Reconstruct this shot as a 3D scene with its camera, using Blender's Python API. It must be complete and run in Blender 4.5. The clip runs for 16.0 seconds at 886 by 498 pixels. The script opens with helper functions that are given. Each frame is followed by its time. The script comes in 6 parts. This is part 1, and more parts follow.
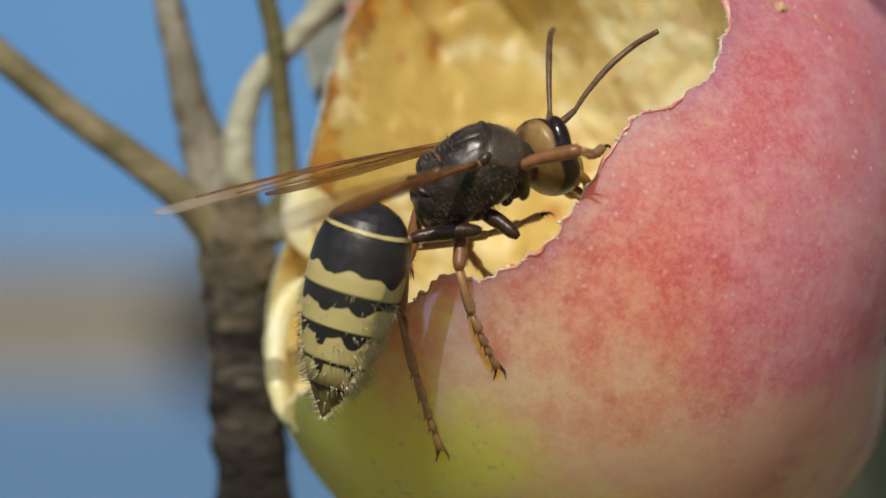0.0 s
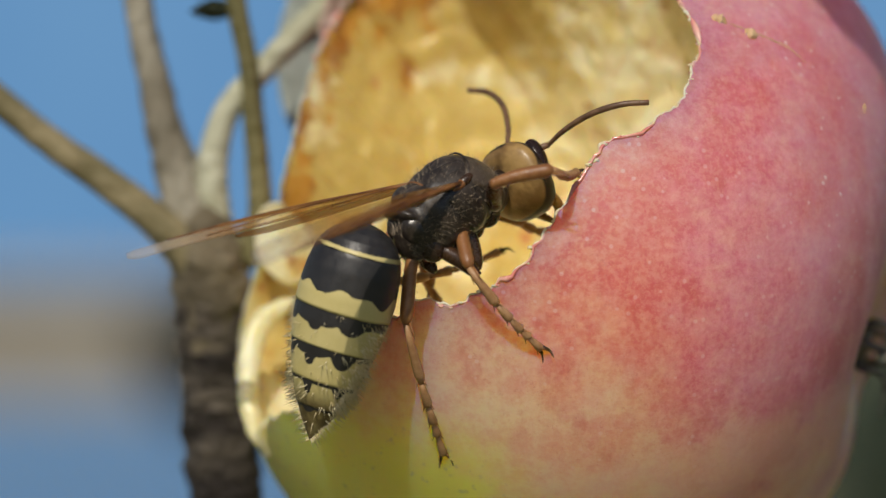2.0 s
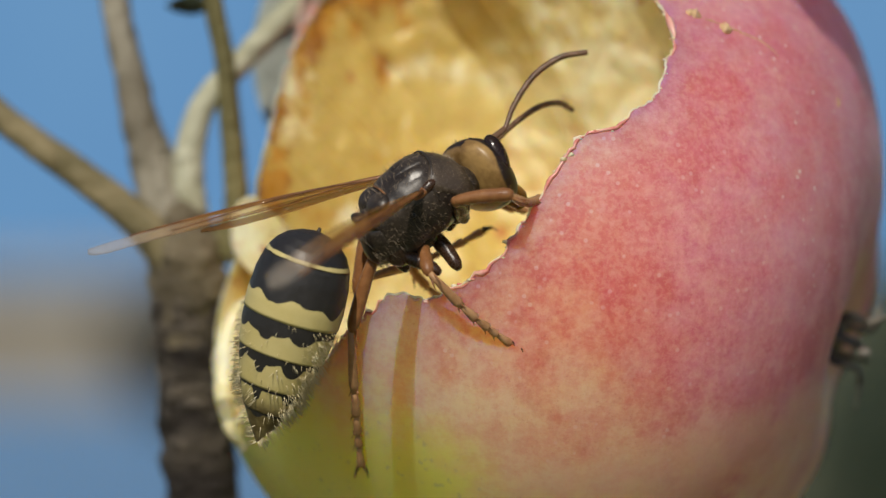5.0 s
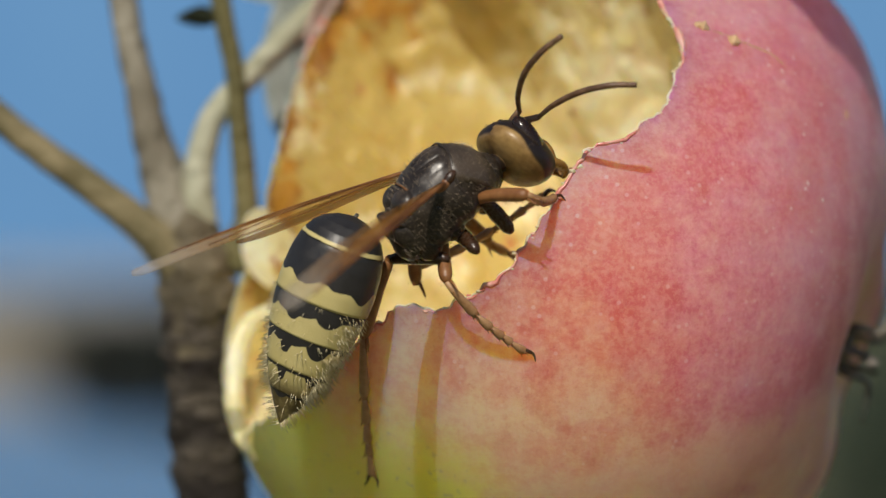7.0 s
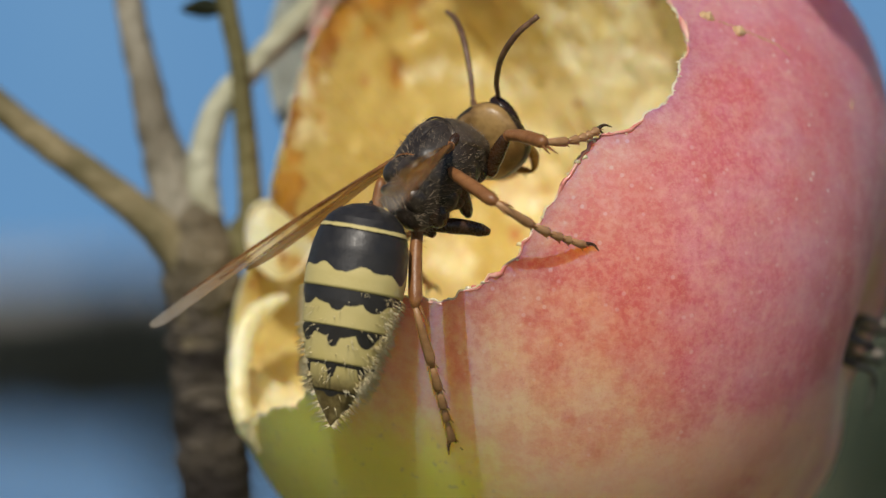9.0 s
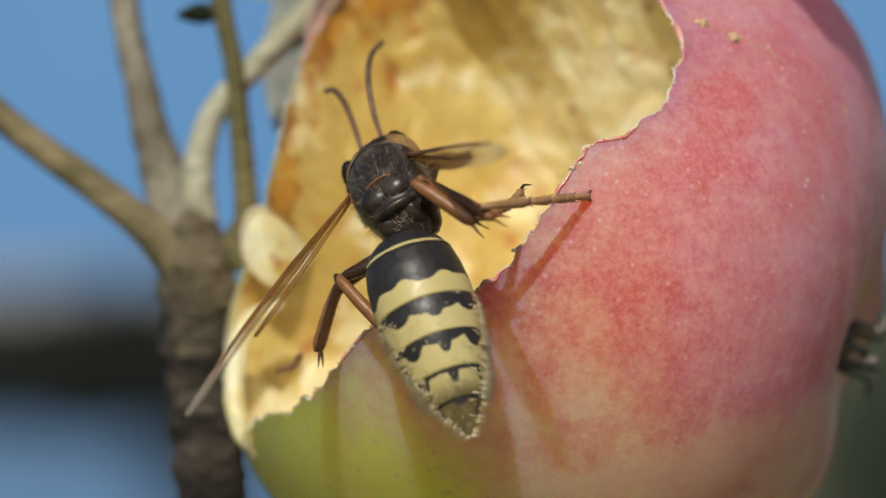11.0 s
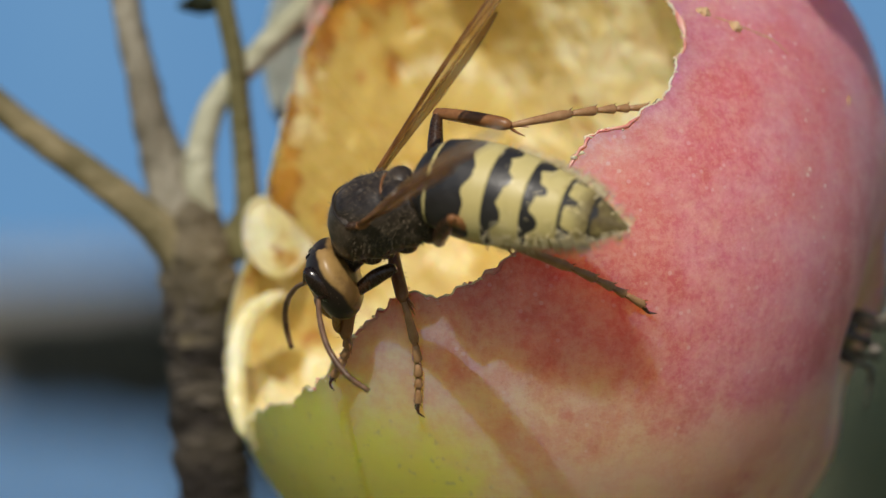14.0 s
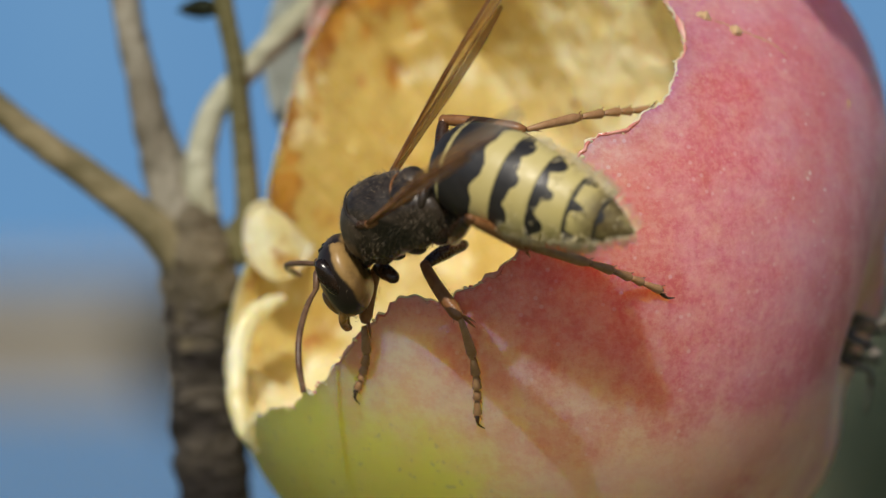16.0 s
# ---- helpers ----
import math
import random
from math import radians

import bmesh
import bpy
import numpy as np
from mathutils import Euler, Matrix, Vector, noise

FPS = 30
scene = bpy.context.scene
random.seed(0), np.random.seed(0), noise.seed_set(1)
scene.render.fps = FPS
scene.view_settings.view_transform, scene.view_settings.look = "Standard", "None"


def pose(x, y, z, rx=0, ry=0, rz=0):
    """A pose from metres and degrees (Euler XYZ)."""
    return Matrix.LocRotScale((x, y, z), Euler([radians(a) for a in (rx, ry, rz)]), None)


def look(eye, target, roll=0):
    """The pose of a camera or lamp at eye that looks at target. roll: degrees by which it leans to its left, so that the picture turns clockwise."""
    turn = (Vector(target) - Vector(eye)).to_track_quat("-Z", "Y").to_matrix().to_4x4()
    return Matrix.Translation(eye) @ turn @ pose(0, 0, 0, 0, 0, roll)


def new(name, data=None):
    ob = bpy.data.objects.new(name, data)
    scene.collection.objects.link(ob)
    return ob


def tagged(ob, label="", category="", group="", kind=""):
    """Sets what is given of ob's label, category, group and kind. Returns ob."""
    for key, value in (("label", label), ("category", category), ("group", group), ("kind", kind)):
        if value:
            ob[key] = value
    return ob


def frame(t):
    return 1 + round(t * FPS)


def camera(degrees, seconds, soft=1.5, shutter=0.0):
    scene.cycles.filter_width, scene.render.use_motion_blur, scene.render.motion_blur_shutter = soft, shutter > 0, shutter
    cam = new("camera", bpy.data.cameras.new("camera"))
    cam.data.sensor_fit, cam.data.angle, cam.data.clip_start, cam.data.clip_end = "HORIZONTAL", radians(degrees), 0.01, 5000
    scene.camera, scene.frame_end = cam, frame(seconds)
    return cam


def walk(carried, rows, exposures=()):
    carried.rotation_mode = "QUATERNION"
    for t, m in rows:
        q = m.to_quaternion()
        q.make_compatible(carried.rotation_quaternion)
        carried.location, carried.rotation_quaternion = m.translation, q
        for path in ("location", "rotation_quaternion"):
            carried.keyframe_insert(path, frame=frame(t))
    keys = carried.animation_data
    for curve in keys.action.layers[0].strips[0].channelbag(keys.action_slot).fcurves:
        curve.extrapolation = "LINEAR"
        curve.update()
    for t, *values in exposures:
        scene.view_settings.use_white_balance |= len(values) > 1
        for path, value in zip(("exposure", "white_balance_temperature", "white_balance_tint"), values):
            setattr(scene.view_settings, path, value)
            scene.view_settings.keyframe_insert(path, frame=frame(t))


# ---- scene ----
# One design unit is 1/26 mm; the origin lies at the front of the apple, 2.2 m above the ground.
U = 1 / 26000
HIGH = 2.2


def at(x, y, z):
    """A place in the world from design units: x to the right, y away, z up."""
    return Vector((x * U, y * U, HIGH + z * U))


# ---- camera ----
cam = camera(13.0, 16.0, soft=1.4)
cam.data.dof.use_dof = True
cam.data.dof.focus_distance = 6865 * U
cam.data.dof.aperture_fstop = 20.0


def eye_row(t, x, y, z, tilt, turn, roll):
    return t, pose(x * U, y * U, HIGH + z * U, 90 + tilt, 0, turn) @ pose(0, 0, 0, 0, 0, roll)


walk(cam, [
    eye_row(0, -21.0, -6808, -13.0, -0.3459, 0.4719, -0.045),
    eye_row(0.5, -15.8, -6824, -9.5, -0.2474, 0.3542, -0.073),
    eye_row(1, -12.5, -6829, -6.8, -0.1814, 0.2721, -0.019),
    eye_row(1.5, -10.0, -6836, -3.8, -0.1071, 0.2134, 0.054),
    eye_row(2, -7.5, -6839, -2.2, -0.0656, 0.1642, 0.027),
    eye_row(2.5, -5.0, -6847, -3.2, -0.0969, 0.0925, 0.010),
    eye_row(3, -1.0, -6851, -4.0, -0.1099, 0.0137, -0.075),
    eye_row(3.5, 2.2, -6855, -6.5, -0.1585, -0.0863, -0.148),
    eye_row(4, 4.2, -6854, -7.2, -0.1818, -0.1339, -0.028),
    eye_row(6.5, 2.0, -6870, -0.2, -0.0058, -0.0543, -0.008),
    eye_row(7, -0.0, -6881, 0.0, 0.0000, -0.0000, 0.000),
    eye_row(7.5, -1.5, -6886, -1.0, -0.0236, 0.0384, -0.018),
    eye_row(8, -2.2, -6868, -3.2, -0.0746, 0.0449, -0.054),
    eye_row(8.5, -2.2, -6876, -4.5, -0.1116, 0.0492, -0.045),
    eye_row(9, -2.2, -6870, -4.0, -0.1006, 0.0517, -0.047),
    eye_row(11.5, 0.5, -6881, -1.0, -0.0286, -0.0169, -0.003),
    eye_row(12, 1.2, -6877, -2.5, -0.0565, -0.0249, -0.126),
    eye_row(12.5, 1.5, -6872, -5.2, -0.1235, -0.0535, -0.103),
    eye_row(13, 1.2, -6860, -6.0, -0.1373, -0.0472, -0.224),
    eye_row(13.5, -0.0, -6861, -6.5, -0.1387, -0.0159, -0.262),
    eye_row(14, -1.0, -6868, -5.8, -0.1412, 0.0167, -0.160),
    eye_row(14.5, -2.8, -6871, -4.5, -0.1117, 0.0620, -0.125),
    eye_row(15, -3.0, -6874, -3.2, -0.0786, 0.0695, -0.095),
    eye_row(15.5, -2.8, -6880, -2.5, -0.0613, 0.0630, -0.081),
    eye_row(16, -1.0, -6874, -4.0, -0.1001, 0.0206, -0.172),
])

# ---- world and sun ----
SUN_FROM = Vector((-0.15, -0.735, 0.66)).normalized()
world = bpy.data.worlds.new("sky")
scene.world = world
world.use_nodes = True
wn = world.node_tree.nodes
sky = wn.new("ShaderNodeTexSky")
sky.sky_type, sky.sun_disc = "NISHITA", False
sky.sun_elevation = math.asin(SUN_FROM.z)
sky.sun_rotation = math.atan2(SUN_FROM.x, SUN_FROM.y)
sky.air_density, sky.dust_density, sky.ozone_density = 1.0, 0.6, 2.0
world.node_tree.links.new(sky.outputs[0], wn["Background"].inputs[0])
wn["Background"].inputs[1].default_value = 0.062

sun = new("sun", bpy.data.lights.new("sun", "SUN"))
sun.data.energy, sun.data.angle, sun.data.color = 3.05, radians(0.6), (1.0, 0.92, 0.80)
sun.matrix_world = look((0, 0, 10), Vector((0, 0, 10)) - SUN_FROM)
scene.view_settings.exposure = 0.0


# ---- materials ----
class Nodes:
    """A material under construction: every call adds a node and returns its output."""

    def __init__(self, name, rough=0.5, **more):
        self.m = bpy.data.materials.new(name)
        self.m.use_nodes = True
        self.t = self.m.node_tree
        self.p = self.t.nodes["Principled BSDF"]
        self.p.inputs["Roughness"].default_value = rough
        for key, value in more.items():
            self.p.inputs[key.replace("_", " ")].default_value = value

    def put(self, socket, value):
        if isinstance(value, bpy.types.NodeSocket):
            self.t.links.new(value, socket)
        elif isinstance(value, (tuple, list)) and len(value) == 3 and socket.type == "RGBA":
            socket.default_value = (*value, 1)
        else:
            socket.default_value = value

    def add(self, kind, out=0, **inputs):
        n = self.t.nodes.new(kind)
        for key, value in inputs.items():
            self.put(n.inputs[key.replace("_", " ")], value)
        return n.outputs[out]

    def coords(self):
        return self.add("ShaderNodeTexCoord", "Object")

    def noise(self, scale, detail=4.0, rough=0.55, vec=None, stretch=None, distort=0.0):
        n = self.t.nodes.new("ShaderNodeTexNoise")
        v = vec or self.coords()
        if stretch:
            m = self.t.nodes.new("ShaderNodeMapping")
            m.inputs["Scale"].default_value = stretch
            self.t.links.new(v, m.inputs[0])
            v = m.outputs[0]
        self.t.links.new(v, n.inputs["Vector"])
        n.inputs["Scale"].default_value, n.inputs["Detail"].default_value = scale, detail
        n.inputs["Roughness"].default_value, n.inputs["Distortion"].default_value = rough, distort
        return n.outputs["Fac"]

    def cells(self, scale, feature="F1"):
        n = self.t.nodes.new("ShaderNodeTexVoronoi")
        n.feature = feature
        n.inputs["Scale"].default_value = scale
        self.t.links.new(self.coords(), n.inputs["Vector"])
        return n.outputs["Distance"]

    def attr(self, name):
        n = self.t.nodes.new("ShaderNodeAttribute")
        n.attribute_name = name
        return n.outputs["Fac"]

    def math(self, op, a, b=0.0, clamp=False):
        n = self.t.nodes.new("ShaderNodeMath")
        n.operation, n.use_clamp = op, clamp
        self.put(n.inputs[0], a)
        self.put(n.inputs[1], b)
        return n.outputs[0]

    def step(self, v, low, high, to0=0.0, to1=1.0):
        n = self.t.nodes.new("ShaderNodeMapRange")
        n.interpolation_type = "SMOOTHSTEP"
        for k, x in zip(("Value", "From Min", "From Max", "To Min", "To Max"), (v, low, high, to0, to1)):
            self.put(n.inputs[k], x)
        return n.outputs[0]

    def mix(self, f, a, b, how="MIX"):
        n = self.t.nodes.new("ShaderNodeMix")
        n.data_type, n.blend_type = "RGBA", how
        self.put(n.inputs[0], f)
        self.put(n.inputs[6], a)
        self.put(n.inputs[7], b)
        return n.outputs[2]

    def dot(self, v):
        n = self.t.nodes.new("ShaderNodeVectorMath")
        n.operation = "DOT_PRODUCT"
        self.put(n.inputs[0], self.coords())
        n.inputs[1].default_value = v
        return n.outputs["Value"]

    def bump(self, height, strength, distance):
        n = self.t.nodes.new("ShaderNodeBump")
        n.inputs["Strength"].default_value, n.inputs["Distance"].default_value = strength, distance
        self.t.links.new(height, n.inputs["Height"])
        self.t.links.new(n.outputs[0], self.p.inputs["Normal"])

    def colour(self, c):
        self.put(self.p.inputs["Base Color"], c)
        return self

    def rough(self, r):
        self.put(self.p.inputs["Roughness"], r)
        return self


MM = 0.001


def apple_skin():
    n = Nodes("apple_skin", 0.5)
    # the blush: from green-yellow by the stem's underside to red on the sunny side
    side = n.dot((0.45 / MM, -0.1 / MM, 0.75 / MM))
    right = n.dot((1.0 / MM, 0.3 / MM, 0.1 / MM))
    wob = n.noise(150, 4, 0.6)
    level = n.math("ADD", side, n.math("MULTIPLY", n.math("SUBTRACT", wob, 0.5), 13.0))
    mottle = n.math("ADD", n.math("MULTIPLY", n.noise(430, 6, 0.72), 0.6), n.math("MULTIPLY", n.noise(1500, 4, 0.7, stretch=(0.8, 1, 1)), 0.4))
    green = n.mix(n.noise(70, 2), (0.72, 0.64, 0.05), (0.90, 0.82, 0.22))
    green = n.mix(n.step(n.noise(1300, 2), 0.60, 0.75), green, (0.60, 0.54, 0.17))
    cream = n.mix(n.step(mottle, 0.38, 0.62), (0.84, 0.57, 0.35), (0.77, 0.37, 0.23))
    pink = n.mix(n.step(mottle, 0.38, 0.62), (0.80, 0.30, 0.19), (0.70, 0.10, 0.075))
    cool = n.mix(n.step(mottle, 0.38, 0.62), (0.77, 0.28, 0.31), (0.65, 0.13, 0.175))
    pink = n.mix(n.step(right, -7.0, 2.5), pink, cool)
    c = n.mix(n.step(level, -15.5, -7.5), green, cream)
    c = n.mix(n.step(level, -8.5, 2.0), c, pink)
    # broad clouds of deeper red, and paler clouds where the ground colour shows
    deep = n.math("MULTIPLY", n.step(n.noise(75, 7, 0.66), 0.46, 0.64), n.step(side, -3.0, 6.0))
    c = n.mix(n.math("MULTIPLY", deep, 0.60), c, (0.62, 0.045, 0.05))
    pale = n.math("MULTIPLY", n.step(n.noise(210, 5, 0.7, distort=0.4), 0.54, 0.70), n.step(side, -9.0, -2.0))
    c = n.mix(n.math("MULTIPLY", pale, 0.26), c, (0.86, 0.52, 0.38))
    # thin red streaks that run down into the cream
    streak = n.math("MULTIPLY", n.step(n.noise(300, 5, 0.7, stretch=(1.0, 1.0, 0.8)), 0.52, 0.68), n.step(side, -13.0, -5.0))
    c = n.mix(n.math("MULTIPLY", streak, 0.36), c, (0.58, 0.07, 0.04))
    fine = n.step(n.noise(2300, 4, 0.75), 0.44, 0.60)
    c = n.mix(n.math("MULTIPLY", n.math("MULTIPLY", fine, n.step(side, -12.0, -4.0)), 0.20), c, (0.90, 0.60, 0.46))
    speck = n.math("MULTIPLY", n.step(n.noise(2900, 3, 0.7), 0.58, 0.70), n.step(side, -12.0, -5.0))
    c = n.mix(n.math("MULTIPLY", speck, 0.28), c, (0.52, 0.07, 0.06))
    # pale lenticels, many and small on the sunny cheek, and the dusty bloom
    dots = n.step(n.cells(1000), 0.20, 0.10)
    sparse = n.math("MULTIPLY", n.step(n.noise(150, 2), 0.40, 0.56), n.math("MULTIPLY", n.step(right, 6.0, 14.0, 0.25, 1.0), n.step(level, -9.0, -4.0)))
    c = n.mix(n.math("MULTIPLY", n.math("MULTIPLY", dots, sparse), 0.95), c, (0.95, 0.88, 0.84))
    bloom = n.math("MULTIPLY", n.step(right, -1.0, 10.0), n.step(n.noise(130, 5, 0.68), 0.34, 0.66))
    c = n.mix(n.math("MULTIPLY", bloom, 0.44), c, (0.70, 0.40, 0.47))
    # a deep maroon flush high on the far shoulder
    flush = n.step(n.math("ADD", n.dot((0.700 / MM, 0.150 / MM, 0.698 / MM)), n.math("MULTIPLY", n.noise(200, 3), 2.0)), 24.1, 25.1)
    c = n.mix(n.math("MULTIPLY", flush, 0.8), c, (0.20, 0.012, 0.03))
    # a maroon bruise under the far shoulder, an ochre russet belt below it, and tan skin in the calyx basin
    rust = n.math("MULTIPLY", n.step(n.dot((0.86 / MM, 0.0, -0.40 / MM)), 13.6, 17.5), n.step(n.noise(150, 5, 0.62), 0.38, 0.58))
    c = n.mix(n.math("MULTIPLY", rust, 0.62), c, (0.52, 0.08, 0.085))
    low = n.math("MULTIPLY", n.step(n.dot((0.30 / MM, 0.0, -0.95 / MM)), 13.2, 15.4), n.step(n.noise(190, 4, 0.6), 0.36, 0.56))
    c = n.mix(n.math("MULTIPLY", low, 0.5), c, (0.80, 0.50, 0.32))
    tan = n.step(n.math("ADD", n.attr("basin"), n.math("MULTIPLY", n.math("SUBTRACT", n.noise(260, 4), 0.5), 0.35)), 0.30, 0.62)
    c = n.mix(n.math("MULTIPLY", tan, 0.85), c, n.mix(n.noise(300, 4), (0.78, 0.52, 0.30), (0.66, 0.34, 0.18)))
    n.colour(c)
    n.rough(n.step(n.noise(700, 3), 0.3, 0.7, 0.40, 0.60))
    n.bump(n.noise(1100, 4, 0.65), 0.22, 0.00010)
    n.p.inputs["Subsurface Weight"].default_value = 1.0
    n.p.inputs["Subsurface Radius"].default_value = (0.0220, 0.0135, 0.0003)
    n.p.inputs["Subsurface Scale"].default_value = 1.0
    # the waxy bloom
    n.p.inputs["Coat Weight"].default_value = 0.8
    n.p.inputs["Coat Roughness"].default_value = 0.55
    n.p.inputs["Coat IOR"].default_value = 1.7
    return n.m


def apple_flesh(name="apple_flesh", pale=0.0):
    n = Nodes(name, 0.40)
    paleness = n.math("ADD", n.attr("paleness"), pale)
    gold = n.mix(n.noise(60, 3), (0.60, 0.42, 0.11), (0.70, 0.53, 0.18))
    gold = n.mix(paleness, gold, (0.85, 0.71, 0.30))
    cloud = n.math("ADD", n.noise(95, 5, 0.60), n.math("MULTIPLY", n.math("SUBTRACT", paleness, 0.25), 0.20))
    base = n.mix(n.step(cloud, 0.45, 0.62), gold, (0.90, 0.77, 0.41))
    lump = n.math("ADD", n.noise(190, 4, 0.60, distort=0.5), n.math("MULTIPLY", n.math("SUBTRACT", paleness, 0.3), 0.15))
    base = n.mix(n.math("MULTIPLY", n.step(lump, 0.52, 0.63), 0.9), base, (0.94, 0.87, 0.58))
    # browned patches, darker at their hearts, and a few red-brown dabs
    patch = n.noise(170, 5, 0.66, distort=0.6)
    base = n.mix(n.math("MULTIPLY", n.step(patch, 0.555, 0.65), 0.50), base, (0.60, 0.32, 0.06))
    base = n.mix(n.math("MULTIPLY", n.step(patch, 0.64, 0.72), 0.60), base, (0.38, 0.15, 0.03))
    dab = n.step(n.noise(300, 3, 0.55), 0.69, 0.75)
    base = n.mix(n.math("MULTIPLY", dab, 0.75), base, (0.50, 0.09, 0.05))
    grain = n.step(n.noise(1400, 4, 0.7), 0.40, 0.64)
    base = n.mix(n.math("MULTIPLY", grain, 0.15), base, (0.66, 0.48, 0.16))
    # ragged browning at the edge; the same mask carries shade painted at the top
    edge = n.attr("browned_shaded")
    ragged = n.math("ADD", edge, n.math("MULTIPLY", n.math("SUBTRACT", n.noise(420, 6, 0.72), 0.5), 3.0))
    shore = n.math("MULTIPLY", n.step(ragged, 0.34, 0.85), n.step(edge, 0.0, 0.12))
    base = n.mix(n.math("MULTIPLY", shore, 0.85), base, n.mix(n.step(n.noise(330, 4), 0.42, 0.60), (0.60, 0.27, 0.035), (0.34, 0.10, 0.012)))
    n.colour(base)
    n.rough(n.step(n.noise(900, 3), 0.35, 0.65, 0.18, 0.50))
    relief = n.math("ADD", n.math("MULTIPLY", n.noise(520, 5, 0.62), 0.7), n.math("MULTIPLY", n.noise(2200, 3, 0.6), 0.15))
    n.bump(relief, 0.42, 0.0006)
    n.p.inputs["Subsurface Weight"].default_value = 0.35
    n.p.inputs["Subsurface Radius"].default_value = (0.0045, 0.0028, 0.0007)
    n.p.inputs["Subsurface Scale"].default_value = 1.0
    return n.m


def plain(name, a, b, scale, rough=0.5, bump=0.0, metal=0.0, detail=4.0, stretch=None, low=0.35, high=0.65):
    """A surface that varies between two colours at one scale, with finer grain."""
    n = Nodes(name, rough, Metallic=metal)
    f = n.step(n.noise(scale, detail, stretch=stretch), low, high)
    c = n.mix(f, a, b)
    fine = n.noise(scale * 7, 3)
    c = n.mix(n.step(fine, 0.3, 0.8, 0.0, 0.25), c, tuple(x * 0.6 for x in a))
    n.colour(c)
    n.rough(n.step(fine, 0.3, 0.7, max(rough - 0.08, 0.05), min(rough + 0.1, 1.0)))
    if bump:
        n.bump(n.noise(scale * 4, 4, stretch=stretch), bump, 0.3 / scale)
    return n.m


def abdomen_shell():
    n = Nodes("abdomen_shell", 0.30)
    field = n.math("ADD", n.attr("band"), n.math("MULTIPLY", n.math("SUBTRACT", n.noise(1600, 3), 0.5), 5.0))
    yellow = n.mix(n.noise(500, 4), (0.54, 0.44, 0.15), (0.67, 0.57, 0.27))
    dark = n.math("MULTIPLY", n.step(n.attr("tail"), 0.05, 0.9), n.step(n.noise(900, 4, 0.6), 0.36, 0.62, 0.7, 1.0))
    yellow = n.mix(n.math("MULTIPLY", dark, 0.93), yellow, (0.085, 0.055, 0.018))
    black = n.mix(n.noise(900, 3), (0.014, 0.013, 0.013), (0.036, 0.033, 0.032))
    n.colour(n.mix(n.step(field, -0.8, 0.8), black, yellow))
    n.rough(n.step(n.noise(1800, 3), 0.3, 0.7, 0.34, 0.52))
    n.bump(n.noise(6000, 3), 0.35, 0.00005)
    return n.m


def head_shell():
    n = Nodes("head_shell", 0.38)
    field = n.math("ADD", n.attr("band"), n.math("MULTIPLY", n.math("SUBTRACT", n.noise(1500, 3), 0.5), 6.0))
    tan = n.mix(n.step(n.noise(420, 4, 0.6), 0.35, 0.65), (0.17, 0.09, 0.026), (0.40, 0.245, 0.085))
    n.colour(n.mix(n.step(field, -4.0, 3.0), (0.018, 0.011, 0.008), tan))
    n.bump(n.noise(3500, 3), 0.25, 0.00006)
    return n.m


def wing_film():
    n = Nodes("wing_film", 0.11)
    amber = n.mix(n.noise(260, 4, stretch=(0.4, 1, 1)), (0.62, 0.33, 0.08), (0.34, 0.15, 0.035))
    # towards the tip a paler colour paints in the wing's silvery reflection
    n.colour(n.mix(n.step(n.attr("tip"), 0.55, 0.95), amber, (0.56, 0.48, 0.38)))
    n.p.inputs["Alpha"].default_value = 0.62
    n.p.inputs["Specular IOR Level"].default_value = 1.0
    n.bump(n.noise(1100, 3, stretch=(0.3, 1, 1)), 1.0, 0.0005)
    root = n.step(n.attr("tip"), 0.0, 0.45, 0.30, 0.0)
    tip = n.step(n.attr("tip"), 0.45, 1.0, 0.0, 0.08)
    n.put(n.p.inputs["Alpha"], n.math("SUBTRACT", n.math("ADD", 0.52, root), tip))
    return n.m


SKIN, FLESH, CREAM = apple_skin(), apple_flesh(), apple_flesh("cream_flesh", 1.0)
SHELL, HEAD, WING = abdomen_shell(), head_shell(), wing_film()


def thorax_shell(name, dark, light, dusty, rough):
    n = Nodes(name, rough)
    c = n.mix(n.step(n.noise(420, 4, 0.6), 0.35, 0.68), dark, light)
    dust = n.math("MULTIPLY", n.step(n.noise(5200, 3, 0.7), 0.48, 0.72), dusty)
    n.colour(n.mix(dust, c, (0.20, 0.165, 0.125)))
    n.rough(n.step(n.noise(700, 3), 0.3, 0.7, rough - 0.07, rough + 0.10))
    n.bump(n.noise(4200, 3, 0.6), 0.25, 0.00005)
    return n.m


BLACK = thorax_shell("thorax_black", (0.018, 0.013, 0.010), (0.052, 0.038, 0.027), 0.25, 0.34)
VELVET = thorax_shell("thorax_velvet", (0.036, 0.025, 0.016), (0.078, 0.055, 0.036), 0.40, 0.38)
EYE = plain("eye_dark", (0.012, 0.007, 0.005), (0.032, 0.016, 0.010), 900, 0.20)
LEG = plain("leg_brown", (0.21, 0.080, 0.025), (0.34, 0.155, 0.055), 1500, 0.36, 0.2, low=0.2, high=0.8)
FEMUR = plain("femur_dark", (0.028, 0.015, 0.009), (0.075, 0.034, 0.014), 1300, 0.26, 0.15, low=0.2, high=0.8)
TARSUS = plain("tarsus_tan", (0.34, 0.165, 0.065), (0.50, 0.29, 0.14), 1600, 0.40, 0.2, low=0.2, high=0.8)
AMBER = plain("amber_shell", (0.22, 0.10, 0.02), (0.38, 0.20, 0.05), 900, 0.3, 0.2, low=0.2, high=0.8)
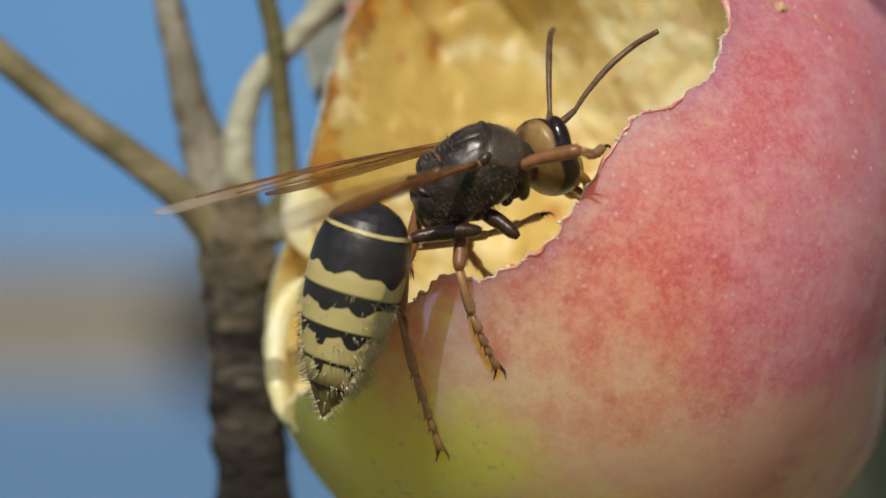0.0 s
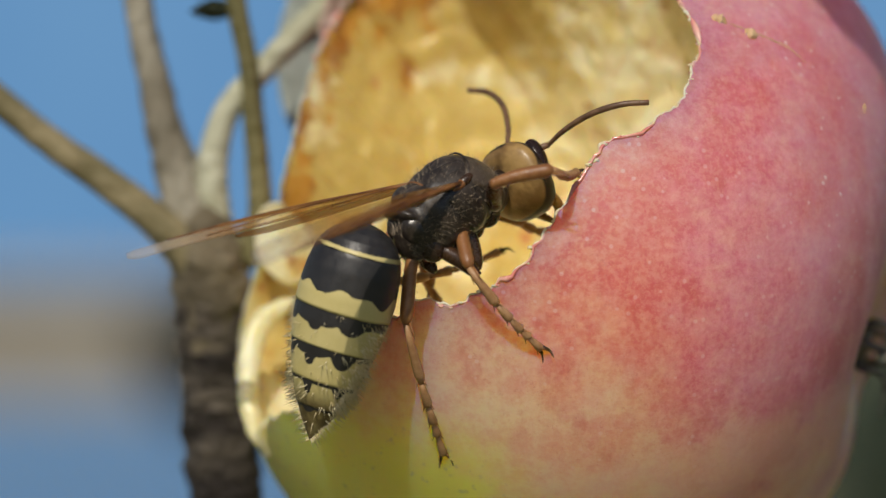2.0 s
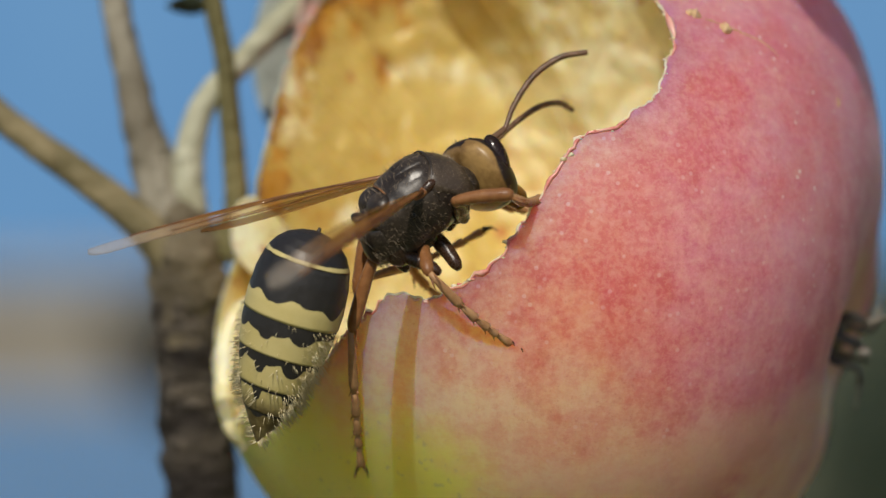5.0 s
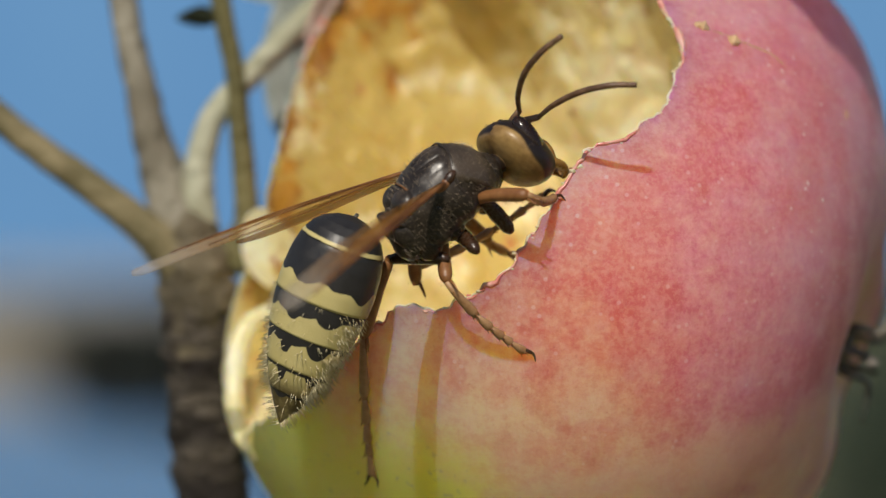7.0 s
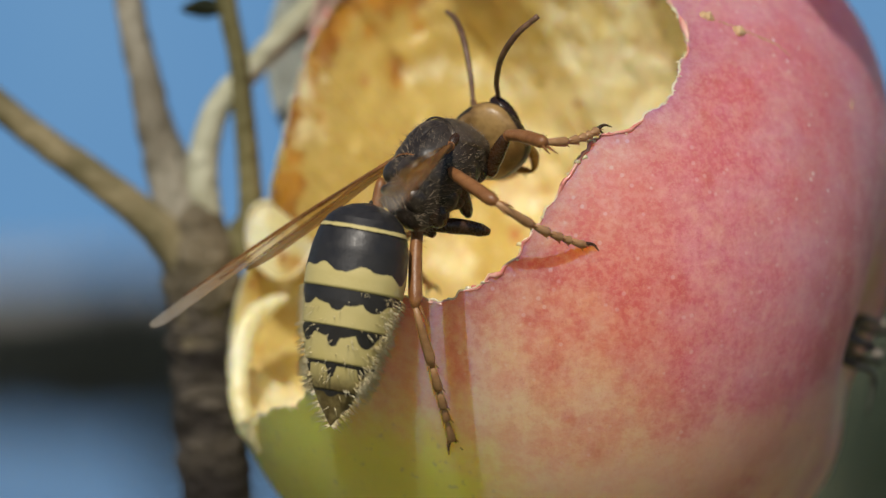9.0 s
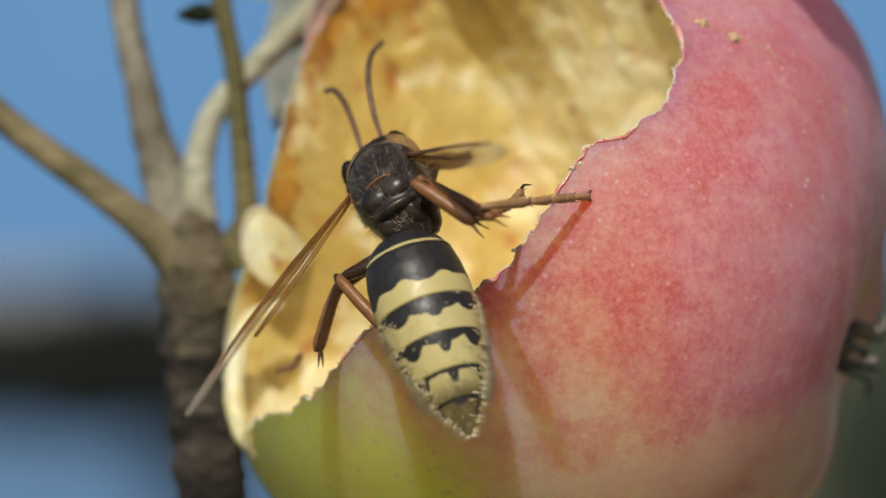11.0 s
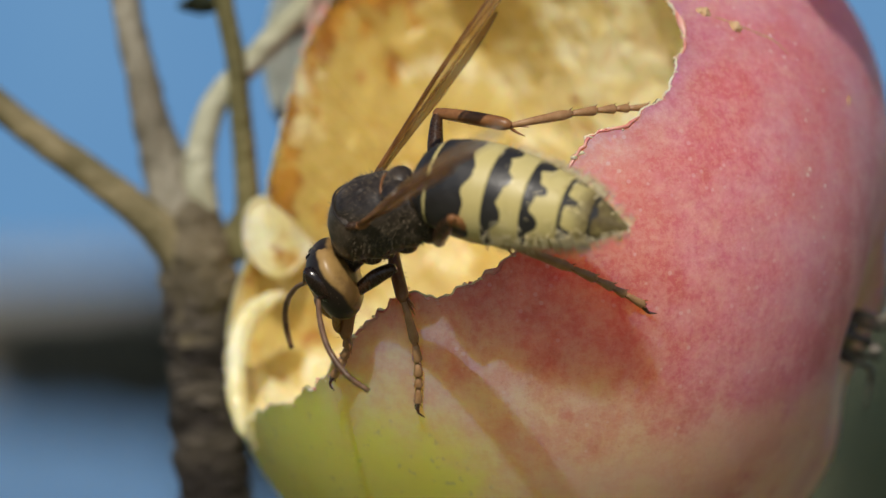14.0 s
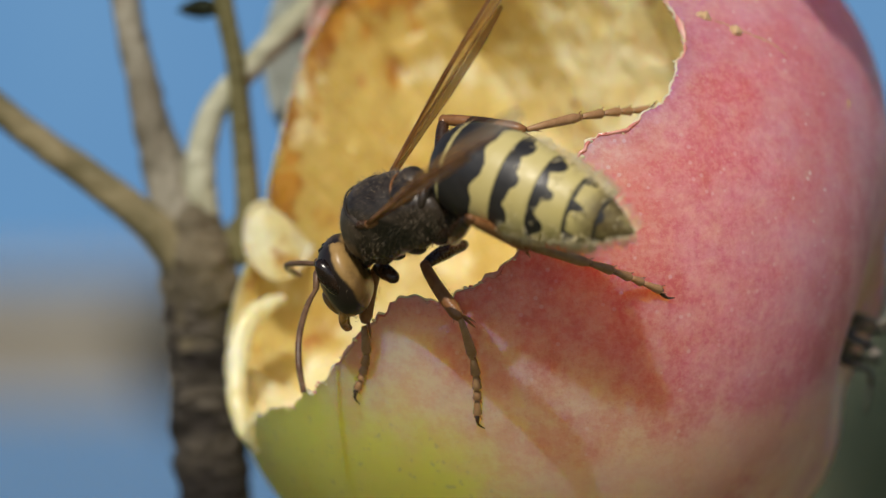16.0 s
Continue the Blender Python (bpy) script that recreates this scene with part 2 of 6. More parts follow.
FEELER = plain("antenna_dark", (0.10, 0.050, 0.026), (0.20, 0.11, 0.06), 900, 0.4, 0.2)
HAIR = plain("hair_gold", (0.72, 0.58, 0.30), (0.86, 0.76, 0.50), 900, 0.3)
VEIN = plain("wing_vein", (0.14, 0.05, 0.012), (0.26, 0.11, 0.03), 900, 0.35)
BARK = plain("bark", (0.17, 0.145, 0.10), (0.38, 0.345, 0.265), 160, 0.85, 0.8, stretch=(1, 1, 0.5))
OLD_BARK = plain("old_bark", (0.022, 0.016, 0.012), (0.17, 0.14, 0.105), 130, 0.9, 1.0, stretch=(1, 1, 2.2), low=0.42, high=0.72)
PALE_BARK = plain("pale_bark", (0.40, 0.39, 0.25), (0.60, 0.59, 0.44), 160, 0.8, 0.4)
GREEN_BARK = plain("green_bark", (0.13, 0.115, 0.04), (0.22, 0.19, 0.075), 200, 0.7, 0.4)
LEAF = plain("leaf_dark_green", (0.045, 0.055, 0.03), (0.09, 0.10, 0.05), 180, 0.6, 0.4)
GREY_LEAF = plain("leaf_grey_green", (0.44, 0.48, 0.42), (0.62, 0.66, 0.60), 180, 0.6, 0.4)
OLIVE = plain("olive_bark", (0.15, 0.125, 0.055), (0.29, 0.235, 0.125), 160, 0.8, 0.5)
PEEL = plain("dry_peel", (0.60, 0.44, 0.36), (0.74, 0.60, 0.52), 300, 0.7, 0.5)
FORK = plain("fork_bark", (0.07, 0.055, 0.032), (0.21, 0.17, 0.105), 150, 0.85, 0.8)
CORK = plain("cork", (0.58, 0.34, 0.14), (0.74, 0.52, 0.30), 900, 0.8, 0.6)
WET = plain("wet_red_skin", (0.72, 0.22, 0.18), (0.84, 0.50, 0.40), 700, 0.20)
DRY = plain("calyx_dry", (0.08, 0.062, 0.05), (0.36, 0.31, 0.25), 700, 0.85, 0.6)


# ---- mesh helpers ----
def part(name, bm, material, parent=None, label="", smooth=True):
    """Links a bmesh as one mesh object under a thing or a part."""
    me = bpy.data.meshes.new(name)
    bm.normal_update()
    bm.to_mesh(me)
    bm.free()
    if smooth:
        me.polygons.foreach_set("use_smooth", [True] * len(me.polygons))
    me.materials.append(material)
    ob = new(name, me)
    if parent:
        ob.parent = parent
    if label:
        ob["label"] = label
    return ob


def empty(name, place):
    ob = new(name)
    ob.location = place
    ob.empty_display_size = 0.002
    return ob


def skin_rings(bm, rings, caps=True):
    """Joins closed rings of points, in design units, into one surface."""
    made = [[bm.verts.new(Vector(p) * U) for p in ring] for ring in rings]
    n = len(made[0])
    for a, b in zip(made, made[1:]):
        for i in range(n):
            j = (i + 1) % n
            bm.faces.new((a[i], a[j], b[j], b[i]))
    if caps:
        bm.faces.new(tuple(reversed(made[0])))
        bm.faces.new(tuple(made[-1]))
    return made


def tube(bm, points, radii, sides=12, flat=1.0, rough=0.0, seed=0.0, caps=True):
    """A bent tapered tube along points; rough: uneven by that share of its radius."""
    pts = [Vector(p) for p in points]
    rings, prev = [], None
    for i, p in enumerate(pts):
        d = (pts[min(i + 1, len(pts) - 1)] - pts[max(i - 1, 0)]).normalized()
        if prev is None:
            side = d.cross(Vector((0, 0, 1)) if abs(d.z) < 0.9 else Vector((0, 1, 0))).normalized()
        else:
            side = (prev - d * prev.dot(d)).normalized()
        prev = side
        up = d.cross(side)
        ring = []
        for k in range(sides):
            a = 2 * math.pi * k / sides
            q = side * math.cos(a) + up * math.sin(a) * flat
            r = radii[i]
            if rough:
                r *= 1 + rough * noise.noise((p + q * r) * 0.03 + Vector((seed, seed, 0)))
                r *= 1 + 0.5 * rough * noise.noise((p + q * r) * 0.12 + Vector((seed, 9, 0)))
            ring.append(p + q * r)
        rings.append(ring)
    skin_rings(bm, rings, caps)
    return bm


def curve(points, count):
    """A smooth line of count points through the given ones (Catmull-Rom)."""
    pts = [Vector(p) for p in points]
    pts = [2 * pts[0] - pts[1]] + pts + [2 * pts[-1] - pts[-2]]
    spans, out = len(pts) - 3, []
    for i in range(count):
        s = i / (count - 1) * spans
        k = min(int(s), spans - 1)
        t = s - k
        a, b, c, d = pts[k:k + 4]
        out.append(0.5 * (2 * b + (c - a) * t + (2 * a - 5 * b + 4 * c - d) * t * t + (3 * b - a - 3 * c + d) * t ** 3))
    return out


def ease(xs, ys, count):
    t = np.linspace(0, 1, count)
    return np.interp(t, xs, ys)


# ---- apple ----
CORE = np.array((214.0, 690.0, -32.0))
AXIS = np.array((1.0, -0.15, -0.287))
AXIS /= np.linalg.norm(AXIS)
ACROSS = np.cross(AXIS, (0, 1, 0))
ACROSS /= np.linalg.norm(ACROSS)
ROUND = np.cross(AXIS, ACROSS)
MOUTH = np.array((-0.5466, -0.4919, 0.6777))
MOUTH /= np.linalg.norm(MOUTH)
M1 = np.cross(MOUTH, (0, 0, 1.0))
M1 /= np.linalg.norm(M1)
M2 = np.cross(MOUTH, M1)
# how far the eaten mouth opens from its axis, in degrees, every six degrees round it
RIM = (55.7, 55.5, 54.7, 52.9, 48.6, 48.0, 48.0, 48.0, 48.0, 48.0, 47.0, 44.5, 41.0, 38.0, 35.0, 32.5, 31.0, 31.0, 32.0, 34.5,
       37.0, 40.0, 39.9, 38.9, 38.2, 38.0, 37.0, 34.5, 32.5, 31.0, 30.0, 29.5, 29.5, 30.0, 31.5, 34.0, 40.0, 60.0, 70.0, 70.0,
       69.0, 71.0, 73.5, 68.0, 66.0, 65.3, 62.7, 60.3, 56.6, 54.8, 52.8, 55.8, 55.9, 56.6, 54.3, 53.7, 52.4, 50.9, 51.4, 54.2)


LOW = np.array((0.78, -0.05, -0.62))
SHOULDER = np.array((0.737, 0.10, 0.668))
CHEEK = np.array((0.970, 0.225, -0.09))


def apple_radius(d):
    """The uneaten apple's radius, in design units, in the directions d."""
    c = d @ AXIS
    s = np.sqrt(np.clip(1 - c * c, 0, 1))
    psi = np.arctan2(d @ ROUND, d @ ACROSS)
    r = 1 / ((np.abs(c) / 624) ** 2.35 + (s / 710) ** 2.35) ** (1 / 2.35)
    r = r * (1 - 0.17 * np.exp(-(1 - c) / 0.028) - 0.25 * np.exp(-(1 + c) / 0.05))
    r = r * (1 + 0.045 * np.exp(-(1 - d @ LOW) / 0.04) + 0.045 * np.exp(-(1 - d @ SHOULDER) / 0.05)
             + 0.06 * np.exp(-(1 - d @ CHEEK) / 0.025))
    return r * (1 + 0.008 * np.cos(5 * psi + 0.6) * np.clip(c, 0, 1) ** 2 + 0.006 * np.cos(3 * psi))


# corky scars: lines of directions from the core, and their width
SCARS = ((((0.3393, -0.7031, 0.6249), (0.3591, -0.7002, 0.617), (0.3805, -0.6979, 0.6067)), 20), (((0.4268, -0.6883, 0.5866), (0.4414, -0.6862, 0.5781), (0.4579, -0.6774, 0.5757)), 17), (((0.3875, -0.6993, 0.6007), (0.4873, -0.6662, 0.5645), (0.5405, -0.6422, 0.5435), (0.5862, -0.6316, 0.5075)), 4), (((0.7634, -0.4916, 0.419), (0.7673, -0.4951, 0.4076), (0.7673, -0.5082, 0.3912)), 8))


def build_apple():
    apple = empty("apple", at(*CORE))
    count = 720
    phi = np.linspace(-np.pi, np.pi, count, endpoint=False)
    rim = np.interp(np.degrees(phi), np.arange(-180, 181, 6), (*RIM, RIM[0]))
    jag = np.array([noise.noise((math.cos(a) * 9, math.sin(a) * 9, 0)) * 1.3 + noise.noise((math.cos(a) * 30, math.sin(a) * 30, 3)) * 0.7 + noise.noise((math.cos(a) * 75, math.sin(a) * 75, 6)) * 0.22
                    for a in phi])
    rim = np.radians(rim + jag)
    round_ = np.cos(phi)[:, None] * M1 + np.sin(phi)[:, None] * M2

    def ring(alpha):
        d = np.cos(alpha)[:, None] * MOUTH + np.sin(alpha)[:, None] * round_
        return d * apple_radius(d)[:, None]

    # the skin, from the rim to the far side
    steps = (np.linspace(0, 1, 130) ** 1.5)
    rings = [ring(rim * (1 - s) + math.radians(179.6) * s) for s in steps]
    bm = bmesh.new()
    lip = rings[0]
    inward = (rings[0] - rings[3])
    inward /= np.linalg.norm(inward, axis=1)[:, None]
    skin_rings(bm, [lip * 0.988 + inward * 1.5] + [lip * 0.995 + inward * 3.5] + rings, caps=False)
    skin = part("skin", bm, SKIN, apple, "green-yellow apple skin with a pink-red blush")
    co = np.empty(len(skin.data.vertices) * 3, np.float32)
    skin.data.vertices.foreach_get("co", co)
    co = co.reshape(-1, 3)
    towards = (co @ AXIS) / np.maximum(np.linalg.norm(co, axis=1), 1e-6)
    basin = skin.data.attributes.new("basin", "FLOAT", "POINT")
    basin.data.foreach_set("value", np.exp(-(1 - towards) / 0.05).astype(np.float32))
    # the hollow, from the rim down to its floor
    floor = -MOUTH * 170 + np.array((20.0, 0, -20.0))
    start = lip * 0.992 + inward * 2.0
    flat = start - (start @ MOUTH)[:, None] * MOUTH
    # deeper in, the bites of the rim blend into one another
    blend = np.ones(61) / 61
    flat = np.stack([np.convolve(np.concatenate([flat[-30:, k], flat[:, k], flat[:30, k]]), blend, "valid") for k in range(3)], axis=1)
    # the upper side is eaten less deep
    over = np.exp(-((phi + 2.4) / 0.7) ** 2)[:, None]
    bend = floor + flat * (0.92 - 0.05 * over) + MOUTH * 55 * over
    hollow = []
    for s in np.linspace(0, 1, 90) ** 1.25:
        p = start * (1 - s) ** 2 + bend * (2 * s * (1 - s)) + floor * s * s
        hollow.append(p)
    moved = []
    for k, p in enumerate(hollow):
        fade = min(1.0, k / 14)
        out = []
        for q in p:
            v = Vector(q)
            n1 = noise.fractal(v * 0.011, 0.9, 2.1, 3)
            n2 = noise.noise(v * 0.05)
            out.append(q + MOUTH * (n1 * 26 + n2 * 7) * fade - q / (np.linalg.norm(q) + 1) * n1 * 10 * fade)
        moved.append(np.array(out))
    bm = bmesh.new()
    skin_rings(bm, moved, caps=False)
    bmesh.ops.reverse_faces(bm, faces=bm.faces)
    flesh = part("flesh", bm, FLESH, apple, "hollowed yellow apple flesh with browned patches")
    deep = np.repeat(np.linspace(0, 1, 90) ** 1.25, count)
    left = np.tile(np.clip(np.cos(phi + 0.45) * 1.3, 0, 1), 90)
    # the browner band at the top paints in shade from the rim above
    top = np.tile(np.exp(-((phi + 2.35) / 0.55) ** 2), 90)
    value = np.maximum(np.clip(1 - deep * 9.0, 0, 1) * (0.10 + 0.60 * left), 0.5 * top * np.clip(1.2 - deep * 2.4, 0, 1))
    a = flesh.data.attributes.new("browned_shaded", "FLOAT", "POINT")
    a.data.foreach_set("value", value.astype(np.float32))
    spot = np.concatenate(moved)
    paleness = np.clip(np.maximum(0.42 + spot @ np.array((0.0022, -0.0006, -0.0004)), -0.25 - 0.0034 * spot[:, 2]), 0, 1)
    # paler flesh high on the far side; beside it the upper rim's shade is painted in
    patch_at = lambda x, z, a, b: np.exp(-((spot[:, 0] - x) / a) ** 2 - ((spot[:, 2] - z) / b) ** 2)
    paleness = np.clip(paleness + 0.8 * patch_at(0, 320, 230, 110) - 0.8 * patch_at(-290, 500, 170, 85), 0, 1)
    # brown spots; the last, widest one is painted shade under the upper rim
    value = np.clip(value + 1.0 * patch_at(-316, 365, 16, 40) + 1.0 * patch_at(-522, 122, 30, 52) + 0.7 * patch_at(-447, 440, 24, 40) + 0.6 * patch_at(40, 300, 18, 12) + 0.36 * patch_at(-290, 500, 170, 75), 0, 1)
    flesh.data.attributes["browned_shaded"].data.foreach_set("value", value.astype(np.float32))
    a = flesh.data.attributes.new("paleness", "FLOAT", "POINT")
    a.data.foreach_set("value", paleness.astype(np.float32))
    # curled lips of flesh left standing on the far edge
    def lip_line(points, radii, seed, label, material=FLESH):
        bm = bmesh.new()
        count = 46
        pts = [p - Vector(CORE) for p in curve(points, count)]
        tube(bm, pts, list(ease(np.linspace(0, 1, len(radii)), radii, count)), 16, 1.1, 0.22, seed)
        part("flesh_lip", bm, material, apple, label)

    # an ear of flesh, curled back round a browned hollow
    ear = np.array((-336.0, 612.0, 2.0)) - CORE
    rows = []
    for k in range(26):
        u = k / 25
        if u < 0.45:                                  # the back and the rolled rim
            a = math.pi * (0.15 + 0.85 * u / 0.45)
            size, deep = 1.0 - 0.12 * math.cos(a) - 0.12, 40 * (1 - u / 0.45) - 30 * math.sin(a)
        else:                                         # the shallow dish inside it
            w = (u - 0.45) / 0.55
            size, deep = 1.0 - 0.92 * w, -2 - 9 * math.sin(w * math.pi / 2)
        ring = []
        for q in range(48):
            th = 2 * math.pi * q / 48
            wide = (53 if math.cos(th) < 0 else 84) * (1 + 0.06 * math.sin(2 * th + 0.5))
            tall = 80 * (1 + 0.05 * math.sin(3 * th))
            p = Vector((math.cos(th) * wide * size - 0.14 * math.sin(th) * tall * size, deep + (14 if math.cos(th) < 0 else 70) * math.cos(th) * size, math.sin(th) * tall * size))
            p += Vector((3, 6, 3)) * noise.noise(p * 0.018 + Vector((7, 1, 0)))
            ring.append(Vector(ear) + p)
        rows.append(ring)
    bm = bmesh.new()
    skin_rings(bm, rows)
    bmesh.ops.recalc_face_normals(bm, faces=bm.faces)
    ear_ob = part("flesh_lip", bm, FLESH, apple, "ear-shaped curl of orange-cream flesh")
    a = ear_ob.data.attributes.new("paleness", "FLOAT", "POINT")
    a.data.foreach_set("value", np.full(26 * 48, 0.7, np.float32))
    a = ear_ob.data.attributes.new("browned_shaded", "FLOAT", "POINT")
    a.data.foreach_set("value", np.array([0.08 + 0.55 * max(0.0, math.cos(2 * math.pi * q / 48 + 0.5)) * min(1.0, abs(k - 25) / 12) for k in range(26) for q in range(48)], np.float32))
    lip_line([(-308, 600, -108), (-338, 590, -122), (-370, 570, -148), (-391, 545, -200), (-397, 520, -262), (-387, 490, -340), (-360, 466, -402)],
             (6, 15, 20, 20, 19, 17, 5), 7, "thick cream lip of flesh", CREAM)
    lip_line([(-345, 400, -330), (-362, 430, -345), (-366, 455, -372), (-350, 462, -398)], (8, 12, 12, 6), 9, "torn cream edge of flesh", CREAM)
    # a dry curl of peel at the upper edge
    bm = bmesh.new()
    grid = []
    for i in range(16):
        s = i / 15
        mid = Vector((-150 - 112 * s, 790, 640 - 225 * s)) - Vector(CORE)
        wide = 46 * math.sin(math.pi * (0.15 + 0.8 * s)) ** 0.7
        grid.append([bm.verts.new((mid + Vector((0.85, 0.1, 0.5)) * wide * q + Vector((0, -1, 0)) * (26 * q * q + 14 * noise.noise((s * 4, q * 2, 0)))) * U) for q in (-1, -0.6, -0.2, 0.2, 0.6, 1)])
    for a, c in zip(grid, grid[1:]):
        for k in range(5):
            bm.faces.new((a[k], a[k + 1], c[k + 1], c[k]))
    bmesh.ops.solidify(bm, geom=bm.faces[:], thickness=9 * U)
    part("peel_curl", bm, PEEL, apple, "dry pinkish-beige curl of peel")
    # crumbs and drops along the eaten edge
    bm, wet = bmesh.new(), bmesh.new()
    rnd = random.Random(11)
    for k in range(0, count):
        ang = math.degrees(phi[k])
        if not (ang > 84 or ang < -140) or rnd.random() > 0.5:
            continue
        q = Vector(lip[k] * rnd.uniform(0.985, 1.004) + inward[k] * rnd.uniform(-5, 6))
        big = rnd.uniform(1.6, 3.8) * (2.0 if rnd.random() < 0.06 else 1)
        target = wet if rnd.random() < 0.35 else bm
        made = bmesh.ops.create_icosphere(target, subdivisions=2, radius=1.0)["verts"]
        for v in made:
            p = v.co.copy()
            v.co = (q + Vector((p.x * 1.5, p.y, p.z * 0.8)) * big * (1 + 0.6 * noise.noise(p * 2 + q))) * U
    tagged(part("edge_crumb", bm, CREAM, apple, "small flesh crumbs along the edge"), kind="stuff")
    tagged(part("edge_drop", wet, WET, apple, "wet red skin crumbs along the edge"), kind="stuff")
    # the thin torn edge where skin and flesh part
    edge = [Vector(lip[k] * (0.9965 + 0.002 * noise.noise((k * 0.21, 4, 0))) + inward[k] * (3.0 + 2.5 * noise.noise((k * 0.33, 1, 0)))) for k in (*range(count), 0)]
    wide = [1.9 + 2.0 * noise.noise((k * 0.27, 8, 0)) + 1.2 * noise.noise((k * 0.9, 3, 0)) for k in (*range(count), 0)]
    part("torn_edge", tube(bmesh.new(), edge, [max(1.0, w) for w in wide], 7, 1.0, 0.3, 5), CREAM, apple, "pale torn edge of the skin")
    # the torn skin's edge, rolled back and wet
    for first, last in ((18, 55), (66, 128), (140, 176), (566, 600), (612, 655), (662, 716), (236, 300), (306, 352)):
        ks = list(range(first, last, 2))
        pts = [Vector(lip[k] * (1.0 + 0.003 * noise.noise((k * 0.11, 2, 0))) + inward[k] * (1 + 3 * noise.noise((k * 0.17, 7, 0)))) for k in ks]
        radii = [max(0.6, (3.2 + 7.0 * noise.noise((k * 0.13, 5, 1)) + 3 * noise.noise((k * 0.4, 1, 1))) * min(1, 0.2 + 0.3 * min(i, len(ks) - 1 - i))) for i, k in enumerate(ks)]
        part("skin_roll", tube(bmesh.new(), pts, radii, 8, 0.8, 0.3, first), WET, apple, "wet pink roll of torn skin")
    # corky scars on the skin
    for spots, wide in SCARS:
        bm = bmesh.new()
        line = []
        for p in curve([Vector(s) for s in spots], 5 * len(spots)):
            d = np.array(p.normalized())
            line.append(Vector(d * (apple_radius(d[None, :])[0] - wide * 0.42)))
        n_ = len(line)
        tube(bm, line, [max(1.5, wide * (0.45 + 0.55 * math.sin(math.pi * (i + 0.5) / n_)) * (1 + 0.35 * noise.noise((i * 0.7, wide, 0)))) for i in range(n_)], 10, 0.6, 0.5, wide)
        part("scar", bm, CORK, apple, "corky yellow-brown scar")
    # the dry calyx at its far end
    base = AXIS * (apple_radius(AXIS[None, :])[0] + 38)
    bm = bmesh.new()
    tube(bm, [base - AXIS * 30, base + AXIS * 10, base + AXIS * 40], [52, 46, 34], 14, 1.0, 0.5, 3)
    part("calyx", bm, DRY, apple, "dry brown calyx cup")
    for k in range(5):
        ang = k * 1.2566 + 0.3
        side = ACROSS * math.cos(ang) + ROUND * math.sin(ang)
        turn = ACROSS * math.cos(ang + 0.8) + ROUND * math.sin(ang + 0.8)
        bm = bmesh.new()
        pts = curve([base + side * 30, base + side * 48 + AXIS * 44, base + side * 46 + AXIS * 86 + turn * 10, base + side * (66 + 18 * (k % 3)) + AXIS * (112 - 24 * (k % 2) - 7 * k) + turn * (16 + 10 * k)], 14)
        tube(bm, pts, list(ease((0, 0.3, 0.7, 1), (20, 24, 15, 4), 14)), 10, 0.35, 0.5, k)
        part("sepal", bm, DRY, apple, "curled dry brown sepal")
    tagged(apple, "ripe red-blushed apple with a large eaten-out hollow on its spur", "apple")
    return apple


build_apple()


